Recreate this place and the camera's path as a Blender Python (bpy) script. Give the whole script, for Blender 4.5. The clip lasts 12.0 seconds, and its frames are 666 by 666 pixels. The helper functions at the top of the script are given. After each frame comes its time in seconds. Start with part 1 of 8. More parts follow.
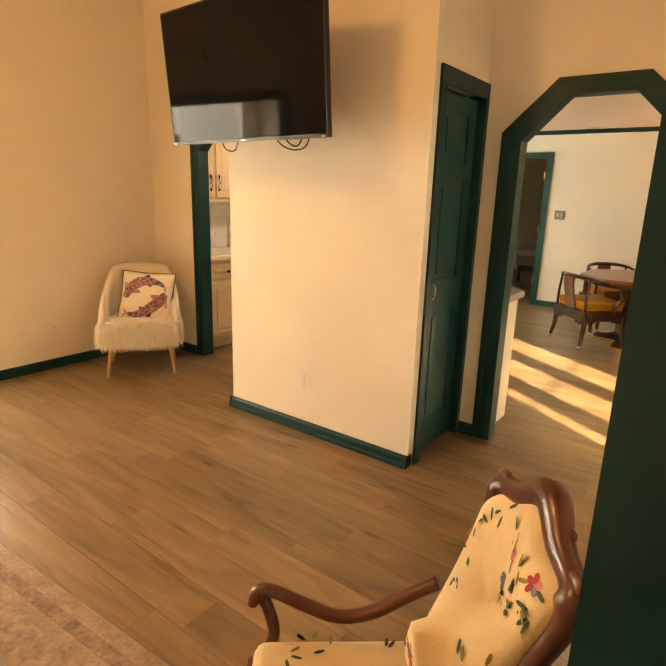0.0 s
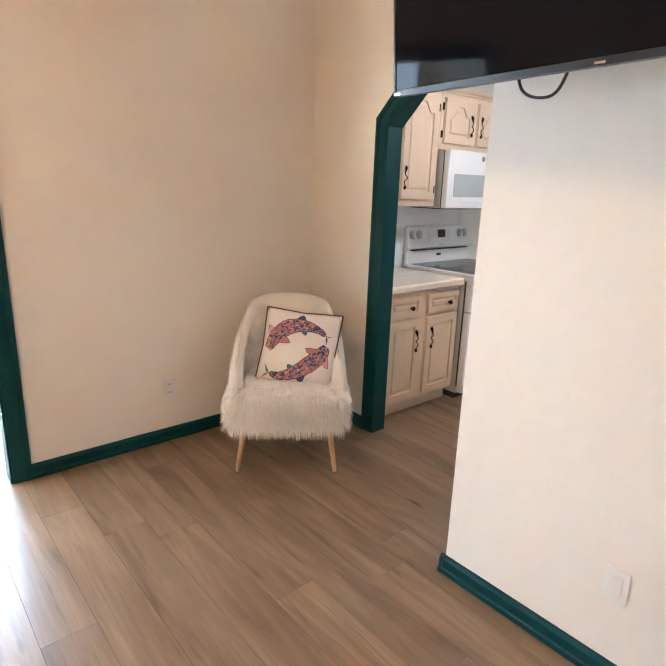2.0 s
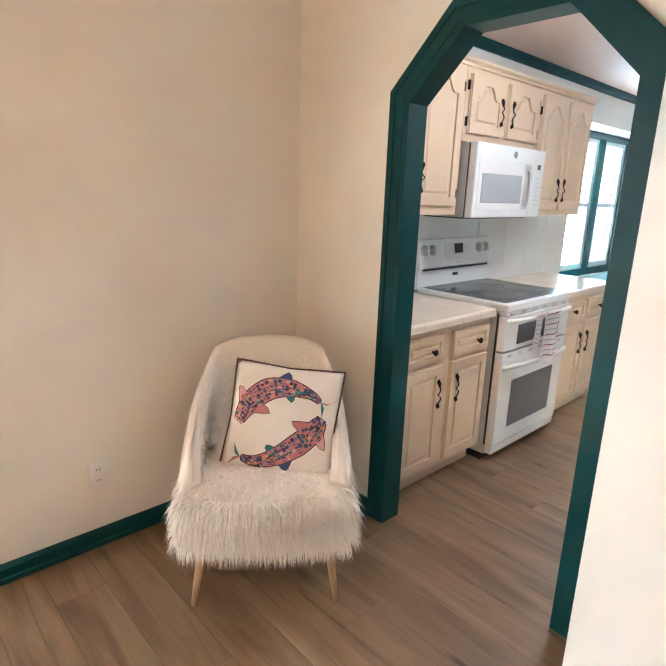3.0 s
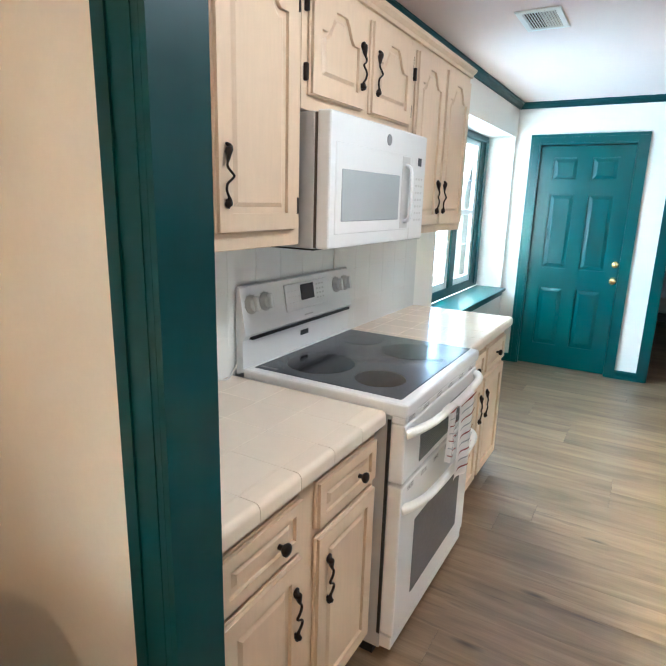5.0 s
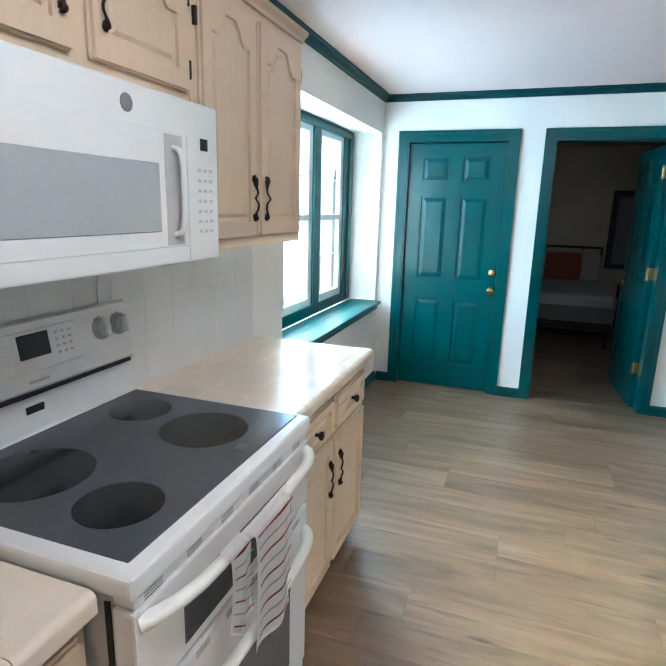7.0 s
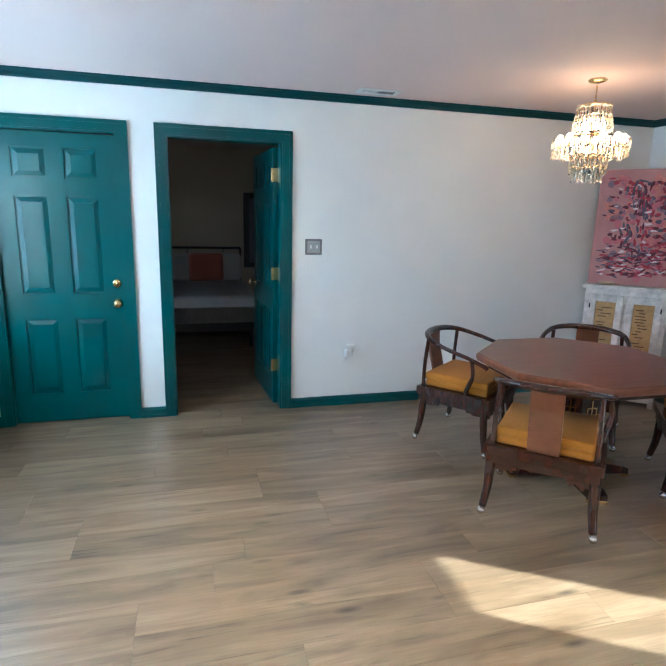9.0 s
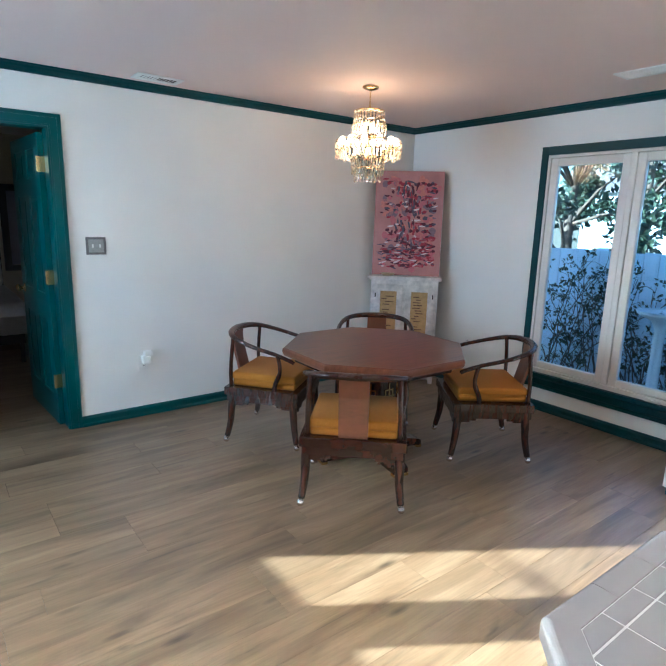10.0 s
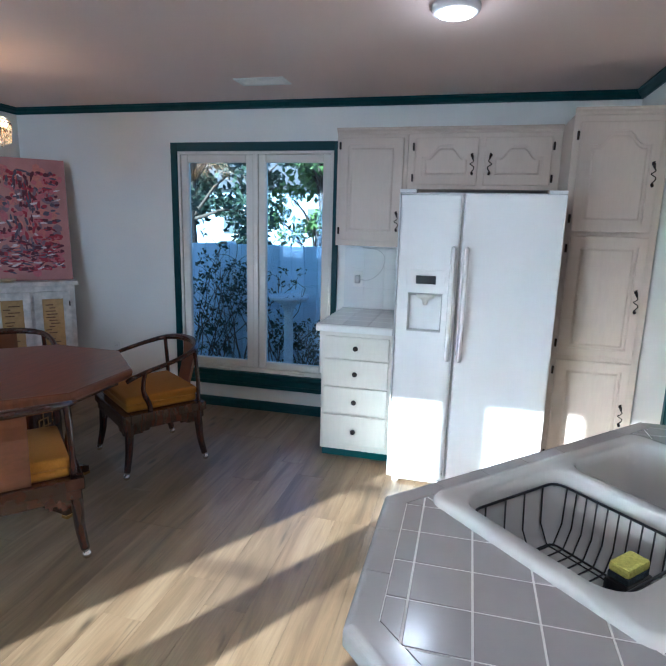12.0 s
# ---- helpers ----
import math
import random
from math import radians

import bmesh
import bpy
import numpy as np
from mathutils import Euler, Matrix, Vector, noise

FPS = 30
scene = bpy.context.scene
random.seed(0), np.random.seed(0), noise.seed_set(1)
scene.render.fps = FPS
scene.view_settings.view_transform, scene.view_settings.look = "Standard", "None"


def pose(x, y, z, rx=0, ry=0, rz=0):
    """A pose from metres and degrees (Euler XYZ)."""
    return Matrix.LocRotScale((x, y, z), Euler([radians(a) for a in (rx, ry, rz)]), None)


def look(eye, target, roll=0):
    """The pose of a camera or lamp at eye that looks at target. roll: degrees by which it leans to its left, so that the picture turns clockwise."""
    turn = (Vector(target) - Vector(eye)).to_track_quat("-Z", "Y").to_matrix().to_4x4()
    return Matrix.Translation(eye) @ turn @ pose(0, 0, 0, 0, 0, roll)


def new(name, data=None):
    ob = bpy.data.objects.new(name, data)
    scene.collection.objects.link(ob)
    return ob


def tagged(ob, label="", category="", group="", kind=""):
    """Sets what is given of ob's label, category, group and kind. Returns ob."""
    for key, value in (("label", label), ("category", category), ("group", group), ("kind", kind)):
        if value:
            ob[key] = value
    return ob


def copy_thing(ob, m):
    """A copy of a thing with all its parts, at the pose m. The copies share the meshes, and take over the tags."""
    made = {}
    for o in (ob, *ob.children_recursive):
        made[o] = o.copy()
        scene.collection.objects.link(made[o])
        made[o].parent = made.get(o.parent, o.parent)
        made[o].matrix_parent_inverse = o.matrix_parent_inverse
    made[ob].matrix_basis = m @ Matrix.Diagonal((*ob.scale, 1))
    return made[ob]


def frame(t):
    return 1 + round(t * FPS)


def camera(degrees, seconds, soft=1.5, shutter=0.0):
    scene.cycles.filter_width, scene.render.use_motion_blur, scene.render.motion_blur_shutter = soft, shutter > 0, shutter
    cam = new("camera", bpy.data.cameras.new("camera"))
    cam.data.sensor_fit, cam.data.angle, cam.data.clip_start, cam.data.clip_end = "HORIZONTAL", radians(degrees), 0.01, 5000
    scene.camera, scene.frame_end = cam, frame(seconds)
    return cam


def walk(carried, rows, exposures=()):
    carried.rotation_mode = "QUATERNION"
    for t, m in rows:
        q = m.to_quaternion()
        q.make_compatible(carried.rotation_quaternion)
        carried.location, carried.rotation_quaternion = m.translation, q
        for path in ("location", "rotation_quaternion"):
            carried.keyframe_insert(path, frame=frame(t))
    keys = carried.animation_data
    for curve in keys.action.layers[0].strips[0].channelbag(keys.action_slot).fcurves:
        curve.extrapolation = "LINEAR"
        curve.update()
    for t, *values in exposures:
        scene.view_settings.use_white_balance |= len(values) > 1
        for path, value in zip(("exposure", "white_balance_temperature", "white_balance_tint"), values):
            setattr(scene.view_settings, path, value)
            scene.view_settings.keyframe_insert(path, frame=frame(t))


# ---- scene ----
# ---- camera and walk ----
cam = camera(63.3, 12.0)
PATH = [
    (0, (0.659, 0.742, 1.518), (-0.489, 2.3, 1.013), 1.75),
    (0.5, (0.296, 0.983, 1.499), (-0.983, 2.433, 0.987), 1.75),
    (1, (-0.111, 1.167, 1.496), (-1.482, 2.53, 0.984), 1.85),
    (1.5, (-0.536, 1.426, 1.5), (-1.967, 2.725, 0.984), 1.8),
    (2, (-0.971, 1.661, 1.499), (-2.429, 2.926, 0.975), 1.95),
    (2.5, (-1.355, 1.921, 1.481), (-2.82, 3.18, 0.963), 2.0),
    (3, (-1.726, 2.218, 1.489), (-3.14, 3.538, 0.981), 2.05),
    (3.2, (-1.858, 2.33, 1.478), (-3.244, 3.681, 0.975), 2.05),
    (4.8, (-2.542, 3.298, 1.519), (-3.553, 4.952, 1.027), 1.8),
    (5, (-2.594, 3.407, 1.521), (-3.569, 5.087, 1.041), 1.6),
    (5.5, (-2.647, 3.641, 1.515), (-3.548, 5.364, 1.046), 1.5),
    (6, (-2.629, 3.861, 1.537), (-3.477, 5.613, 1.073), 1.5),
    (6.5, (-2.609, 4.027, 1.523), (-3.386, 5.811, 1.061), 1.4),
    (6.7, (-2.611, 4.101, 1.523), (-3.346, 5.903, 1.063), 1.4),
    (8.5, (-2.464, 4.628, 1.543), (-2.288, 6.573, 1.114), 1.8),
    (9, (-2.365, 4.669, 1.537), (-1.854, 6.555, 1.114), 1.4),
    (9.1, (-2.368, 4.668, 1.538), (-1.785, 6.534, 1.12), 1.4),
    (9.5, (-2.381, 4.733, 1.536), (-1.499, 6.479, 1.12), 1.7),
    (10, (-2.396, 4.771, 1.536), (-1.21, 6.326, 1.119), 1.6),
    (10.1, (-2.393, 4.779, 1.528), (-1.153, 6.292, 1.11), 1.9),
    (10.5, (-2.357, 4.827, 1.517), (-0.917, 6.152, 1.104), 1.6),
    (11, (-2.284, 4.89, 1.52), (-0.643, 5.958, 1.111), 1.7),
    (11.5, (-2.292, 4.937, 1.538), (-0.498, 5.722, 1.134), 1.6),
    (12, (-2.393, 5.015, 1.546), (-0.49, 5.484, 1.144), 1.5),
]
EXPOSE = [
    (0.0, 3.26, 10300, 13),
    (0.5, 3.26, 8500, 13),
    (1.0, 3.30, 6100, 11),
    (1.5, 3.41, 5000, 9),
    (2.5, 3.49, 5000, 8),
    (3.2, 3.62, 4900, 6),
    (4.8, 3.54, 4900, 3),
    (5.5, 3.54, 4850, 3),
    (6.0, 3.28, 4800, 3),
    (6.7, 3.20, 4780, 3),
    (8.5, 3.16, 4740, 5),
    (9.5, 3.20, 4760, 6),
    (10.5, 2.90, 4760, 6),
    (12.0, 2.40, 4600, 8),
]
walk(cam, [(t, look(eye, target, roll)) for t, eye, target, roll in PATH], EXPOSE)

# ---- world, sun, large lights ----
SUN_DIR = Vector((1.0, -0.62, -0.312)).normalized()
world = bpy.data.worlds.new("sky")
scene.world = world
world.use_nodes = True
wn = world.node_tree
wn.nodes.clear()
sky = wn.nodes.new("ShaderNodeTexSky")
sky.sky_type = "NISHITA"
sky.sun_disc = False
sky.sun_elevation = math.asin(-SUN_DIR.z)
sky.sun_rotation = math.atan2(-SUN_DIR.x, -SUN_DIR.y)
back = wn.nodes.new("ShaderNodeBackground")
back.inputs["Strength"].default_value = 0.06
wout = wn.nodes.new("ShaderNodeOutputWorld")
wn.links.new(sky.outputs[0], back.inputs["Color"])
wn.links.new(back.outputs[0], wout.inputs["Surface"])


def lamp(name, kind, m, energy, colour, **settings):
    data = bpy.data.lights.new(name, kind)
    data.energy, data.color = energy, colour
    for key, value in settings.items():
        if key == "size":
            data.size = value
        elif key == "size_y":
            data.shape, data.size_y = "RECTANGLE", value
        elif key == "radius":
            data.shadow_soft_size = value
        elif key == "angle":
            data.angle = value
    ob = new(name, data)
    ob.matrix_world = m
    return ob


lamp("sun", "SUN", look((0, 0, 0), SUN_DIR), 5.0, (1.0, 0.93, 0.72), angle=radians(0.5))
# daylight in the openings: kitchen window, sunroom glazing
lamp("window_daylight", "AREA", look((-4.16, 7.59, 1.45), (-3.0, 7.66, 1.25)), 8.0, (0.70, 0.89, 1.0), size=1.9, size_y=1.2)
lamp("sunroom_daylight", "AREA", look((-5.82, 1.2, 1.25), (-4.0, 1.2, 0.9)), 27, (0.88, 0.95, 1.0), size=3.0, size_y=2.0)

# ---- materials ----
MATS = {}


def material(name, colour, rough=0.5, metal=0.0, grain=0.0, scale=20.0, bump=0.0, spread=0.0, stretch=(1, 1, 1), coat=0.0, stain=0.0,
             stain_scale=1.2, per_island=False, sheen=0.0, specular=0.5):
    """A painted, wooden, stone or metal surface: fine grain, broad stains, bump and a change from piece to piece."""
    if name in MATS:
        return MATS[name]
    mat = bpy.data.materials.new(name)
    mat.use_nodes = True
    nt = mat.node_tree
    bsdf = nt.nodes["Principled BSDF"]
    bsdf.inputs["Roughness"].default_value = rough
    bsdf.inputs["Metallic"].default_value = metal
    bsdf.inputs["Coat Weight"].default_value = coat
    bsdf.inputs["Coat Roughness"].default_value = 0.08
    bsdf.inputs["Sheen Weight"].default_value = sheen
    bsdf.inputs["Specular IOR Level"].default_value = specular
    coord = nt.nodes.new("ShaderNodeTexCoord")
    mapping = nt.nodes.new("ShaderNodeMapping")
    mapping.inputs["Scale"].default_value = stretch
    nt.links.new(coord.outputs["Object"], mapping.inputs["Vector"])
    fine = nt.nodes.new("ShaderNodeTexNoise")
    fine.inputs["Scale"].default_value = scale
    fine.inputs["Detail"].default_value = 6
    fine.inputs["Roughness"].default_value = 0.6
    nt.links.new(mapping.outputs[0], fine.inputs["Vector"])
    broad = nt.nodes.new("ShaderNodeTexNoise")
    broad.inputs["Scale"].default_value = stain_scale
    broad.inputs["Detail"].default_value = 3
    nt.links.new(coord.outputs["Object"], broad.inputs["Vector"])

    def ramp(source, low, high):
        node = nt.nodes.new("ShaderNodeMapRange")
        node.inputs["From Min"].default_value, node.inputs["From Max"].default_value = 0.3, 0.7
        node.inputs["To Min"].default_value, node.inputs["To Max"].default_value = low, high
        nt.links.new(source, node.inputs["Value"])
        return node.outputs[0]

    value = ramp(fine.outputs["Fac"], 1 - grain, 1 + grain)
    times = nt.nodes.new("ShaderNodeMath")
    times.operation = "MULTIPLY"
    nt.links.new(value, times.inputs[0])
    nt.links.new(ramp(broad.outputs["Fac"], 1 - stain, 1 + stain), times.inputs[1])
    value = times.outputs[0]
    if spread:
        if per_island:
            pick = nt.nodes.new("ShaderNodeNewGeometry").outputs["Random Per Island"]
        else:
            pick = nt.nodes.new("ShaderNodeObjectInfo").outputs["Random"]
        node = nt.nodes.new("ShaderNodeMapRange")
        node.inputs["To Min"].default_value, node.inputs["To Max"].default_value = 1 - spread, 1 + spread
        nt.links.new(pick, node.inputs["Value"])
        more = nt.nodes.new("ShaderNodeMath")
        more.operation = "MULTIPLY"
        nt.links.new(value, more.inputs[0])
        nt.links.new(node.outputs[0], more.inputs[1])
        value = more.outputs[0]
    tint = nt.nodes.new("ShaderNodeVectorMath")
    tint.operation = "SCALE"
    tint.inputs[0].default_value = colour
    nt.links.new(value, tint.inputs["Scale"])
    nt.links.new(tint.outputs[0], bsdf.inputs["Base Color"])
    if bump:
        node = nt.nodes.new("ShaderNodeBump")
        node.inputs["Strength"].default_value = bump
        node.inputs["Distance"].default_value = 0.004
        nt.links.new(fine.outputs["Fac"], node.inputs["Height"])
        nt.links.new(node.outputs[0], bsdf.inputs["Normal"])
    MATS[name] = mat
    return mat


def emitter(name, colour, strength):
    mat = bpy.data.materials.new(name)
    mat.use_nodes = True
    nt = mat.node_tree
    bsdf = nt.nodes["Principled BSDF"]
    bsdf.inputs["Base Color"].default_value = (*colour, 1)
    bsdf.inputs["Emission Color"].default_value = (*colour, 1)
    bsdf.inputs["Emission Strength"].default_value = strength
    return mat


def glass_material(name, colour, rough=0.0, ior=1.45):
    mat = bpy.data.materials.new(name)
    mat.use_nodes = True
    bsdf = mat.node_tree.nodes["Principled BSDF"]
    bsdf.inputs["Base Color"].default_value = (*colour, 1)
    bsdf.inputs["Roughness"].default_value = rough
    bsdf.inputs["Transmission Weight"].default_value = 1.0
    bsdf.inputs["IOR"].default_value = ior
    return mat


def plank_material():
    """Oak-look vinyl: long streaks, dark knots, a tone for each board."""
    mat = bpy.data.materials.new("oak_plank")
    mat.use_nodes = True
    nt = mat.node_tree
    bsdf = nt.nodes["Principled BSDF"]
    bsdf.inputs["Roughness"].default_value = 0.34
    bsdf.inputs["Coat Weight"].default_value = 0.4
    bsdf.inputs["Coat Roughness"].default_value = 0.26
    coord = nt.nodes.new("ShaderNodeTexCoord")
    info = nt.nodes.new("ShaderNodeObjectInfo")
    shift = nt.nodes.new("ShaderNodeVectorMath")
    shift.operation = "MULTIPLY_ADD"
    nt.links.new(info.outputs["Random"], shift.inputs[0])
    shift.inputs[1].default_value = (37.0, 91.0, 53.0)
    nt.links.new(coord.outputs["Object"], shift.inputs[2])
    def noise(scale, stretch, detail, rough, twist):
        mapping = nt.nodes.new("ShaderNodeMapping")
        mapping.inputs["Scale"].default_value = stretch
        nt.links.new(shift.outputs[0], mapping.inputs["Vector"])
        node = nt.nodes.new("ShaderNodeTexNoise")
        node.inputs["Scale"].default_value = scale
        node.inputs["Detail"].default_value = detail
        node.inputs["Roughness"].default_value = rough
        node.inputs["Distortion"].default_value = twist
        nt.links.new(mapping.outputs[0], node.inputs["Vector"])
        return node

    def span(source, low, high, to_low, to_high):
        node = nt.nodes.new("ShaderNodeMapRange")
        node.inputs["From Min"].default_value, node.inputs["From Max"].default_value = low, high
        node.inputs["To Min"].default_value, node.inputs["To Max"].default_value = to_low, to_high
        nt.links.new(source, node.inputs["Value"])
        return node.outputs[0]

    def product(a, b):
        node = nt.nodes.new("ShaderNodeMath")
        node.operation = "MULTIPLY"
        nt.links.new(a, node.inputs[0])
        nt.links.new(b, node.inputs[1])
        return node.outputs[0]

    # broad pale and dark figure along the board, fine grain, thin dark wisps, a knot or two
    streak = noise(1.7, (0.75, 5.5, 1.0), 5, 0.55, 0.9)
    fibre = noise(9.0, (0.55, 16.0, 1.0), 5, 0.65, 0.3)
    wisp = noise(2.4, (0.7, 13.0, 1.0), 4, 0.6, 0.8)
    ramp = nt.nodes.new("ShaderNodeValToRGB")
    stops = ramp.color_ramp.elements
    stops[0].position, stops[0].color = 0.28, (0.132, 0.080, 0.041, 1)
    stops[1].position, stops[1].color = 0.71, (0.298, 0.208, 0.121, 1)
    mid = ramp.color_ramp.elements.new(0.47)
    mid.color = (0.213, 0.139, 0.075, 1)
    nt.links.new(streak.outputs["Fac"], ramp.inputs["Fac"])
    knot_map = nt.nodes.new("ShaderNodeMapping")
    knot_map.inputs["Scale"].default_value = (1.35, 4.6, 1.0)
    nt.links.new(shift.outputs[0], knot_map.inputs["Vector"])
    knot = nt.nodes.new("ShaderNodeTexVoronoi")
    knot.inputs["Scale"].default_value = 1.15
    nt.links.new(knot_map.outputs[0], knot.inputs["Vector"])
    value = product(span(knot.outputs["Distance"], 0.02, 0.11, 0.30, 1.0), span(info.outputs["Random"], 0.0, 1.0, 0.86, 1.14))
    value = product(value, span(fibre.outputs["Fac"], 0.3, 0.7, 0.88, 1.12))
    value = product(value, span(wisp.outputs["Fac"], 0.28, 0.40, 0.58, 1.0))
    tint = nt.nodes.new("ShaderNodeVectorMath")
    tint.operation = "SCALE"
    nt.links.new(ramp.outputs[0], tint.inputs[0])
    nt.links.new(value, tint.inputs["Scale"])
    nt.links.new(tint.outputs[0], bsdf.inputs["Base Color"])
    bump = nt.nodes.new("ShaderNodeBump")
    bump.inputs["Strength"].default_value = 0.06
    bump.inputs["Distance"].default_value = 0.002
    nt.links.new(fibre.outputs["Fac"], bump.inputs["Height"])
    nt.links.new(bump.outputs[0], bsdf.inputs["Normal"])
    return mat


WALL = material("cream_wall_paint", (0.80, 0.74, 0.64), 0.62, grain=0.012, scale=90, bump=0.06, stain=0.025)
KWALL = material("white_wall_paint", (0.81, 0.785, 0.73), 0.6, grain=0.012, scale=90, bump=0.06, stain=0.03)
CEIL = material("ceiling_paint", (0.76, 0.61, 0.545), 0.7, grain=0.015, scale=120, bump=0.08, stain=0.02)
GREEN = material("green_gloss_paint", (0.002, 0.066, 0.066), 0.3, specular=0.35, grain=0.06, scale=26, bump=0.05, stain=0.08, stretch=(1, 1, 0.3))
GREEN_DARK = material("dark_green_gloss_paint", (0.001, 0.043, 0.048), 0.4, specular=0.3, grain=0.06, scale=26, bump=0.05, stain=0.08, stretch=(1, 1, 0.3))
BWALL = material("beige_bedroom_paint", (0.62, 0.53, 0.41), 0.7, grain=0.012, scale=90, bump=0.06, stain=0.03)
PLANK = plank_material()
SUB = material("subfloor", (0.06, 0.04, 0.028), 0.9, grain=0.1)
CAB = material("pickled_oak", (0.67, 0.51, 0.35), 0.42, grain=0.035, scale=9, bump=0.05, stain=0.04, stretch=(6, 6, 0.7))
CABP = material("pickled_beige_cabinet", (0.54, 0.44, 0.355), 0.4, grain=0.03, scale=14, bump=0.03, stain=0.04, stretch=(4, 4, 0.7))
CABW = material("cream_cabinet_paint", (0.66, 0.62, 0.55), 0.4, grain=0.03, scale=14, bump=0.03, stain=0.04, stretch=(4, 4, 0.7))
# Dark brown that paints in the shade of the microwave seam and ceiling vents.
SHADOW_GAP = material("gap_shade_fill", (0.10, 0.07, 0.05), 0.8, grain=0.1)
ENAMEL = material("white_enamel", (0.80, 0.79, 0.775), 0.22, grain=0.008, scale=40, stain=0.012)
ENAMEL_GREY = material("grey_enamel", (0.52, 0.50, 0.48), 0.35, grain=0.02, scale=40, stain=0.03)
PLASTIC = material("white_plastic", (0.78, 0.76, 0.71), 0.38, grain=0.01, scale=60, stain=0.03)
BLACK = material("black_plastic", (0.012, 0.012, 0.013), 0.35, grain=0.1, scale=60)
SLOT = material("dark_vent_slot", (0.10, 0.09, 0.08), 0.7, grain=0.1)
BADGE = material("dull_grey_badge", (0.20, 0.20, 0.20), 0.35, grain=0.1)
HOB = material("ceramic_hob_glass", (0.085, 0.09, 0.10), 0.2, grain=0.12, scale=260, stain=0.1)
DIAL = material("dial_grey_plastic", (0.50, 0.49, 0.47), 0.35, grain=0.01, scale=60, stain=0.03)
HOB_RING = material("hob_ring_print", (0.014, 0.015, 0.018), 0.13, grain=0.25, scale=300, stain=0.1)
OVEN_GLASS = material("oven_window_glass", (0.16, 0.16, 0.165), 0.1, grain=0.06, scale=80, stain=0.1)
MICRO_GLASS = material("microwave_window", (0.42, 0.44, 0.45), 0.12, grain=0.03, scale=300, stain=0.05)
BRONZE = material("dark_bronze", (0.028, 0.019, 0.014), 0.4, metal=0.75, grain=0.3, scale=80)
BRASS = material("polished_brass", (0.80, 0.58, 0.26), 0.16, metal=1.0, grain=0.06, scale=40)
CHROME = material("chrome", (0.75, 0.74, 0.72), 0.12, metal=1.0, grain=0.04, scale=50)
ROSEWOOD = material("rosewood", (0.043, 0.011, 0.005), 0.27, grain=0.35, scale=8, bump=0.04, stain=0.15, stretch=(1, 6, 1), coat=0.32)
TABLE_WOOD = material("table_walnut", (0.155, 0.052, 0.02), 0.28, grain=0.28, scale=6, bump=0.02, stain=0.15, stretch=(1, 9, 1), coat=0.15)
MAHOGANY = material("carved_mahogany", (0.10, 0.025, 0.013), 0.3, grain=0.3, scale=16, bump=0.1, stain=0.2, coat=0.2)
GOLD = material("gold_velvet", (0.36, 0.145, 0.012), 0.9, grain=0.12, scale=140, bump=0.15, stain=0.1, sheen=0.04, specular=0.2)
# Island tile: white glaze greyed in colour for the shade over the island.
TILE = material("shade_greyed_tile", (0.41, 0.385, 0.37), 0.16, grain=0.01, scale=30, stain=0.03, spread=0.025)
TILE_CREAM = material("cream_glazed_tile", (0.80, 0.69, 0.55), 0.14, grain=0.01, scale=30, stain=0.03, spread=0.025)
TILE_WALL = material("white_wall_tile", (0.78, 0.77, 0.74), 0.13, grain=0.008, scale=30, stain=0.02, spread=0.015)
GROUT = material("grout", (0.84, 0.82, 0.78), 0.9, grain=0.08, scale=120)
GROUT_CREAM = material("cream_grout", (0.80, 0.71, 0.58), 0.8, grain=0.05, scale=120)
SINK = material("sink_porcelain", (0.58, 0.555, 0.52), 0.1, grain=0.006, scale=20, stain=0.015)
WIRE = material("black_coated_wire", (0.014, 0.014, 0.016), 0.35, grain=0.1, scale=60)
VINYL = material("window_vinyl", (0.72, 0.67, 0.60), 0.42, grain=0.02, scale=40, stain=0.03)
SASH_WHITE = material("white_sash", (0.80, 0.81, 0.80), 0.4, grain=0.02, scale=40, stain=0.03)
GLASS = glass_material("window_glass", (0.97, 0.99, 1.0))
# Tall window panes: the garden's blue skylight cast is put into the glass colour.
BLUE_GLASS = glass_material("sky_cast_glass", (0.66, 0.84, 1.0))


# ---- mesh helpers ----
def part(name, bm, mat, parent=None, label="", smooth=False):
    """One mesh object from a bmesh, under a thing or a part."""
    me = bpy.data.meshes.new(name)
    bm.normal_update()
    bm.to_mesh(me)
    bm.free()
    if smooth:
        for poly in me.polygons:
            poly.use_smooth = True
    me.materials.append(mat)
    ob = new(name, me)
    if parent is not None:
        ob.parent = parent
    if label:
        ob["label"] = label
    return ob


def thing(name, label, category, m=None, group="", kind=""):
    ob = tagged(new(name), label, category, group, kind)
    ob.empty_display_size = 0.1
    if m is not None:
        ob.matrix_world = m
    return ob


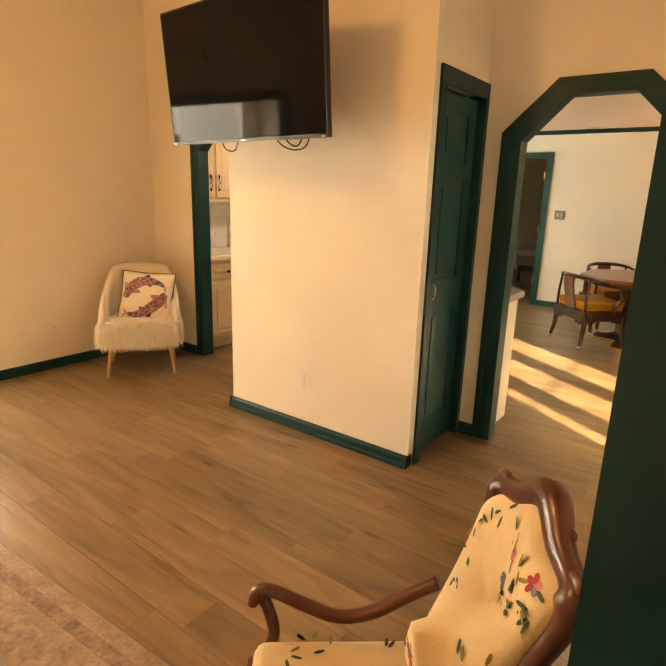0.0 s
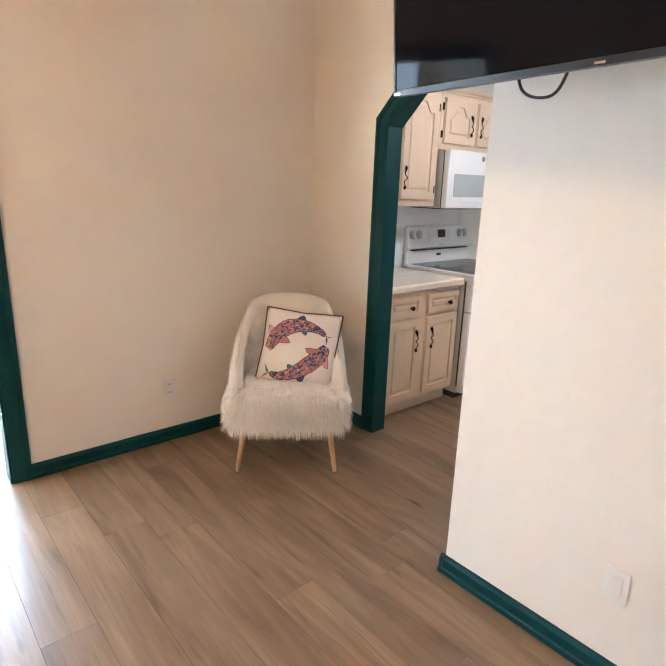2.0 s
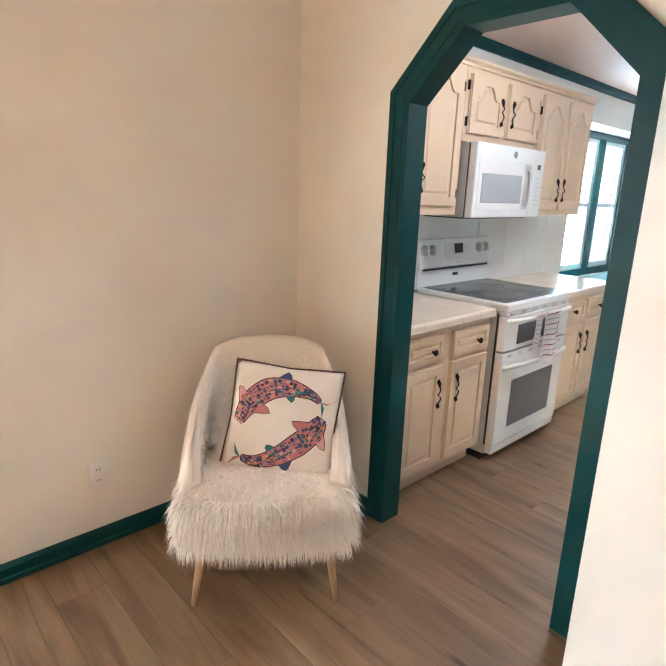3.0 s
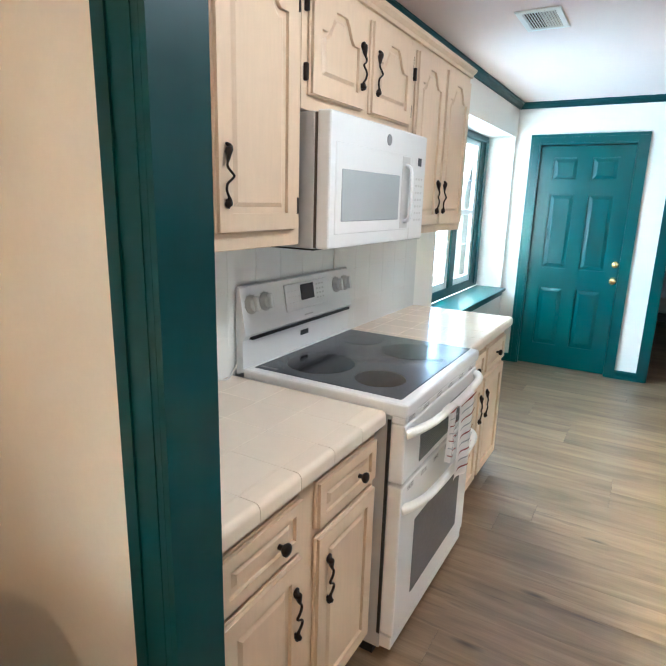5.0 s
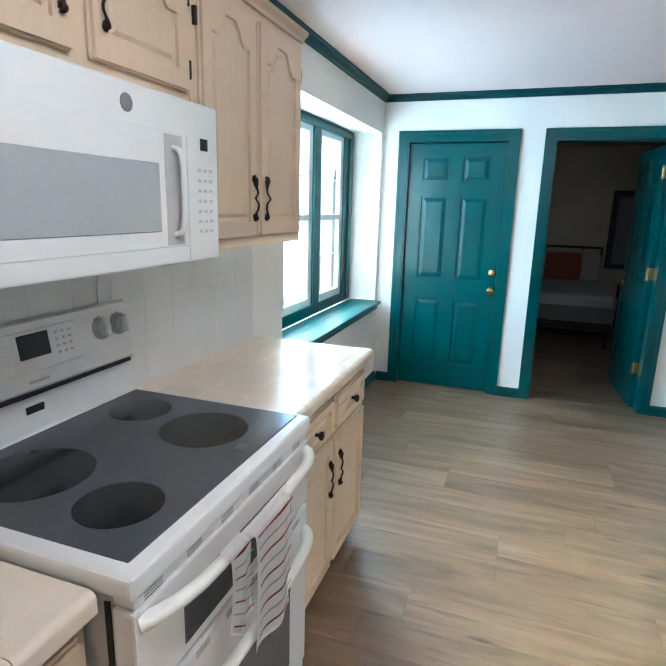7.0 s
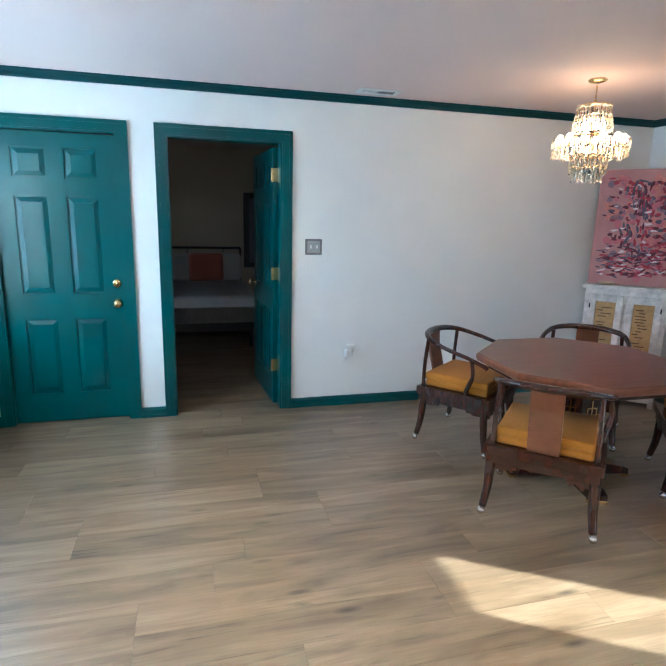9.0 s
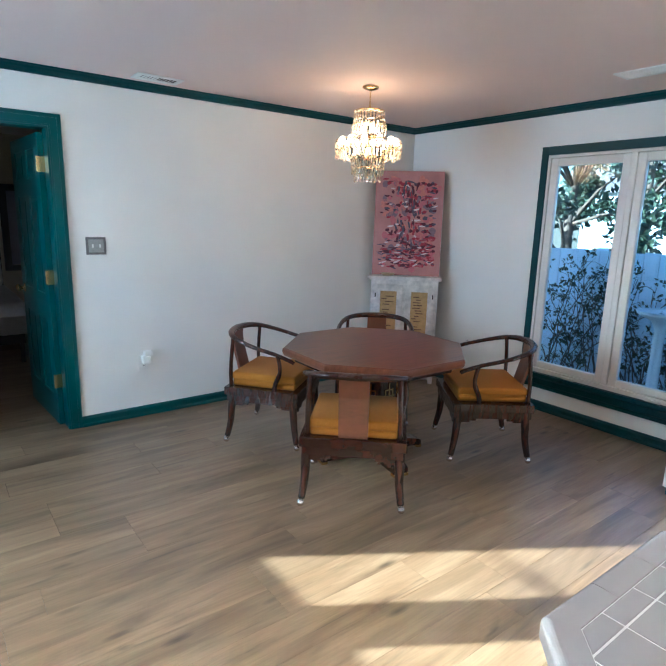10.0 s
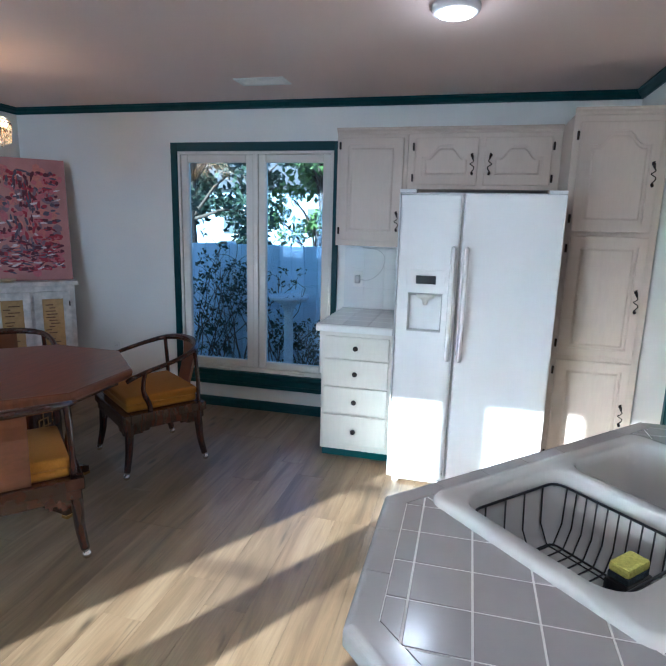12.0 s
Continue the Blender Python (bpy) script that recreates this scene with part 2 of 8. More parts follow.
def box(bm, a, b, bevel=0.0, segments=2, m=None):
    """An upright block from corner a to corner b with rounded edges."""
    a, b = Vector(a), Vector(b)
    size = b - a
    made = bmesh.ops.create_cube(bm, size=1.0, matrix=Matrix.Translation((a + b) / 2) @ Matrix.Diagonal((*size, 1)))
    verts = made["verts"]
    if bevel:
        edges = list({e for v in verts for e in v.link_edges})
        out = bmesh.ops.bevel(bm, geom=edges, offset=bevel, segments=segments, affect="EDGES", profile=0.6)
        verts = list({v for f in out["faces"] for v in f.verts} | {v for v in verts if v.is_valid})
        seen, stack = set(verts), list(verts)
        while stack:
            v = stack.pop()
            for e in v.link_edges:
                w = e.other_vert(v)
                if w not in seen:
                    seen.add(w)
                    stack.append(w)
        verts = list(seen)
    if m is not None:
        bmesh.ops.transform(bm, matrix=m, verts=verts)
    return verts


def boxed(name, a, b, mat, parent=None, bevel=0.0, label="", segments=2):
    bm = bmesh.new()
    box(bm, a, b, bevel, segments)
    return part(name, bm, mat, parent, label)


def prism(bm, points, axis, low, high):
    """A flat outline pushed along an axis. axis y: points are (x, z); x: (y, z); z: (x, y)."""
    def at(p, d):
        return {"x": (d, p[0], p[1]), "y": (p[0], d, p[1]), "z": (p[0], p[1], d)}[axis]
    lows, highs = [bm.verts.new(at(p, low)) for p in points], [bm.verts.new(at(p, high)) for p in points]
    n = len(points)
    faces = [bm.faces.new(lows), bm.faces.new(list(reversed(highs)))]
    for i in range(n):
        faces.append(bm.faces.new((lows[i], highs[i], highs[(i + 1) % n], lows[(i + 1) % n])))
    bmesh.ops.recalc_face_normals(bm, faces=faces)
    return lows + highs


def tube(bm, points, radius, sides=8, closed=False, flat=1.0, up=None):
    """A bent rod through the points; radius may be a list. flat squashes it along its second axis."""
    points = [Vector(p) for p in points]
    n = len(points)
    radii = radius if isinstance(radius, (list, tuple)) else [radius] * n
    rings, side = [], None
    for i, p in enumerate(points):
        if closed:
            way = points[(i + 1) % n] - points[i - 1]
        else:
            way = points[min(i + 1, n - 1)] - points[max(i - 1, 0)]
        way.normalize()
        if side is None:
            guess = Vector(up) if up else (Vector((0, 0, 1)) if abs(way.z) < 0.9 else Vector((1, 0, 0)))
            side = way.cross(guess).normalized()
        side = (side - way * side.dot(way)).normalized()
        over = way.cross(side)
        rings.append([bm.verts.new(p + radii[i] * (math.cos(a) * side + flat * math.sin(a) * over))
                      for a in (2 * math.pi * k / sides for k in range(sides))])
    faces = []
    for i in range(n if closed else n - 1):
        a, b = rings[i], rings[(i + 1) % n]
        for k in range(sides):
            faces.append(bm.faces.new((a[k], a[(k + 1) % sides], b[(k + 1) % sides], b[k])))
    if not closed:
        faces.append(bm.faces.new(list(reversed(rings[0]))))
        faces.append(bm.faces.new(rings[-1]))
    bmesh.ops.recalc_face_normals(bm, faces=faces)


def lathe(bm, profile, m=None, sides=24):
    """A turned form from (radius, height) pairs round the z axis."""
    m = m or Matrix.Identity(4)
    rings = [[bm.verts.new(m @ Vector((r * math.cos(2 * math.pi * k / sides), r * math.sin(2 * math.pi * k / sides), z)))
              for k in range(sides)] for r, z in profile]
    faces = []
    for a, b in zip(rings, rings[1:]):
        for k in range(sides):
            faces.append(bm.faces.new((a[k], a[(k + 1) % sides], b[(k + 1) % sides], b[k])))
    faces.append(bm.faces.new(list(reversed(rings[0]))))
    faces.append(bm.faces.new(rings[-1]))
    bmesh.ops.recalc_face_normals(bm, faces=faces)


def spline(points, steps=6):
    """A smooth line through the points."""
    points = [Vector(p) for p in points]
    out = []
    for i in range(len(points) - 1):
        p0, p1, p2, p3 = points[max(i - 1, 0)], points[i], points[i + 1], points[min(i + 2, len(points) - 1)]
        for k in range(steps):
            t = k / steps
            out.append(0.5 * (2 * p1 + (p2 - p0) * t + (2 * p0 - 5 * p1 + 4 * p2 - p3) * t * t + (3 * p1 - p0 - 3 * p2 + p3) * t ** 3))
    out.append(points[-1])
    return out


def setting(ob):
    ob["kind"] = "structure"
    return ob

# ---- the large structure ----
W, E_, N, S = -3.82, 1.63, 8.80, 4.02      # kitchen faces
P0 = 3.93                                   # living face of the partition
H, HL = 2.412, 3.30                          # ceilings
LS, LE = -1.9, 0.575                        # living room south and east faces


def wall(name, axis, low, high, outlines, mat, label="", category=""):
    bm = bmesh.new()
    for outline in outlines:
        prism(bm, outline, axis, low, high)
    ob = part(name, bm, mat)
    return setting(tagged(ob, label or "smooth painted plaster wall", "wall"))


def rect(a0, z0, a1, z1):
    return [(a0, z0), (a1, z0), (a1, z1), (a0, z1)]


def arch(xl, xr, cut, zt):
    """Opening outline with cut corners, from the lower left up and over."""
    return [(xl, 0), (xl, zt - cut), (xl + cut, zt), (xr - cut, zt), (xr, zt - cut), (xr, 0)]


# partition between living room and kitchen, with two cut-corner openings
KA, DA = (-3.178, -2.34), (-0.43, 0.36)
CUT, TOP = 0.225, 2.06


def over(xl, xr, top):
    return [(xl, TOP - CUT), (xl + CUT, TOP), (xr - CUT, TOP), (xr, TOP - CUT), (xr, top), (xl, top)]


wall("wall_partition", "y", P0, P0 + 0.045, [
    rect(W - 0.12, 0, KA[0], HL), over(*KA, HL), rect(KA[1], 0, DA[0], HL), over(*DA, HL), rect(DA[1], 0, LE + 0.12, HL)], WALL,
    "cream painted wall with two cut-corner openings")
wall("wall_kitchen_south", "y", P0 + 0.045, S, [
    rect(W - 0.12, 0, KA[0], H), over(*KA, H), rect(KA[1], 0, DA[0], H), over(*DA, H), rect(DA[1], 0, E_ + 0.12, H)], KWALL,
    "white painted kitchen wall with two cut-corner openings")
# west wall: living part with the wide opening, kitchen part with the window niche
WO = (0.55, 2.05)
WL = -3.84
wall("wall_west_living", "x", W - 0.12, WL, [
    rect(LS - 0.12, 0, WO[0], HL), rect(WO[0], 2.05, WO[1], HL), rect(WO[1], 0, P0, HL)], WALL, "cream painted living room wall with a wide cased opening")
NY = (6.82, 8.74)
NZ = (0.735, 2.12)
WW = W - 0.30
wall("wall_west_kitchen", "x", WW, W, [
    rect(S, 0, NY[0], H), rect(NY[0], 0, NY[1], NZ[0] - 0.03), rect(NY[0], NZ[1], NY[1], H), rect(NY[1], 0, N, H)], KWALL,
    "white painted kitchen wall with a deep window niche")
DR1 = (-3.61, -2.813)
DR2 = (-2.487, -1.667)
wall("wall_north", "y", N, N + 0.12, [
    rect(WW, 0, DR1[0], H), rect(DR1[0], 2.06, DR1[1], H), rect(DR1[1], 0, DR2[0], H), rect(DR2[0], 2.06, DR2[1], H), rect(DR2[1], 0, E_ + 0.12, H)], KWALL,
    "white painted wall with a green door and a doorway")
EW = (6.03, 7.305)
EZ = (0.32, 2.06)
wall("wall_east", "x", E_, E_ + 0.14, [
    rect(S, 0, EW[0], H), rect(EW[0], 0, EW[1], EZ[0]), rect(EW[0], EZ[1], EW[1], H), rect(EW[1], 0, N, H)], KWALL,
    "white painted wall with a tall double window")
wall("wall_living_east", "x", LE, LE + 0.12, [
    rect(LS - 0.12, 0, 0.15, HL), rect(0.15, 2.1, 1.50, HL), rect(1.50, 0, P0, HL)], WALL, "cream painted wall with a cased doorway")
wall("wall_living_south", "y", LS - 0.12, LS, [rect(W, 0, LE, HL)], WALL)
wall("wall_hall", "y", -0.4, -0.3, [rect(LE + 0.12, 0, 2.3, HL)], WALL)
wall("wall_hall_north", "y", 2.2, 2.3, [rect(LE + 0.12, 0, 2.3, HL)], WALL)
wall("wall_hall_east", "x", 2.3, 2.4, [rect(-0.4, 0, 2.3, HL)], WALL)
# closet block behind the television
BX, BY = (-2.07, -0.645), 3.26
wall("wall_television", "y", BY, BY + 0.09, [rect(BX[0], 0, BX[1], HL)], WALL, "cream painted closet wall behind the television")
wall("wall_closet_west", "x", BX[0], BX[0] + 0.09, [rect(BY + 0.09, 0, P0, HL)], WALL)
wall("wall_closet_east", "x", BX[1] - 0.09, BX[1], [rect(BY + 0.09, 2.07, P0, HL), rect(BY + 0.09, 0, BY + 0.13, 2.07)], WALL)
# sunroom beyond the wide opening
wall("wall_sunroom_north", "y", 2.9, 3.0, [rect(-5.72, 0, W - 0.12, 2.5)], KWALL)
wall("wall_sunroom_south", "y", -0.7, -0.6, [rect(-5.72, 0, W - 0.12, 2.5)], KWALL)
wall("wall_sunroom_west", "x", -5.82, -5.72, [
    rect(-0.7, 0, -0.35, 2.5), rect(-0.35, 0, 0.75, 0.25), rect(-0.35, 2.15, 2.75, 2.5), rect(0.75, 0, 0.85, 2.15), rect(1.65, 0, 1.75, 2.15),
    rect(1.75, 0, 2.75, 0.25), rect(2.75, 0, 3.0, 2.5)], KWALL)
# bedroom beyond the doorway
wall("wall_bedroom_north", "y", 12.6, 12.7, [rect(-4.3, 0, -1.5, H), rect(-1.5, 0, -0.85, 0.85), rect(-1.5, 1.75, -0.85, H), rect(-0.85, 0, 0.4, H)], BWALL)
wall("wall_bedroom_west", "x", -4.4, -4.3, [rect(N + 0.12, 0, 12.6, H)], BWALL)
wall("wall_bedroom_east", "x", 0.4, 0.5, [rect(N + 0.12, 0, 12.6, H)], BWALL)


def slab(name, a, b, mat, label, category):
    return setting(tagged(boxed(name, a, b, mat), label, category))


slab("ceiling_kitchen", (WW, S, H), (E_ + 0.14, N + 0.12, H + 0.1), CEIL, "smooth pale pinkish painted ceiling", "ceiling")
slab("ceiling_living", (W - 0.12, LS - 0.12, HL), (2.4, P0 + 0.045, HL + 0.1), CEIL, "high smooth painted ceiling", "ceiling")
slab("ceiling_sunroom", (-5.9, -0.7, 2.5), (W - 0.12, 3.0, 2.6), CEIL, "low painted sunroom ceiling", "ceiling")
slab("ceiling_bedroom", (-4.4, N + 0.12, H), (0.5, 12.7, H + 0.1), CEIL, "painted bedroom ceiling", "ceiling")
slab("subfloor", (-5.82, LS - 0.12, -0.12), (2.4, 12.7, -0.012), SUB, "dark subfloor under the planks", "floor")


# ---- trim ----
def casing_ring(name, inner, outer, axis, face, out, mat, parent=None):
    """A flat casing with a raised outer bead along an opening outline, on a wall face; out is +1 or -1 along the axis."""
    bm = bmesh.new()

    def strip(a, b, lift):
        for i in range(len(a) - 1):
            quad = [a[i], a[i + 1], b[i + 1], b[i]]
            prism(bm, quad, axis, *sorted((face, face + out * lift)))

    mid = [(p[0] + (q[0] - p[0]) * 0.68, p[1] + (q[1] - p[1]) * 0.68) for p, q in zip(inner, outer)]
    lip = [(p[0] + (q[0] - p[0]) * 0.16, p[1] + (q[1] - p[1]) * 0.16) for p, q in zip(inner, outer)]
    strip(inner, lip, 0.014)
    strip(lip, mid, 0.016)
    strip(mid, outer, 0.020)
    ob = part(name, bm, mat, parent)
    return ob


def lining(name, outline, axis, low, high, mat, thick=0.012, parent=None):
    """Boards that line an opening through the wall."""
    bm = bmesh.new()
    cx = (outline[0][0] + outline[-1][0]) / 2
    n = len(outline)
    inner = []
    for i, (x, z) in enumerate(outline):
        k = 1 if x < cx else -1
        inner.append((x + k * thick, z - (thick if 0 < i < n - 1 else 0)))
    for i in range(n - 1):
        prism(bm, [outline[i], outline[i + 1], inner[i + 1], inner[i]], axis, low, high)
    return part(name, bm, mat, parent)


def cut_opening(name, xl, xr, label, wl=0.1, inside=True):
    t = thing(name, label, "door frame", kind="structure")
    outline = arch(xl, xr, CUT, TOP)
    outer = [(xl - wl, 0), (xl - wl, TOP - CUT + 0.035), (xl + CUT - 0.045, TOP + 0.075), (xr - CUT + 0.045, TOP + 0.075), (xr + 0.1, TOP - CUT + 0.035), (xr + 0.1, 0)]
    casing_ring("casing", outline, outer, "y", P0, -1, GREEN_DARK, t)
    if inside:
        casing_ring("casing", outline, outer, "y", S, 1, GREEN_DARK, t)
    lining("lining", outline, "y", P0 - 0.0135, S + 0.008, GREEN_DARK, parent=t)
    return t


cut_opening("door_frame_1", *KA, "dark green cut-corner kitchen opening trim", 0.082, False)
cut_opening("door_frame_2", *DA, "dark green cut-corner dining opening trim")


def square(xl, xr, zt):
    return [(xl, 0), (xl, zt), (xr, zt), (xr, 0)]


def casing_square(name, axis, low, high, xl, xr, zt, label, mat, w=0.085, faces=(0, 1), z0=0):
    t = thing(name, label, "door frame", kind="structure")
    inner = [(xl, z0), (xl, zt), (xr, zt), (xr, z0)]
    outer = [(xl - w, z0), (xl - w, zt + w), (xr + w, zt + w), (xr + w, z0)]
    if 0 in faces:
        casing_ring("casing", inner, outer, axis, low, -1, mat, t)
    if 1 in faces:
        casing_ring("casing", inner, outer, axis, high, 1, mat, t)
    lining("lining", inner, axis, low - 0.006, high + 0.006, mat, parent=t)
    return t


casing_square("door_frame_3", "x", W - 0.12, WL, WO[0], WO[1], 2.05, "dark green wide opening trim", GREEN_DARK)
casing_square("door_frame_4", "x", LE, LE + 0.12, 0.15, 1.50, 2.1, "dark green doorway trim", GREEN_DARK, w=0.1)
casing_square("door_frame_5", "y", N, N + 0.12, *DR1, 2.06, "green trim of the closed door", GREEN, w=0.076)
casing_square("door_frame_6", "y", N, N + 0.12, *DR2, 2.06, "green trim of the bedroom doorway", GREEN, w=0.076)


def board(name, a, b, mat, label, cap=0.012):
    """A skirting board with a thinner upper edge; a and b are plan points along the wall, the room on the left of a to b."""
    a, b = Vector((*a, 0)), Vector((*b, 0))
    way = (b - a).normalized()
    side = Vector((-way.y, way.x, 0))
    bm = bmesh.new()
    profile = [(0, 0), (0.022, 0), (0.022, 0.02), (0.016, 0.026), (0.016, 0.060), (0.008, 0.074), (0, 0.077)]
    ring = [[bm.verts.new(p + side * d + Vector((0, 0, z))) for d, z in profile] for p in (a, b)]
    k = len(profile)
    faces = [bm.faces.new(ring[0]), bm.faces.new(list(reversed(ring[1])))]
    for i in range(k):
        faces.append(bm.faces.new((ring[0][i], ring[1][i], ring[1][(i + 1) % k], ring[0][(i + 1) % k])))
    bmesh.ops.recalc_face_normals(bm, faces=faces)
    ob = part(name, bm, mat)
    return setting(tagged(ob, label, "baseboard"))


BL = "dark green painted baseboard"
board("baseboard_1", (WL, P0), (WL, WO[1] + 0.085), GREEN_DARK, BL)
board("baseboard_2", (KA[0] - 0.082, P0), (WL + 0.023, P0), GREEN_DARK, BL)
board("baseboard_3", (BX[1] + 0.0, BY), (BX[0] - 0.02, BY), GREEN_DARK, BL)
board("baseboard_4", (BX[0], BY - 0.02), (BX[0], P0), GREEN_DARK, BL)
board("baseboard_5", (DA[0] - 0.1, P0), (BX[1], P0), GREEN_DARK, BL)
board("baseboard_6", (BX[1], BY - 0.002), (BX[1], BY + 0.05), GREEN_DARK, BL)
board("baseboard_7", (DR2[0] - 0.076, N), (DR1[1] + 0.076, N), GREEN, "green painted baseboard between the doors")
board("baseboard_8", (E_, N), (DR2[1] + 0.076, N), GREEN, "green painted baseboard")
board("baseboard_9", (W, N), (W, 6.46), GREEN, "green painted baseboard")
board("baseboard_10", (DR1[0] - 0.076, N), (W + 0.023, N), GREEN, "green painted baseboard")
board("baseboard_11", (E_, 5.93), (E_, N - 0.023), GREEN_DARK, BL)
board("baseboard_12", (WL, WO[0] - 0.085), (WL, LS), GREEN_DARK, BL)
board("baseboard_13", (LE, 1.60), (LE, P0), GREEN_DARK, BL)
board("baseboard_14", (LE, P0), (DA[1] + 0.1, P0), GREEN_DARK, BL)
board("baseboard_15", (-5.72, 2.9), (-5.72, -0.6), GREEN, "green painted baseboard")


def crown(name, a, b):
    a, b = Vector((*a, H)), Vector((*b, H))
    way = (b - a).normalized()
    side = Vector((-way.y, way.x, 0))
    bm = bmesh.new()
    profile = [(0, 0), (0.050, 0), (0.050, -0.010), (0.042, -0.015), (0.036, -0.026), (0.021, -0.037), (0.015, -0.041), (0.013, -0.051), (0, -0.051)]
    rings = []
    for p, k in ((a, 1), (b, -1)):
        rings.append([bm.verts.new(p + side * d + way * k * d + Vector((0, 0, z))) for d, z in profile])
    k = len(profile)
    faces = [bm.faces.new(rings[0]), bm.faces.new(list(reversed(rings[1])))]
    for i in range(k):
        faces.append(bm.faces.new((rings[0][i], rings[1][i], rings[1][(i + 1) % k], rings[0][(i + 1) % k])))
    bmesh.ops.recalc_face_normals(bm, faces=faces)
    ob = part(name, bm, GREEN_DARK)
    return setting(tagged(ob, "dark green painted crown moulding", "crown moulding"))


crown("trim_1", (E_, N), (W, N))
crown("trim_2", (W, N), (W, S))
crown("trim_3", (W, S), (E_, S))
crown("trim_4", (E_, S), (E_, N))

# ---- kitchen: cabinets and appliances ----
def cathedral(x0, x1, z, rise, n=14):
    """Top edge of an arched panel: level shoulders, an ogee and a round middle."""
    out = []
    for k in range(n + 1):
        s = k / n
        d = abs(s - 0.5) * 2
        lift = 1.0 if d < 0.25 else (0.0 if d > 0.72 else 0.5 + 0.5 * math.cos(math.pi * (d - 0.25) / 0.47))
        out.append((x0 + s * (x1 - x0), z - rise * (1 - lift)))
    return out


def cabinet_door(parent, x0, z0, x1, z1, mat, arched=False, stile=0.05, name="door"):
    """A raised-panel front in the plane y = 0, facing -y."""
    bm = bmesh.new()
    box(bm, (x0, -0.011, z0), (x1, -0.0005, z1), 0.003, 1)
    e = 0.005
    a0, a1, b0, b1 = x0 + e, x1 - e, z0 + e, z1 - e
    i0, i1, j0, j1 = x0 + stile, x1 - stile, z0 + stile, z1 - stile
    rise = min(0.07, (i1 - i0) * 0.28) if arched else 0.0
    top = cathedral(i0, i1, j1, rise) if arched else [(i0, j1), (i1, j1)]
    frame = [("stile", [(a0, b0), (i0, b0), (i0, b1), (a0, b1)]), ("stile", [(i1, b0), (a1, b0), (a1, b1), (i1, b1)]),
             ("rail", [(i0, b0), (i1, b0), (i1, j0), (i0, j0)]), ("rail", [(i0, b1)] + top + [(i1, b1)])]
    g = 0.016
    low = [(i0 + g, j0 + g), (i1 - g, j0 + g)] + [(min(max(x, i0 + g), i1 - g), z - g) for x, z in reversed(top)]
    cx, cz = (i0 + i1) / 2, (j0 + j1) / 2
    kx, kz = 1 - 0.024 / max(i1 - i0, 0.05), 1 - 0.024 / max(j1 - j0, 0.05)
    field = bmesh.new()
    outer = [field.verts.new((x, -0.0112, z)) for x, z in low]
    inner = [field.verts.new((cx + (x - cx) * kx, -0.0175, cz + (z - cz) * kz)) for x, z in low]
    faces = [field.faces.new(inner), field.faces.new(list(reversed(outer)))]
    for i in range(len(low)):
        j = (i + 1) % len(low)
        faces.append(field.faces.new((outer[i], outer[j], inner[j], inner[i])))
    bmesh.ops.recalc_face_normals(field, faces=faces)
    door = part(name, bm, mat, parent)
    part("panel", field, mat, door)
    for piece, outline in frame:
        bm = bmesh.new()
        prism(bm, outline, "y", -0.021, -0.0112)
        part(piece, bm, mat, door)
    return door


def squiggle_handle(parent, x, z, length=0.15, flip=1):
    bm = bmesh.new()
    k = length / 0.15
    path = [(0.004, -0.026, 0.075), (-0.006, -0.028, 0.068), (0.0, -0.030, 0.055), (0.004, -0.031, 0.036), (0.010, -0.034, 0.022), (0.0, -0.036, 0.010), (-0.012, -0.036, 0.0),
            (0.0, -0.036, -0.010), (0.012, -0.035, -0.020), (0.012, -0.033, -0.036), (0.002, -0.031, -0.05), (0.0, -0.030, -0.062), (0.004, -0.028, -0.07), (-0.002, -0.026, -0.076)]
    line = spline([(flip * a, b, c * k) for a, b, c in path], 3)
    n = len(line)
    radii = []
    for i in range(n):
        s = i / (n - 1)
        leaf = max(0.0, 1 - abs(s - 0.13) / 0.13) + max(0.0, 1 - abs(s - 0.88) / 0.12)
        radii.append(0.0038 + 0.0085 * min(1.0, leaf))
    tube(bm, [Vector((x, 0, z)) + p for p in line], radii, 7, flat=0.75)
    for dz in (0.055, -0.058):
        tube(bm, [(x, -0.020, z + dz * k), (x, -0.034, z + dz * k)], 0.0045, 6)
    return part("handle", bm, BRONZE, parent, "dark bronze twisted leaf handle", True)


def round_knob(parent, x, z, mat=None, r=0.016, label="dark bronze round knob"):
    bm = bmesh.new()
    m = pose(x, -0.0205, z, 90, 0, 0)
    lathe(bm, [(0.007, 0), (0.006, 0.010), (0.012, 0.014), (r, 0.020), (r * 0.95, 0.026), (r * 0.5, 0.030), (0.001, 0.031)], m, 14)
    return part("knob", bm, mat or BRONZE, parent, label, True)


def hinge(parent, x, z):
    return boxed("hinge", (x - 0.006, -0.014, z - 0.024), (x + 0.006, -0.0005, z + 0.024), BRONZE, parent, 0.002, "small dark bronze hinge", 1)


def cabinet(name, label, m, w, d, z0, z1, mat, group=""):
    t = thing(name, label, "cabinet", m, group)
    boxed("body", (0, 0.0, z0), (w, d, z1), mat, t, 0.002)
    return t


WEST, EAST = 90, -90
UC, BC = "wall cabinets over the range", "base cabinets along the range wall"
# base run: front plane x = -3.245
bf = -3.245
c = cabinet("base_cabinet", "pale pickled oak base cabinet with two drawers and two doors", pose(bf, 4.045, 0, 0, 0, WEST), 0.755, 0.55, 0.10, 0.868, CAB, BC)
boxed("toe_kick", (0, 0.06, 0), (0.755, 0.55, 0.0995), CAB, c)
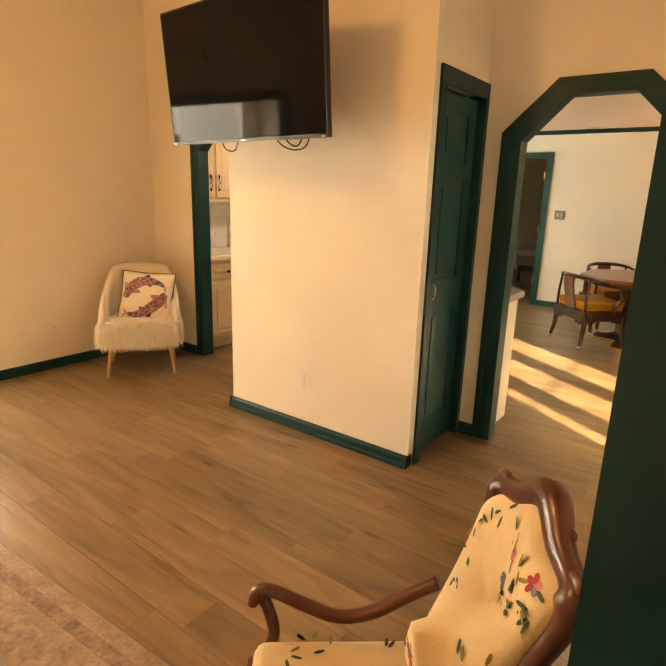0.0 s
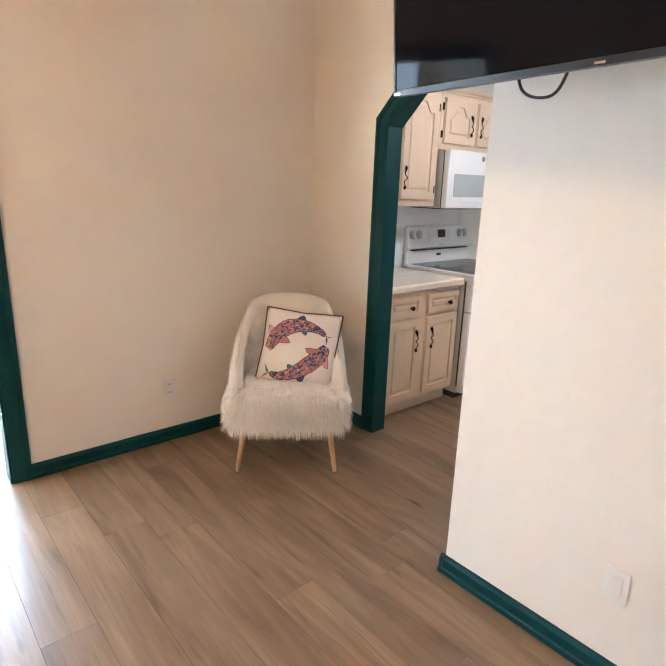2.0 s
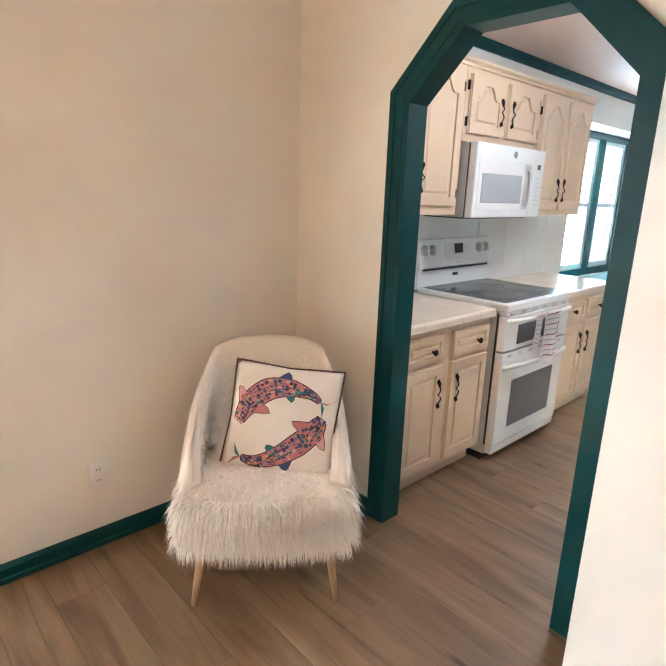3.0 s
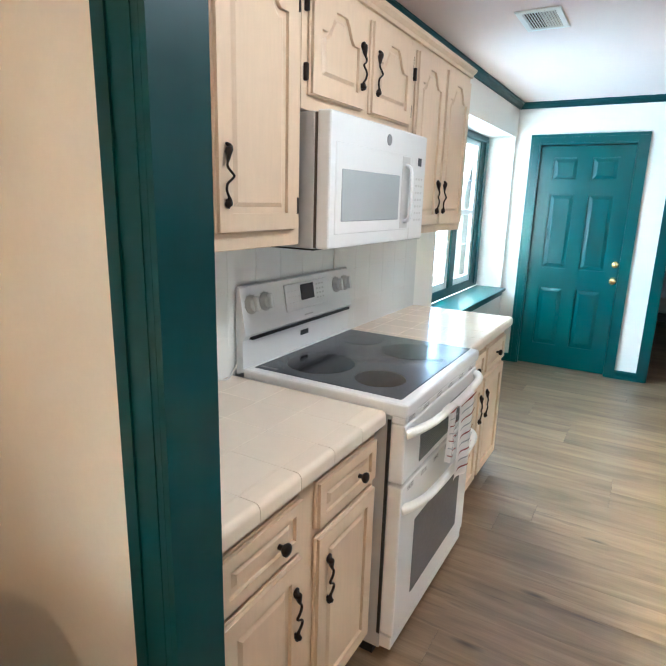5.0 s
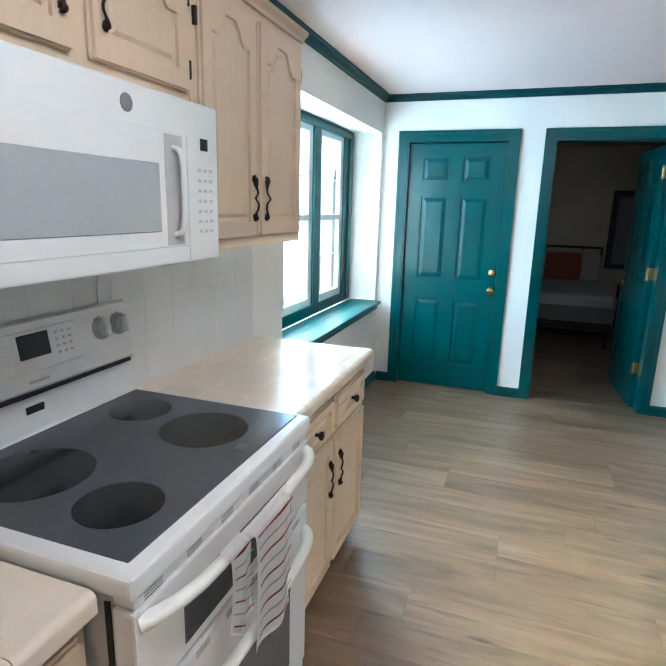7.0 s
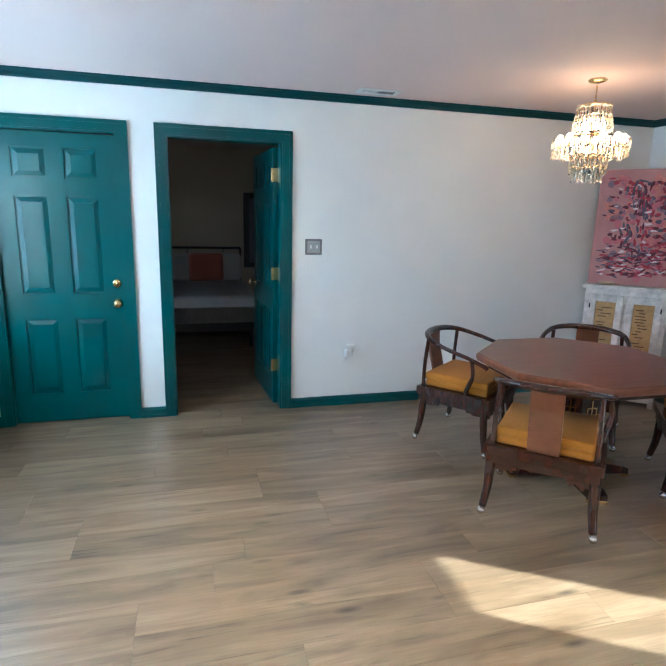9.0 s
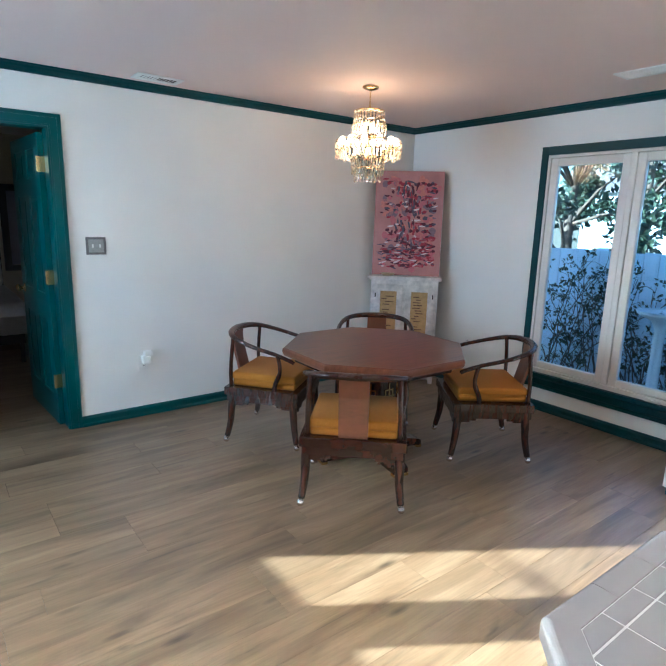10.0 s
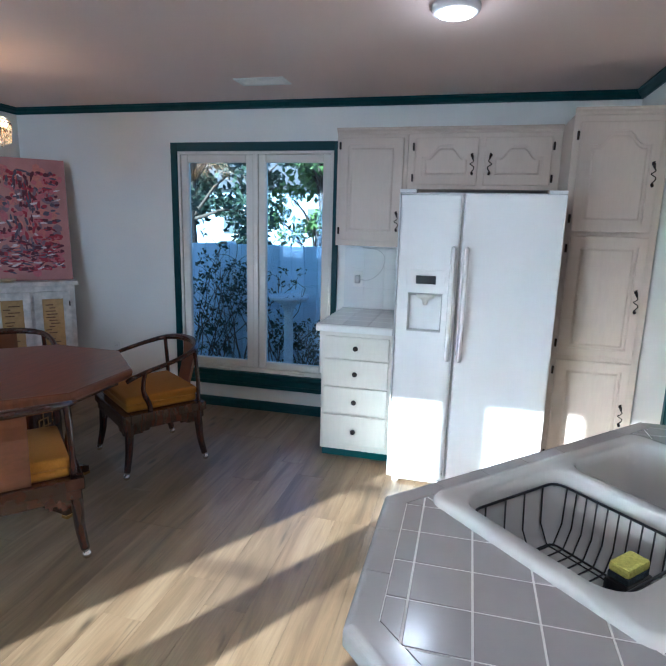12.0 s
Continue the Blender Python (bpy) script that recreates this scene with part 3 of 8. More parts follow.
for x0, x1, hx in ((0.03, 0.335, 0.30), (0.405, 0.735, 0.455)):
    d = cabinet_door(c, x0, 0.695, x1, 0.83, CAB, stile=0.034, name="drawer")
    round_knob(d, (x0 + x1) / 2 + 0.05, 0.755)
    d = cabinet_door(c, x0, 0.125, x1, 0.672, CAB)
    squiggle_handle(d, hx, 0.525)
c = cabinet("base_cabinet", "pale pickled oak base cabinet beside the window", pose(bf, 5.585, 0, 0, 0, WEST), 0.86, 0.55, 0.10, 0.868, CAB, BC)
boxed("toe_kick", (0, 0.06, 0), (0.86, 0.55, 0.0995), CAB, c)
for x0, x1, hx in ((0.04, 0.415, 0.375), (0.445, 0.82, 0.485)):
    d = cabinet_door(c, x0, 0.695, x1, 0.83, CAB, stile=0.034, name="drawer")
    round_knob(d, (x0 + x1) / 2, 0.765)
    d = cabinet_door(c, x0, 0.125, x1, 0.672, CAB)
    squiggle_handle(d, hx, 0.525)
# wall cabinets: front plane x = -3.53
uf = -3.53
c = cabinet("wall_cabinet", "pale pickled oak wall cabinet with two arched doors", pose(uf, 4.03, 0, 0, 0, WEST), 0.765, 0.285, 1.385, 2.15, CAB, UC)
for x0, x1, hx, hg in ((0.03, 0.337, 0.315, 0.02), (0.388, 0.727, 0.418, 0.739)):
    d = cabinet_door(c, x0, 1.43, x1, 2.115, CAB, True)
    squiggle_handle(d, hx, 1.57, flip=1 if hx < 0.4 else -1)
    for z in (1.5, 2.04):
        hinge(d, hg, z)
c = cabinet("wall_cabinet", "short pale oak wall cabinet over the microwave", pose(uf, 4.797, 0, 0, 0, WEST), 0.788, 0.285, 1.775, 2.15, CAB, UC)
for x0, x1, hx, hg in ((0.028, 0.36, 0.327, 0.016), (0.412, 0.765, 0.447, 0.777)):
    d = cabinet_door(c, x0, 1.815, x1, 2.115, CAB, True)
    squiggle_handle(d, hx, 1.95, 0.145, flip=1 if hx < 0.4 else -1)
    for z in (1.875, 2.055):
        hinge(d, hg, z)
c = cabinet("wall_cabinet", "pale oak wall cabinet beside the window", pose(uf, 5.587, 0, 0, 0, WEST), 0.775, 0.285, 1.38, 2.15, CAB, UC)
for x0, x1, hx, hg in ((0.035, 0.36, 0.328, 0.023), (0.386, 0.735, 0.418, 0.747)):
    d = cabinet_door(c, x0, 1.415, x1, 2.115, CAB, True)
    squiggle_handle(d, hx, 1.545, flip=1 if hx < 0.4 else -1)
    for z in (1.5, 2.02):
        hinge(d, hg, z)


def cabinet_cornice(name, m, w, d, z, mat):
    """A small moulding along the top of a cabinet run."""
    bm = bmesh.new()
    profile = [(0.0, z), (-0.012, z), (-0.016, z + 0.012), (-0.03, z + 0.024), (-0.034, z + 0.036), (0.0, z + 0.036)]
    prism(bm, profile, "x", 0, w)
    t = part(name, bm, mat)
    t.matrix_world = m
    return tagged(t, "moulded cornice along the cabinet tops", "cornice")


cabinet_cornice("cornice", pose(uf, 4.03, 0, 0, 0, WEST), 2.332, 0.285, 2.145, CAB)


# ---- tiled worktops ----
def clip(poly, nx, ny, c):
    """The part of a convex outline where nx * x + ny * y <= c."""
    out = []
    for i, p in enumerate(poly):
        q = poly[(i + 1) % len(poly)]
        a, b = nx * p[0] + ny * p[1] - c, nx * q[0] + ny * q[1] - c
        if a <= 1e-9:
            out.append(p)
        if (a < -1e-9 and b > 1e-9) or (a > 1e-9 and b < -1e-9):
            k = a / (a - b)
            out.append((p[0] + (q[0] - p[0]) * k, p[1] + (q[1] - p[1]) * k))
    return out


def area(poly):
    return abs(sum(p[0] * q[1] - q[0] * p[1] for p, q in zip(poly, poly[1:] + poly[:1]))) / 2


def shrink(poly, d):
    """A convex outline, anticlockwise, moved inwards by d."""
    out = list(poly)
    for p, q in zip(poly, poly[1:] + poly[:1]):
        ex, ey = q[0] - p[0], q[1] - p[1]
        l = math.hypot(ex, ey)
        if l < 1e-6:
            continue
        nx, ny = ey / l, -ex / l
        out = clip(out, nx, ny, nx * p[0] + ny * p[1] - d)
        if len(out) < 3:
            return []
    return out


def tile_piece(parent, poly, z, mat, joint=0.0012, thick=0.008):
    poly = shrink(poly, joint)
    if len(poly) < 3 or area(poly) < 2.5e-4:
        return None
    top = shrink(poly, 0.0012)
    if len(top) != len(poly):
        top = None
    bm = bmesh.new()
    low = [bm.verts.new((x, y, z - thick)) for x, y in poly]
    if top:
        mid = [bm.verts.new((x, y, z - 0.0007)) for x, y in poly]
        up = [bm.verts.new((x, y, z)) for x, y in top]
        n = len(poly)
        for i in range(n):
            j = (i + 1) % n
            bm.faces.new((low[i], low[j], mid[j], mid[i]))
            bm.faces.new((mid[i], mid[j], up[j], up[i]))
        bm.faces.new(up)
    else:
        up = [bm.verts.new((x, y, z)) for x, y in poly]
        n = len(poly)
        for i in range(n):
            j = (i + 1) % n
            bm.faces.new((low[i], low[j], up[j], up[i]))
        bm.faces.new(up)
    return part("tile", bm, mat, parent)


def bullnose(parent, p, q, out, z, mat, width=0.06, drop=0.045):
    """A rounded edge tile from p to q; out is the unit plan vector away from the worktop."""
    bm = bmesh.new()
    p, q, out = Vector((*p, z)), Vector((*q, z)), Vector((*out, 0))
    profile = [(-width, -0.01), (-width, 0.0), (-0.016, 0.0005)]
    for k in range(1, 7):
        a = math.pi / 2 * k / 6
        profile.append((-0.016 + 0.016 * math.sin(a), 0.0005 - 0.016 * (1 - math.cos(a))))
    profile += [(0.0, -drop + 0.004), (-0.004, -drop), (-0.02, -drop)]
    rings = [[bm.verts.new(e + out * d + Vector((0, 0, h))) for d, h in profile] for e in (p, q)]
    n = len(profile)
    faces = [bm.faces.new(rings[0]), bm.faces.new(list(reversed(rings[1])))]
    for i in range(n):
        j = (i + 1) % n
        faces.append(bm.faces.new((rings[0][i], rings[1][i], rings[1][j], rings[0][j])))
    bmesh.ops.recalc_face_normals(bm, faces=faces)
    return part("edge_tile", bm, mat, parent, smooth=False)


def straight_worktop(name, label, y0, y1):
    t = thing(name, label, "worktop")
    x0, x1, z, pitch = W + 0.012, -3.21, 0.91, 0.152
    boxed("bed", (x0, y0, 0.868), (x1 - 0.022, y1, z - 0.0008), GROUT_CREAM, t)
    x = x1 - 0.06
    while x > x0 + 0.01:
        a = max(x - pitch, x0)
        y = y1
        while y > y0 + 0.01:
            b = max(y - pitch, y0)
            tile_piece(t, [(a, b), (x, b), (x, y), (a, y)], z, TILE_CREAM, 0.0007)
            y = b
        x = a
    y = y1
    while y > y0 + 0.01:
        b = max(y - pitch, y0)
        bullnose(t, (x1, b + 0.001), (x1, y - 0.001), (1, 0), z, TILE_CREAM)
        y = b
    return t


straight_worktop("worktop", "cream tiled worktop with a rounded white edge", 4.03, 4.80)
straight_worktop("worktop", "cream tiled worktop under the window", 5.58, 6.47)
splash = thing("backsplash", "glossy white tiled backsplash behind the range", "backsplash", kind="structure")
boxed("bed", (W + 0.001, 4.022, 0.868), (W + 0.0104, 6.47, 1.38), TILE_WALL, splash)
for i in range(17):
    for k in range(4):
        a, b = 4.024 + i * 0.152, 0.9 + k * 0.152
        a1, b1 = min(a + 0.1512, 6.47), min(b + 0.1512, 1.38)
        if a1 - a > 0.02 and b1 - b > 0.02:
            boxed("tile", (W + 0.004, a, b), (W + 0.011, a1, b1), TILE_WALL, splash, 0.0004, segments=1)


# ---- range ----
def kitchen_range():
    t = thing("range", "white electric range with a ceramic hob and two ovens", "range", pose(-3.17, 4.812, 0, 0, 0, WEST))
    w = 0.756
    boxed("body", (0.004, 0.03, 0.05), (w - 0.004, 0.625, 0.892), ENAMEL_GREY, t, 0.004)
    boxed("base", (0.02, 0.06, 0.0), (w - 0.02, 0.62, 0.05), BLACK, t)
    boxed("hob_frame", (-0.002, -0.022, 0.892), (w + 0.002, 0.60, 0.938), ENAMEL, t, 0.012, segments=3)
    # Black strip put in for the dark gap between oven doors and body.
    boxed("door_gasket", (0.001, 0.0305, 0.11), (w - 0.001, 0.040, 0.88), BLACK, t)
    hob = boxed("hob", (0.032, 0.012, 0.935), (w - 0.016, 0.574, 0.9405), HOB, t, 0.002, "dark speckled ceramic glass hob", 1)
    for x, y, r in ((0.172, 0.150, 0.087), (0.205, 0.405, 0.124), (0.60, 0.442, 0.086), (0.553, 0.20, 0.116)):
        bm = bmesh.new()
        lathe(bm, [(r, 0.9401), (r, 0.9409), (r - 0.002, 0.9411)], pose(x, y, 0), 40)
        part("burner_ring", bm, HOB_RING, hob, "dark printed cooking zone")
    boxed("mark", (0.475, 0.045, 0.9402), (0.51, 0.07, 0.9411), BLACK, hob)
    boxed("mark", (0.045, 0.49, 0.9402), (0.06, 0.56, 0.9411), BLACK, hob)
    # control backguard
    bm = bmesh.new()
    prism(bm, [(0.575, 0.935), (0.628, 0.91), (0.628, 1.218), (0.622, 1.225), (0.612, 1.219), (0.585, 1.055), (0.60, 1.035), (0.60, 0.935)], "x", 0.0, w)
    guard = part("backguard", bm, ENAMEL, t)
    boxed("gap", (0.035, 0.583, 1.036), (w - 0.02, 0.602, 1.046), BLACK, guard)
    slope = math.degrees(math.atan2(0.027, 0.159))

    def on_guard(name, x, z, sx, sz, th, mat, parent, label=""):
        bm = bmesh.new()
        box(bm, (-sx / 2, -th, -sz / 2), (sx / 2, 0.001, sz / 2), min(0.003, th / 3), 1)
        bmesh.ops.transform(bm, matrix=pose(x, 0.585 + (z - 1.055) * 0.027 / 0.159 - 0.001, z, -slope, 0, 0), verts=bm.verts)
        return part(name, bm, mat, parent, label)

    panel = on_guard("control_panel", 0.40, 1.148, 0.30, 0.105, 0.004, ENAMEL, guard)
    on_guard("display", 0.402, 1.16, 0.095, 0.062, 0.006, BLACK, panel, "dark clock display")
    for i in range(3):
        for k in range(4):
            on_guard("key", 0.475 + i * 0.022, 1.126 + k * 0.018, 0.012, 0.008, 0.005, ENAMEL_GREY, panel)
    for i in range(4):
        for k in range(3):
            on_guard("legend", 0.275 + i * 0.022, 1.128 + k * 0.022, 0.016, 0.003, 0.0048, ENAMEL_GREY, panel)
    for x in (0.05, 0.13, 0.638, 0.71):
        bm = bmesh.new()
        m = pose(x, 0.585 + (1.158 - 1.055) * 0.17 - 0.001, 1.158, 90 - slope, 0, 0)
        lathe(bm, [(0.034, 0), (0.034, 0.003), (0.028, 0.005), (0.027, 0.017), (0.024, 0.019), (0.001, 0.0195)], m, 24)
        dial = part("knob", bm, DIAL, guard, "grey-skirted plastic dial", True)
        bm = bmesh.new()
        box(bm, (-0.0075, -0.026, 0.004), (0.0075, 0.026, 0.034), 0.004, 2, m)
        part("grip", bm, ENAMEL, dial, "white finger grip", True)
        for k in range(9):
            a = radians(-40 + k * 32.5)
            on_guard("tick", x + 0.036 * math.cos(a), 1.158 + 0.036 * math.sin(a), 0.003, 0.003, 0.0025, ENAMEL_GREY, guard)
    on_guard("badge", 0.40, 1.070, 0.06, 0.006, 0.002, ENAMEL_GREY, guard)
    boxed("badge", (0.36, 0.597, 0.985), (0.415, 0.601, 1.005), BLACK, guard, 0.001, "small dark badge", 1)
    # upper and lower oven doors
    boxed("vent_strip", (0.01, -0.014, 0.868), (w - 0.01, 0.031, 0.891), ENAMEL, t, 0.003, segments=1)
    for i in range(6):
        for k in range(3):
            boxed("vent_slot", (0.035 + i * 0.122, -0.0148, 0.8725 + k * 0.006), (0.085 + i * 0.122, -0.0132, 0.8738 + k * 0.006), SLOT, t)
    for name, z0, z1, g0, g1 in (("upper_oven_door", 0.672, 0.866, 0.698, 0.812), ("lower_oven_door", 0.115, 0.660, 0.20, 0.488)):
        d = boxed(name, (0.004, -0.018, z0), (w - 0.004, 0.03, z1), ENAMEL, t, 0.006)
        pane = boxed("window", (0.135, -0.0205, g0), (w - 0.13, -0.0165, g1), OVEN_GLASS, d, 0.002, "dark patterned oven glass", 1)
        if z0 > 0.5:
            for k in range(13):
                boxed("screen_line", (0.14, -0.0212, g0 + 0.005 + k * 0.0084), (w - 0.135, -0.0203, g0 + 0.0078 + k * 0.0084), BLACK, pane)
        else:
            for i in range(6):
                for k in range(3):
                    boxed("vent_slot", (0.05 + i * 0.118, -0.0188, 0.634 + k * 0.006), (0.10 + i * 0.118, -0.0172, 0.6353 + k * 0.006), SLOT, d)
        bm = bmesh.new()
        hz = 0.85 if z0 > 0.5 else 0.592
        line = spline([(0.022, -0.012, hz - 0.012), (0.045, -0.034, hz - 0.006), (0.10, -0.056, hz), (0.17, -0.066, hz + 0.002), (w / 2, -0.072, hz + 0.003), (w - 0.17, -0.066, hz + 0.002), (w - 0.10, -0.056, hz), (w - 0.045, -0.034, hz - 0.006), (w - 0.022, -0.012, hz - 0.012)], 6)
        n = len(line)
        tube(bm, line, [0.0145 + 0.007 * abs(2 * k / (n - 1) - 1) ** 3 for k in range(n)], 12, flat=0.85)
        part("handle", bm, PLASTIC, d, "off-white bowed bar handle", True)
    boxed("drawer_front", (0.004, -0.012, 0.06), (w - 0.004, 0.03, 0.108), ENAMEL, t, 0.005)
    return t


kitchen_range()


def towel():
    white = material("towel_cotton", (0.84, 0.80, 0.78), 0.9, grain=0.05, scale=180, bump=0.3, stain=0.05)
    red = material("towel_red_thread", (0.25, 0.028, 0.03), 0.9, grain=0.15, scale=180, bump=0.3)
    t = thing("dish_towel", "white dish towel with thin red stripes over the oven handle", "towel", pose(-3.17, 4.812, 0, 0, 0, WEST))

    grey = material("towel_grey_thread", (0.42, 0.42, 0.43), 0.9, grain=0.15, scale=180, bump=0.3)
    top = 0.868

    def sheet(name, x0, x1, z_low, y, ph, amp, rows):
        def at(s, q):
            fold = amp * math.sin(s * 7.5 + ph) * (0.15 + 0.85 * q)
            if q < 0.08:
                k = q / 0.08
                return (x0 + (x1 - x0) * s, y + 0.024 * (1 - k) ** 1.5, top + 0.004 - 0.008 * k * k)
            z = top - 0.004 - (q - 0.08) / 0.92 * (top - 0.004 - z_low)
            return (x0 + (x1 - x0) * s + 0.008 * math.sin(q * 4 + s * 2), y + fold - 0.006 * q, z + 0.007 * math.sin(s * 5.5 + ph) * q)
        nu, nv = 18, 26
        bm = bmesh.new()
        grid = [[bm.verts.new(at(i / nu, k / nv)) for i in range(nu + 1)] for k in range(nv + 1)]
        for k in range(nv):
            for i in range(nu):
                bm.faces.new((grid[k][i], grid[k][i + 1], grid[k + 1][i + 1], grid[k + 1][i]))
        bmesh.ops.solidify(bm, geom=bm.faces[:], thickness=0.006)
        cloth = part(name, bm, white, t, smooth=True)
        for j in range(rows):
            q = 0.07 + j * 0.80 / (rows - 1)
            bm = bmesh.new()
            a = [bm.verts.new(Vector(at(i / nu, q)) + Vector((0, -0.0068, 0))) for i in range(nu + 1)]
            b = [bm.verts.new(Vector(at(i / nu, q + 0.018)) + Vector((0, -0.0068, 0))) for i in range(nu + 1)]
            for i in range(nu):
                bm.faces.new((a[i], a[i + 1], b[i + 1], b[i]))
            bmesh.ops.solidify(bm, geom=bm.faces[:], thickness=0.001)
            part("stripe", bm, red if j % 2 == 0 else grey, cloth, "woven red stripe" if j % 2 == 0 else "woven grey stripe")

    sheet("front_flap", 0.272, 0.445, 0.585, -0.098, 0.4, 0.007, 9)
    sheet("back_flap", 0.19, 0.266, 0.69, -0.088, 2.0, 0.007, 7)
    return t


towel()


def microwave():
    t = thing("microwave", "white over-range microwave oven with a side handle", "microwave", pose(-3.435, 4.812, 0, 0, 0, WEST))
    w, z0, z1 = 0.756, 1.372, 1.772
    boxed("body", (0.0, 0.055, z0), (w, 0.362, z1 - 0.003), ENAMEL_GREY, t, 0.004)
    boxed("seam", (0.003, 0.048, z0 + 0.003), (w - 0.003, 0.056, z1 - 0.006), SHADOW_GAP, t)
    boxed("underside", (0.03, 0.07, z0 - 0.008), (w - 0.03, 0.35, z0 + 0.001), BLACK, t)
    d = boxed("door", (0, 0, z0), (w, 0.047, z1), ENAMEL, t, 0.009, segments=3)
    boxed("door_gap", (0.6105, -0.0008, z0 + 0.008), (0.6125, 0.002, z1 - 0.085), ENAMEL_GREY, d)
    boxed("door_rim", (0.032, -0.002, z0 + 0.045), (0.609, 0.002, z1 - 0.085), ENAMEL, d, 0.0012, segments=1)
    boxed("window", (0.068, -0.0045, z0 + 0.083), (0.495, 0.0, z1 - 0.16), MICRO_GLASS, d, 0.0018, "pale grey patterned microwave glass", 1)
    boxed("handle_plate", (0.518, -0.003, z0 + 0.05), (0.588, 0.001, z1 - 0.09), ENAMEL_GREY, d, 0.001, segments=1)
    bm = bmesh.new()
    tube(bm, spline([(0.552, 0.0, z0 + 0.075), (0.552, -0.022, z0 + 0.085), (0.552, -0.03, z0 + 0.13), (0.552, -0.03, z1 - 0.175), (0.552, -0.022, z1 - 0.13), (0.552, 0.0, z1 - 0.12)], 6), 0.009, 10, flat=0.8)
    part("handle", bm, ENAMEL, d, "white bowed bar handle", True)
    boxed("display", (w - 0.085, -0.001, z1 - 0.115), (w - 0.05, 0.002, z1 - 0.085), BLACK, d, 0.0008, "small dark display", 1)
    for i in range(3):
        for k in range(7):
            boxed("key", (w - 0.098 + i * 0.026, -0.0008, z0 + 0.075 + k * 0.026), (w - 0.084 + i * 0.026, 0.002, z0 + 0.083 + k * 0.026), ENAMEL_GREY, d)
    bm = bmesh.new()
    lathe(bm, [(0.019, 0.0), (0.019, 0.002), (0.017, 0.003)], pose(w / 2 + 0.02, 0.0005, z1 - 0.045, 90, 0, 0), 24)
    part("badge", bm, BADGE, d, "round grey badge")
    return t


microwave()

# ---- fridge wall ----
ec = "beige cabinets of the fridge wall"
c = cabinet("drawer_cabinet", "cream base cabinet with four drawers and a green toe board", pose(0.89, 5.895, 0, 0, 0, EAST), 0.455, 0.735, 0.07, 0.868, CABW)
boxed("toe_kick", (0, 0.055, 0), (0.455, 0.735, 0.0695), GREEN, c, 0, "green painted toe board")
for z0, z1 in ((0.70, 0.838), (0.515, 0.688), (0.325, 0.503), (0.115, 0.313)):
    d = boxed("drawer", (0.018, -0.018, z0), (0.437, -0.0005, z1), CABW, c, 0.005)
    round_knob(d, 0.228, (z0 + z1) / 2, r=0.017)
t = thing("worktop", "white tiled worktop beside the fridge", "worktop")
boxed("slab", (0.89, 5.44, 0.868), (E_ - 0.008, 5.93, 0.905), GROUT, t)
bullnose(t, (0.862, 5.44), (0.862, 5.93), (-1, 0), 0.91, TILE_WALL)
for i in range(5):
    for k in range(3):
        a, b = 0.922 + i * 0.152, 5.93 - k * 0.163
        tile_piece(t, [(a, b - 0.163), (min(a + 0.152, E_ - 0.01), b - 0.163), (min(a + 0.152, E_ - 0.01), b), (a, b)], 0.91, TILE_WALL)
splash = thing("backsplash_2", "white tiled backsplash beside the fridge", "backsplash", kind="structure")
boxed("bed", (E_ - 0.006, 5.42, 0.868), (E_ - 0.001, 5.925, 1.41), GROUT, splash)
for i in range(4):
    for k in range(4):
        a, b = 5.925 - i * 0.152, 0.912 + k * 0.152
        a1, b1 = max(a - 0.1505, 5.42), min(b + 0.1505, 1.405)
        if a - a1 > 0.02 and b1 - b > 0.02:
            boxed("tile", (E_ - 0.011, a1, b), (E_ - 0.004, a, b1), TILE_WALL, splash, 0.0004, segments=1)
c = cabinet("wall_cabinet", "pale beige wall cabinet beside the tall window", pose(1.32, 5.93, 0, 0, 0, EAST), 0.475, 0.309, 1.39, 2.13, CABP, ec)
d = cabinet_door(c, 0.03, 1.43, 0.45, 2.10, CABP)
squiggle_handle(d, 0.42, 1.56, 0.13)
for z in (1.49, 2.05):
    hinge(d, 0.02, z)
c = cabinet("wall_cabinet", "pale beige wall cabinet over the fridge with two arched doors", pose(1.32, 5.453, 0, 0, 0, EAST), 0.94, 0.309, 1.775, 2.13, CABP, ec)
for x0, x1, hx, hg in ((0.045, 0.445, 0.41, 0.034), (0.485, 0.885, 0.52, 0.896)):
    d = cabinet_door(c, x0, 1.80, x1, 2.095, CABP, True)
    squiggle_handle(d, hx, 1.93, 0.13, flip=1 if hx < 0.45 else -1)
    for z in (1.845, 2.04):
        hinge(d, hg, z)
cabinet_cornice("cornice", pose(1.32, 5.93, 0, 0, 0, EAST), 1.417, 0.309, 2.125, CABP)
c = cabinet("pantry_cabinet", "tall pale beige pantry cabinet with three doors", pose(0.955, 4.512, 0, 0, 0, EAST), 0.485, 0.674, 0.0, 2.155, CABP)
for z0, z1, hz in ((1.53, 2.115, 1.84), (0.815, 1.505, 1.15), (0.12, 0.79, 0.48)):
    d = cabinet_door(c, 0.035, z0, 0.445, z1, CABP, z1 > 2)
    squiggle_handle(d, 0.415, hz, 0.13)
    for z in (z0 + 0.07, z1 - 0.07):
        hinge(d, 0.026, z)
cabinet_cornice("cornice", pose(0.955, 4.512, 0, 0, 0, EAST), 0.485, 0.6, 2.15, CABP)


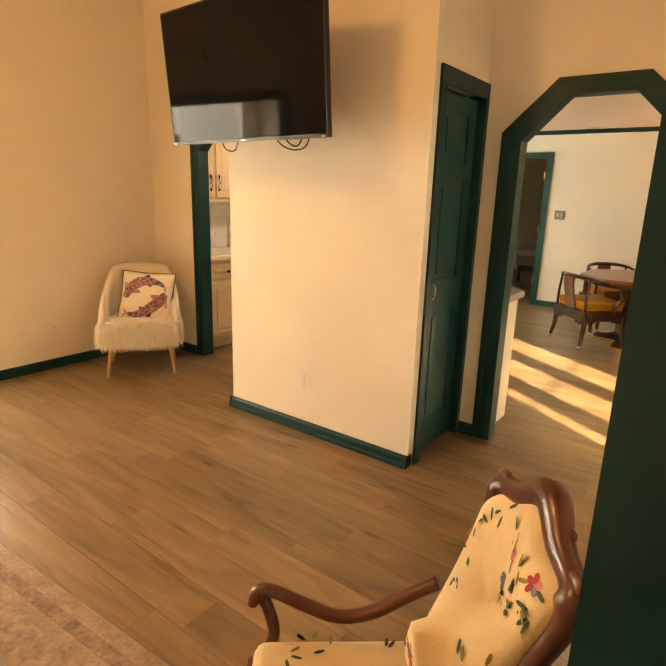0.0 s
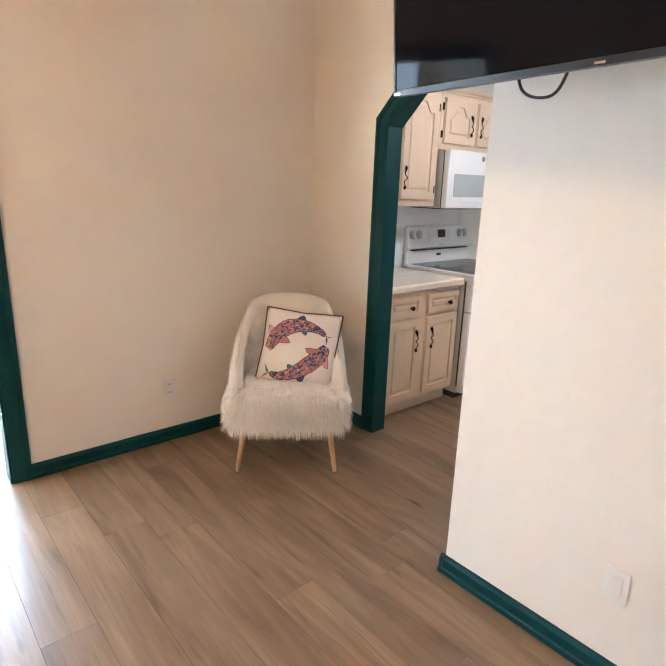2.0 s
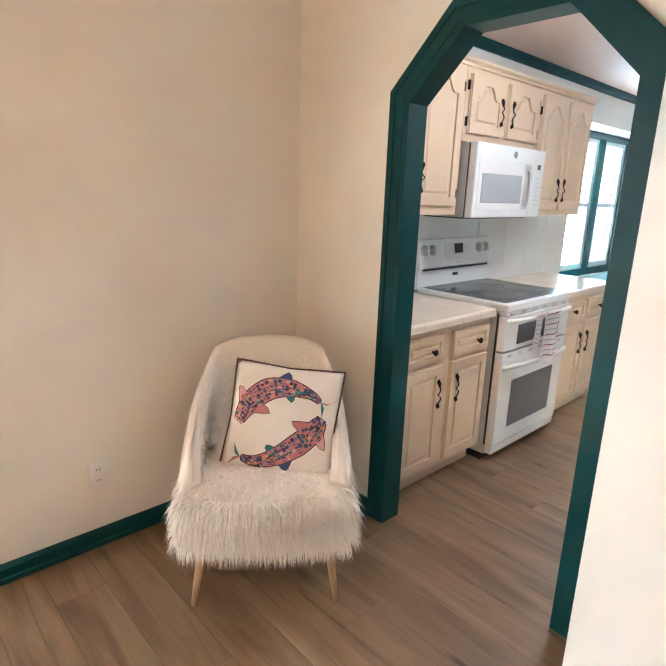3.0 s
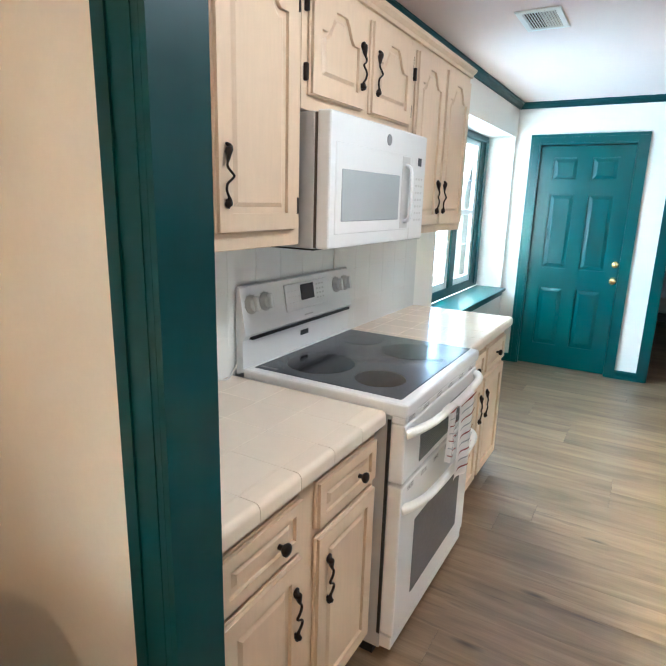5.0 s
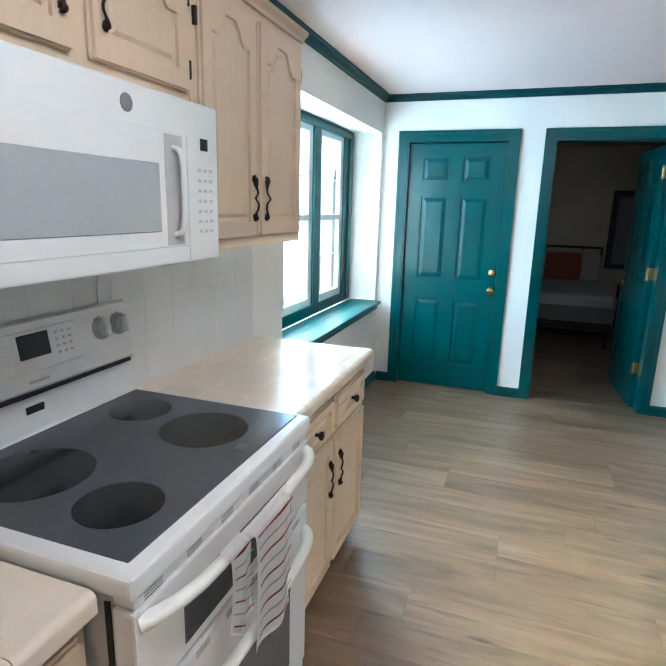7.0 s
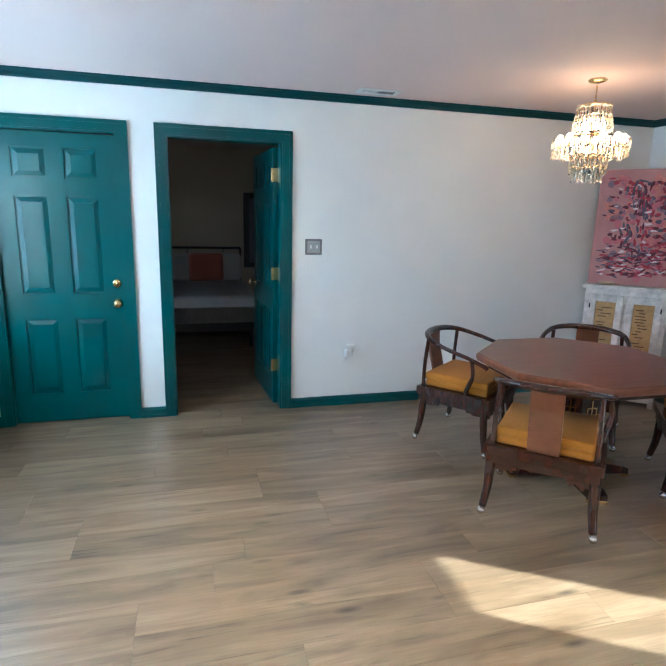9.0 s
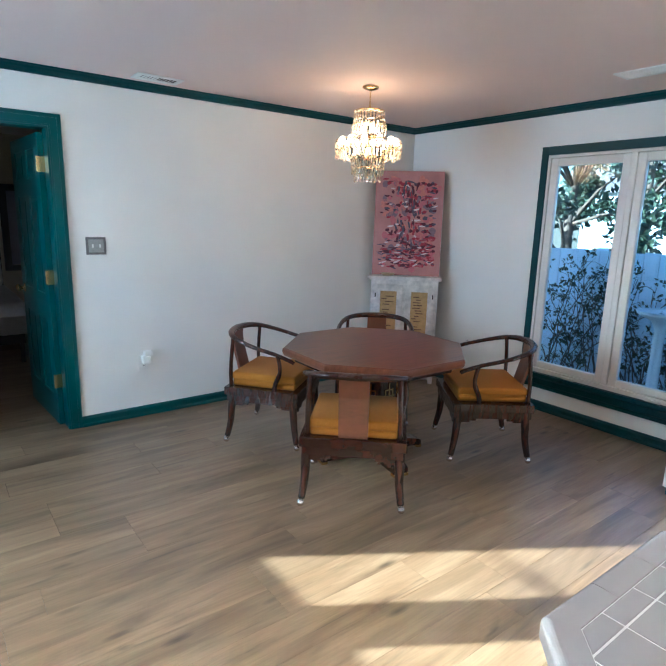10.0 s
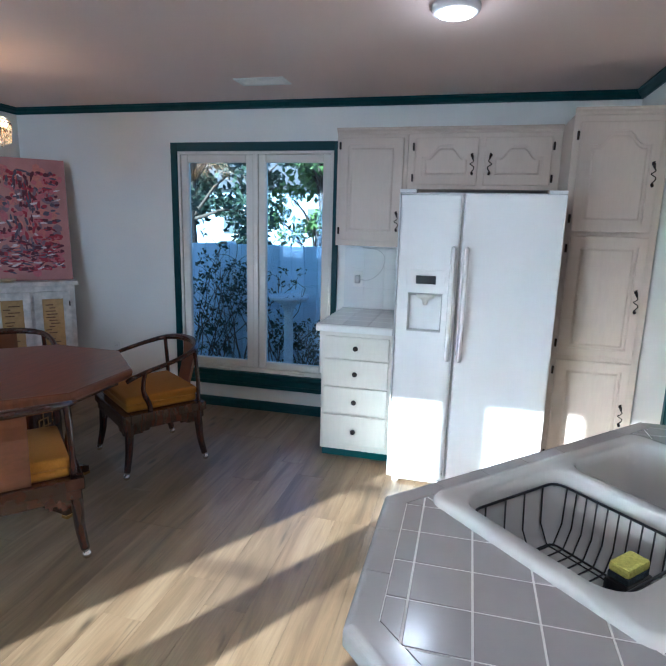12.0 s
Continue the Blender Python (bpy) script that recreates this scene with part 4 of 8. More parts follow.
def refrigerator():
    t = thing("refrigerator", "white side-by-side refrigerator with a water dispenser", "refrigerator", pose(0.65, 5.41, 0, 0, 0, EAST))
    w = 0.862
    boxed("body", (0.004, 0.072, 0.035), (w - 0.004, 0.86, 1.705), ENAMEL, t, 0.004)
    boxed("grille", (0.03, 0.035, 0.02), (w - 0.03, 0.08, 0.075), PLASTIC, t, 0.004)
    for x in (0.035, w - 0.065):
        bm = bmesh.new()
        lathe(bm, [(0.02, 0), (0.022, 0.012), (0.012, 0.018), (0.012, 0.036)], pose(x + 0.015, 0.055, 0), 12)
        part("foot", bm, PLASTIC, t)
    split = 0.345
    for name, x0, x1 in (("freezer_door", 0.0, split - 0.004), ("fridge_door", split + 0.004, w)):
        bm = bmesh.new()
        box(bm, (x0, 0.0, 0.045), (x1, 0.068, 1.715), 0.014, 4)
        if name == "freezer_door":
            bmesh.ops.delete(bm, geom=[f for f in bm.faces if f.normal.y < -0.99], context="FACES")
            y = 0.0
            X, Z = (x0 + 0.014, 0.075, 0.265, x1 - 0.014), (0.059, 0.95, 1.17, 1.701)
            for i in range(3):
                for k in range(3):
                    if (i, k) != (1, 1):
                        bm.faces.new([bm.verts.new(p) for p in ((X[i], y, Z[k]), (X[i + 1], y, Z[k]), (X[i + 1], y, Z[k + 1]), (X[i], y, Z[k + 1]))])
            a = [(X[1], 0, Z[1]), (X[2], 0, Z[1]), (X[2], 0, Z[2]), (X[1], 0, Z[2])]
            b = [(X[1] + 0.008, 0.06, Z[1] + 0.004), (X[2] - 0.008, 0.06, Z[1] + 0.004), (X[2] - 0.008, 0.06, Z[2] - 0.02), (X[1] + 0.008, 0.06, Z[2] - 0.02)]
            va, vb = [bm.verts.new(p) for p in a], [bm.verts.new(p) for p in b]
            bm.faces.new(vb)
            for i in range(4):
                j = (i + 1) % 4
                bm.faces.new((va[i], va[j], vb[j], vb[i]))
            bmesh.ops.remove_doubles(bm, verts=bm.verts, dist=1e-5)
            bmesh.ops.recalc_face_normals(bm, faces=bm.faces)
        d = part(name, bm, ENAMEL, t)
        if name == "freezer_door":
            rim = boxed("dispenser_panel", (0.062, -0.006, 1.172), (0.278, 0.0, 1.30), ENAMEL, d, 0.002, "white dispenser panel", 1)
            boxed("display", (0.115, -0.008, 1.222), (0.225, -0.004, 1.268), BLACK, rim, 0.001, "dark dispenser display", 1)
            boxed("tray", (0.078, 0.002, 0.945), (0.262, 0.056, 0.956), ENAMEL_GREY, d, 0.002)
            bm = bmesh.new()
            lathe(bm, [(0.012, 0), (0.02, 0.03), (0.05, 0.045), (0.052, 0.06)], pose(0.17, 0.03, 1.10), 16)
            part("spout", bm, PLASTIC, d, smooth=True)
        hx = split - 0.035 if name == "freezer_door" else split + 0.035
        bm = bmesh.new()
        tube(bm, spline([(hx, 0.0, 0.80), (hx, -0.035, 0.825), (hx, -0.058, 0.93), (hx, -0.064, 1.11), (hx, -0.058, 1.29), (hx, -0.035, 1.395), (hx, 0.0, 1.42)], 6), 0.0135, 10, flat=1.25)
        part("handle", bm, ENAMEL, d, "white bowed bar handle", True)
        boxed("hinge_cover", (x0 + (0.0 if x0 == 0 else x1 - x0 - 0.09), 0.01, 1.7155), (x0 + (0.09 if x0 == 0 else x1 - x0), 0.10, 1.735), ENAMEL, t, 0.004)
    return t


refrigerator()

# ---- corner island with the sink ----
ISLAND = [(-1.646, 5.17), (-2.06, 4.756), (-2.06, 4.023), (-0.45, 4.023), (-0.45, 4.42), (-1.205, 5.17)]
U, V = Vector((0.7071, -0.7071)), Vector((-0.7071, -0.7071))
C0 = Vector((-1.196, 5.075))
RIM_L, RIM_D = 0.84, 0.555


def split_round_sink(poly, pad=0.012):
    """The outline's pieces outside the sink cut-out."""
    cu, cv = C0.dot(U), C0.dot(V)
    u0, u1, v0, v1 = cu + pad, cu + RIM_L - pad, cv + pad, cv + RIM_D - pad
    out = [clip(poly, U.x, U.y, u0), clip(poly, -U.x, -U.y, -u1)]
    mid = clip(clip(poly, -U.x, -U.y, -u0), U.x, U.y, u1) if len(poly) > 2 else []
    if len(mid) > 2:
        out += [clip(mid, V.x, V.y, v0), clip(mid, -V.x, -V.y, -v1)]
    return [p for p in out if len(p) > 2 and area(p) > 1e-5]


def island():
    t = thing("island_worktop", "white tiled corner worktop with cut-off corners, shade greyed into the tiles", "worktop")
    bm = bmesh.new()
    for piece in split_round_sink(shrink(ISLAND, 0.022)):
        prism(bm, piece, "z", 0.868, 0.9082)
    part("bed", bm, GROUT, t)
    inner = shrink(ISLAND, 0.055)
    rows = [5.115, 5.075] + [5.075 - 0.109 * k for k in range(1, 11)]
    for y1, y0 in zip(rows, rows[1:]):
        x = -1.231
        while x > -2.1:
            cell = [(x - 0.109, y0), (x, y0), (x, y1), (x - 0.109, y1)]
            for p, q in zip(inner, inner[1:] + inner[:1]):
                ex, ey = q[0] - p[0], q[1] - p[1]
                l = math.hypot(ex, ey)
                if l > 1e-6 and len(cell) > 2:
                    cell = clip(cell, ey / l, -ex / l, (ey * p[0] - ex * p[1]) / l)
            if len(cell) > 2 and area(cell) > 2e-4:
                for piece in split_round_sink(cell):
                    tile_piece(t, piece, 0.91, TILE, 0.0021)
            x -= 0.109
        x = -1.231
        while x < -0.5:
            cell = [(x, y0), (x + 0.109, y0), (x + 0.109, y1), (x, y1)]
            for p, q in zip(inner, inner[1:] + inner[:1]):
                ex, ey = q[0] - p[0], q[1] - p[1]
                l = math.hypot(ex, ey)
                if l > 1e-6 and len(cell) > 2:
                    cell = clip(cell, ey / l, -ex / l, (ey * p[0] - ex * p[1]) / l)
            if len(cell) > 2 and area(cell) > 2e-4:
                for piece in split_round_sink(cell):
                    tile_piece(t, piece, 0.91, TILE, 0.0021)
            x += 0.109
    loop = list(zip(ISLAND, ISLAND[1:] + ISLAND[:1]))
    for p, q in loop:
        if abs(p[1] - 4.023) < 1e-6 and abs(q[1] - 4.023) < 1e-6:
            continue
        p, q = Vector(p), Vector(q)
        l = (q - p).length
        way = (q - p) / l
        out = (way.y, -way.x)
        n = max(1, round(l / 0.152))
        for k in range(n):
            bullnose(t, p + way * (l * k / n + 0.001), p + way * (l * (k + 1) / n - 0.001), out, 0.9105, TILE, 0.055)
    body = thing("island_cabinet", "cream painted corner sink cabinet", "cabinet")
    base = shrink(ISLAND, 0.035)
    for p, q in zip(base, base[1:] + base[:1]):
        wx, wy = q[0] - p[0], q[1] - p[1]
        l = math.hypot(wx, wy)
        nx, ny = -wy / l * 0.018, wx / l * 0.018
        bm = bmesh.new()
        prism(bm, [p, q, (q[0] + nx, q[1] + ny), (p[0] + nx, p[1] + ny)], "z", 0.0, 0.867)
        part("side_panel", bm, CABW, body)
    # panelled doors on the long diagonal and on the front
    for p, q in ((base[-2], base[-1]), (base[0], base[1])):
        p, q = Vector(p), Vector(q)
        way = (q - p).normalized()
        m = Matrix.Translation((p.x, p.y, 0)) @ Matrix.Rotation(math.atan2(way.y, way.x) + math.pi, 4, "Z")
        l = (q - p).length
        n = 2
        for k in range(n):
            d = cabinet_door(body, -l * (k + 1) / n + 0.03, 0.12, -l * k / n - 0.03, 0.83, CABW)
            d.matrix_local = m @ pose(0, -0.001, 0)
            squiggle_handle(d, -l * (k + 0.5) / n, 0.6)
    return t


island()


def sink():
    m = Matrix.Translation((C0.x, C0.y, 0)) @ Matrix.Rotation(radians(-45), 4, "Z") @ Matrix.Diagonal((1, -1, 1, 1))
    t = thing("kitchen_sink", "beige-grey porcelain double-bowl sink set in the tiles", "sink")
    bm = bmesh.new()
    z = 0.912

    def rounded(u0, u1, v0, v1, r, n=6):
        out = []
        for cu, cv, a0 in ((u1 - r, v0 + r, -90), (u1 - r, v1 - r, 0), (u0 + r, v1 - r, 90), (u0 + r, v0 + r, 180)):
            for k in range(n + 1):
                a = radians(a0 + 90 * k / n)
                out.append((cu + r * math.cos(a), cv + r * math.sin(a)))
        return out

    def ring(outline, h):
        return [bm.verts.new(m @ Vector((u, v, h))) for u, v in outline]

    def join(a, b):
        n = len(a)
        for i in range(n):
            j = (i + 1) % n
            bm.faces.new((a[i], a[j], b[j], b[i]))

    # raised rolled rim
    outer = rounded(0, RIM_L, 0, RIM_D, 0.045)
    r0 = ring(outer, z - 0.006)
    r1 = ring(rounded(0.001, RIM_L - 0.001, 0.001, RIM_D - 0.001, 0.045), z + 0.006)
    r2 = ring(rounded(0.008, RIM_L - 0.008, 0.008, RIM_D - 0.008, 0.04), z + 0.014)
    r3 = ring(rounded(0.02, RIM_L - 0.02, 0.02, RIM_D - 0.02, 0.035), z + 0.015)
    join(r0, r1), join(r1, r2), join(r2, r3)
    bowls = [(0.045, 0.41, 0.045, 0.455), (0.435, 0.80, 0.045, 0.455)]
    tops = []
    for u0, u1, v0, v1 in bowls:
        rings = []
        for inset, h, r in ((0.0, z + 0.014, 0.07), (0.008, z + 0.006, 0.066), (0.014, z - 0.02, 0.062), (0.024, z - 0.15, 0.055), (0.05, z - 0.178, 0.045), (0.12, z - 0.184, 0.03)):
            rings.append(ring(rounded(u0 + inset, u1 - inset, v0 + inset, v1 - inset, r), h))
        for a, b in zip(rings, rings[1:]):
            join(a, b)
        bm.faces.new(rings[-1])
        tops.append(rings[0])
    edges = []
    for loop in (r3, *tops):
        for i in range(len(loop)):
            edges.append(bm.edges.get((loop[i], loop[(i + 1) % len(loop)])))
    bmesh.ops.triangle_fill(bm, use_beauty=True, edges=edges)
    bmesh.ops.recalc_face_normals(bm, faces=bm.faces)
    for f in bm.faces:
        f.smooth = True
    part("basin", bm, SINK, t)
    for u0, u1, v0, v1 in bowls:
        bm = bmesh.new()
        lathe(bm, [(0.042, 0.7285), (0.042, 0.732), (0.03, 0.7325), (0.028, 0.729)], Matrix.Translation((m @ Vector(((u0 + u1) / 2, (v0 + v1) / 2, 0)))), 24)
        part("drain", bm, CHROME, t, "chrome drain", True)
    # coated wire rack in the first bowl
    rack = thing("dish_rack", "black coated wire dish rack standing in the sink bowl", "dish rack")
    u0, u1, v0, v1 = 0.075, 0.38, 0.075, 0.425
    lo, hi = 0.745, 0.895

    def wire(name, pts, r=0.0026, closed=False):
        bm = bmesh.new()
        tube(bm, [m @ Vector(p) for p in pts], r, 6, closed)
        return part(name, bm, WIRE, rack, smooth=True)

    wire("top_rail", [(u, v, hi) for u, v in rounded(u0, u1, v0, v1, 0.03, 4)], 0.0035, True)
    wire("base_rail", [(u, v, lo) for u, v in rounded(u0 + 0.03, u1 - 0.03, v0 + 0.03, v1 - 0.03, 0.02, 3)], 0.003, True)
    n = 11
    for k in range(n):
        v = v0 + 0.035 + (v1 - v0 - 0.07) * k / (n - 1)
        wire("hoop", [(u0, v, hi), (u0 + 0.005, v, lo + 0.05), (u0 + 0.03, v, lo), (u1 - 0.03, v, lo), (u1 - 0.005, v, lo + 0.05), (u1, v, hi)], 0.0022)
    for k in range(4):
        u = u0 + 0.05 + (u1 - u0 - 0.1) * k / 3
        wire("hoop", [(u, v0, hi), (u, v0 + 0.005, lo + 0.05), (u, v0 + 0.03, lo + 0.001), (u, v1 - 0.03, lo + 0.001), (u, v1 - 0.005, lo + 0.05), (u, v1, hi)], 0.0022)
    uz = (u0 + u1) / 2
    wire("divider", [(uz + 0.02 * (-1) ** k, v0 + 0.02 + (v1 - v0 - 0.04) * k / 22, lo + 0.012 + 0.02 * (k % 2)) for k in range(23)], 0.002)
    wire("divider", [(uz - 0.02 * (-1) ** k, v0 + 0.02 + (v1 - v0 - 0.04) * k / 22, lo + 0.03 - 0.02 * (k % 2)) for k in range(23)], 0.002)
    # sponge in its holder
    foam = material("yellow_sponge", (0.62, 0.58, 0.12), 0.95, grain=0.2, scale=160, bump=0.5)
    pad = material("dark_scouring_pad", (0.03, 0.045, 0.05), 0.95, grain=0.3, scale=200, bump=0.5)
    c = thing("sponge_caddy", "black sponge caddy hooked in the dish rack", "caddy")

    def block(name, a, b, mat, parent, bev, label=""):
        bm = bmesh.new()
        box(bm, a, b, bev, 2)
        bmesh.ops.transform(bm, matrix=m, verts=bm.verts)
        bmesh.ops.reverse_faces(bm, faces=bm.faces)
        return part(name, bm, mat, parent, label)

    block("holder", (0.165, 0.352, lo + 0.004), (0.255, 0.402, lo + 0.125), BLACK, c, 0.006)
    s = thing("sponge", "yellow sponge with a dark scouring side in the caddy", "sponge")
    block("foam", (0.17, 0.355, lo + 0.14), (0.245, 0.398, lo + 0.16), foam, s, 0.006)
    block("scouring_pad", (0.17, 0.355, lo + 0.1255), (0.245, 0.398, lo + 0.1395), pad, s, 0.003, "dark scouring layer")


sink()

# ---- windows ----
def pane(parent, a, b, mat=None):
    ob = boxed("pane", a, b, mat or GLASS, parent, 0)
    ob.visible_shadow = False
    return ob


def kitchen_window():
    t = thing("window_1", "green framed kitchen window with three white sashes in a deep niche", "window", kind="structure")
    x = -4.06
    y0, y1, z0, z1 = NY[0], NY[1], NZ[0], NZ[1]
    bm = bmesh.new()
    for a, b, c, d in ((y0, z0, y0 + 0.012, z1), (y1 - 0.22, z0, y1, z1), (y0 + 0.012, z1 - 0.06, y1 - 0.22, z1), (y0 + 0.012, z0, y1 - 0.22, z0 + 0.075)):
        box(bm, (x - 0.05, a, b), (x, c, d))
    part("window_frame", bm, GREEN, t)
    bm = bmesh.new()
    for a, b, c, d in ((y1 - 0.13, z0 + 0.03, y1 - 0.045, z1 - 0.0605), (y0 + 0.03, z1 - 0.06, y1 - 0.045, z1 - 0.03)):
        box(bm, (x + 0.001, a, b), (x + 0.016, c, d), 0.004, 1)
    part("window_moulding", bm, GREEN, t)
    for s0, s1, stile in ((6.833, 7.20, 0.03), (7.32, 7.86, 0.07), (7.98, 8.52, 0.07)):
        if s1 < 8:
            boxed("mullion", (x - 0.05, s1 + 0.0005, z0 + 0.075), (x + 0.006, s1 + 0.1195, z1 - 0.06), GREEN, t, 0.006)
        bm = bmesh.new()
        g0, g1 = s0 + stile, s1 - 0.07
        for a, b, c, d in ((s0, z0 + 0.075, g0, z1 - 0.06), (g1, z0 + 0.075, s1, z1 - 0.06), (g0, z1 - 0.105, g1, z1 - 0.06), (g0, z0 + 0.075, g1, z0 + 0.135), (g0, 1.42, g1, 1.465)):
            box(bm, (x - 0.045, a, b), (x - 0.012, c, d), 0.003, 1)
        sash = part("sash", bm, SASH_WHITE, t)
        for z in (1.155, 1.72):
            boxed("muntin", (x - 0.034, g0, z - 0.005), (x - 0.022, g1, z + 0.005), SASH_WHITE, sash)
        pane(sash, (x - 0.030, g0, 0.865), (x - 0.027, g1, 2.02))
    bm = bmesh.new()
    box(bm, (x + 0.001, y0 + 0.001, z0 - 0.029), (W + 0.055, y1 - 0.001, z0 - 0.001), 0.009, 3)
    part("window_sill", bm, GREEN, t, "glossy green painted sill board")
    boxed("apron", (W + 0.001, y0, z0 - 0.075), (W + 0.02, y1 + 0.02, z0 - 0.0295), GREEN, t, 0.003)


kitchen_window()


def tall_window():
    t = thing("window_2", "tall two-leaf white casement window with dark green trim", "window", kind="structure")
    x = E_
    a, b, c, d = EW[0], EW[1], EZ[0], EZ[1]
    for p, q, lab in (((b + 0.001, c - 0.13), (b + 0.055, d + 0.065), ""), ((a - 0.045, c - 0.13), (a - 0.001, d + 0.065), ""), ((a - 0.0005, d + 0.001), (b + 0.0005, d + 0.065), "")):
        boxed("casing", (x - 0.02, p[0], p[1]), (x - 0.001, q[0], q[1]), GREEN_DARK, t, 0.004)
    bm = bmesh.new()
    prism(bm, [(-0.001, c - 0.13), (-0.018, c - 0.13), (-0.018, c - 0.10), (-0.026, c - 0.09), (-0.026, c - 0.05), (-0.04, c - 0.03), (-0.04, c - 0.002), (-0.001, c - 0.002)], "y", a, b)
    bmesh.ops.transform(bm, matrix=pose(x, 0, 0), verts=bm.verts)
    part("apron", bm, GREEN_DARK, t)
    x0, x1 = x - 0.012, x + 0.07
    bm = bmesh.new()
    for p, q in (((a, c), (a + 0.022, d)), ((b - 0.022, c), (b, d)), ((a + 0.022, d - 0.022), (b - 0.022, d)), ((a + 0.022, c), (b - 0.022, c + 0.035)), ((6.627, c + 0.035), (6.667, d - 0.022))):
        box(bm, (x0, p[0], p[1]), (x1, q[0], q[1]), 0.003, 1)
    part("window_frame", bm, VINYL, t)
    for y0, y1 in ((a + 0.024, 6.625), (6.669, b - 0.024)):
        z0, z1 = c + 0.037, d - 0.024
        bm = bmesh.new()
        for p, q in (((y0, z0), (y0 + 0.06, z1)), ((y1 - 0.06, z0), (y1, z1)), ((y0 + 0.06, z1 - 0.06), (y1 - 0.06, z1)), ((y0 + 0.06, z0), (y1 - 0.06, z0 + 0.055))):
            box(bm, (x + 0.0, p[0], p[1]), (x + 0.045, q[0], q[1]), 0.005, 1)
        s = part("sash", bm, VINYL, t)
        pane(s, (x + 0.022, y0 + 0.058, z0 + 0.053), (x + 0.026, y1 - 0.058, z1 - 0.058), BLUE_GLASS)
        ym = (y0 + y1) / 2 - 0.05
        cr = boxed("crank", (x - 0.03, ym - 0.055, c + 0.001), (x - 0.0125, ym + 0.055, c + 0.024), VINYL, t, 0.005, "cream window crank")
        boxed("crank_handle", (x - 0.044, ym - 0.04, c + 0.012), (x - 0.0305, ym + 0.045, c + 0.024), VINYL, cr, 0.004)


tall_window()


def sunroom_glazing():
    t = thing("window_3", "white sunroom windows either side of a green glazed door", "window", kind="structure")
    x = -5.76
    for y0, y1 in ((-0.35, 0.75), (1.75, 2.75)):
        bm = bmesh.new()
        for a, b, c, d in ((y0, 0.25, y0 + 0.07, 2.15), (y1 - 0.07, 0.25, y1, 2.15), (y0 + 0.07, 2.08, y1 - 0.07, 2.15), (y0 + 0.07, 0.25, y1 - 0.07, 0.33), (y0 + 0.07, 1.2, y1 - 0.07, 1.25)):
            box(bm, (x - 0.02, a, b), (x + 0.02, c, d))
        part("window_frame", bm, SASH_WHITE, t)
        boxed("window_sill", (x + 0.041, y0 - 0.03, 0.22), (x + 0.12, y1 + 0.03, 0.249), GREEN, t, 0.005)
        pane(t, (x - 0.003, y0 + 0.07, 0.33), (x, y1 - 0.07, 2.08))
    d = thing("door_3", "green sunroom door with slatted glass", "door", kind="structure")
    bm = bmesh.new()
    for a, b, c, e in ((0.86, 0.01, 0.98, 2.14), (1.52, 0.01, 1.64, 2.14), (0.98, 0.01, 1.52, 0.25), (0.98, 2.02, 1.52, 2.14)):
        box(bm, (x - 0.02, a, b), (x + 0.02, c, e))
    part("door_frame", bm, GREEN, d)
    for k in range(9):
        boxed("slat", (x - 0.012, 0.98, 0.42 + k * 0.18), (x + 0.012, 1.52, 0.45 + k * 0.18), GREEN, d)
    pane(d, (x - 0.003, 0.98, 0.25), (x, 1.52, 2.02))


sunroom_glazing()


def panel_door(name, label, w, h, m, mat, sides=(-1, 1)):
    """A six-panel door, hinged edge at x = 0, faces at y = 0 and y = 0.035, with raised fields and mouldings."""
    t = tagged(new(name), label, "door", kind="structure")
    t.matrix_world = m
    th = 0.035
    bm = bmesh.new()
    box(bm, (0, 0.010, 0.008), (w, th - 0.010, h))
    xs = [(0.0, 0.115), (w / 2 - 0.055, w / 2 + 0.055), (w - 0.115, w)]
    zs = [(0.008, 0.22), (0.775, 0.955), (1.625, 1.745), (1.94, h)]
    for side in (0, 1):
        y0, y1 = (0.0, 0.0098) if side == 0 else (th - 0.0098, th)
        for a, b in xs:
            box(bm, (a, y0, 0.008), (b, y1, h))
        for a, b in ((xs[0][1], xs[1][0]), (xs[1][1], xs[2][0])):
            for c, d in zs:
                box(bm, (a, y0, c), (b, y1, d))
    slab_ob = part("slab", bm, mat, t)
    for a, b in ((xs[0][1], xs[1][0]), (xs[1][1], xs[2][0])):
        for (_, c), (d, _) in zip(zs, zs[1:]):
            for side in (0, 1):
                yo = 0.0098 if side == 0 else th - 0.0098
                k = -1 if side == 0 else 1
                bm = bmesh.new()
                g = 0.012
                o = [(a + g, c + g), (b - g, c + g), (b - g, d - g), (a + g, d - g)]
                i = [(a + g + 0.03, c + g + 0.03), (b - g - 0.03, c + g + 0.03), (b - g - 0.03, d - g - 0.03), (a + g + 0.03, d - g - 0.03)]
                vo, vi = [bm.verts.new((x, yo, z)) for x, z in o], [bm.verts.new((x, yo + k * 0.008, z)) for x, z in i]
                bm.faces.new(vi)
                for q in range(4):
                    r = (q + 1) % 4
                    bm.faces.new((vo[q], vo[r], vi[r], vi[q]))
                bmesh.ops.recalc_face_normals(bm, faces=bm.faces)
                bm.faces.ensure_lookup_table()
                if bm.faces[0].normal.y * k < 0:
                    bmesh.ops.reverse_faces(bm, faces=bm.faces)
                part("panel", bm, mat, slab_ob)
    return t


def brass_knob(parent, x, y, z, out=-1, label="polished brass door knob"):
    bm = bmesh.new()
    m = pose(x, y, z, 90 if out < 0 else -90, 0, 0)
    lathe(bm, [(0.033, 0.0), (0.033, 0.006), (0.014, 0.010), (0.012, 0.026), (0.024, 0.034), (0.030, 0.046), (0.028, 0.058), (0.016, 0.064), (0.001, 0.065)], m, 20)
    return part("door_knob", bm, BRASS, parent, label, True)


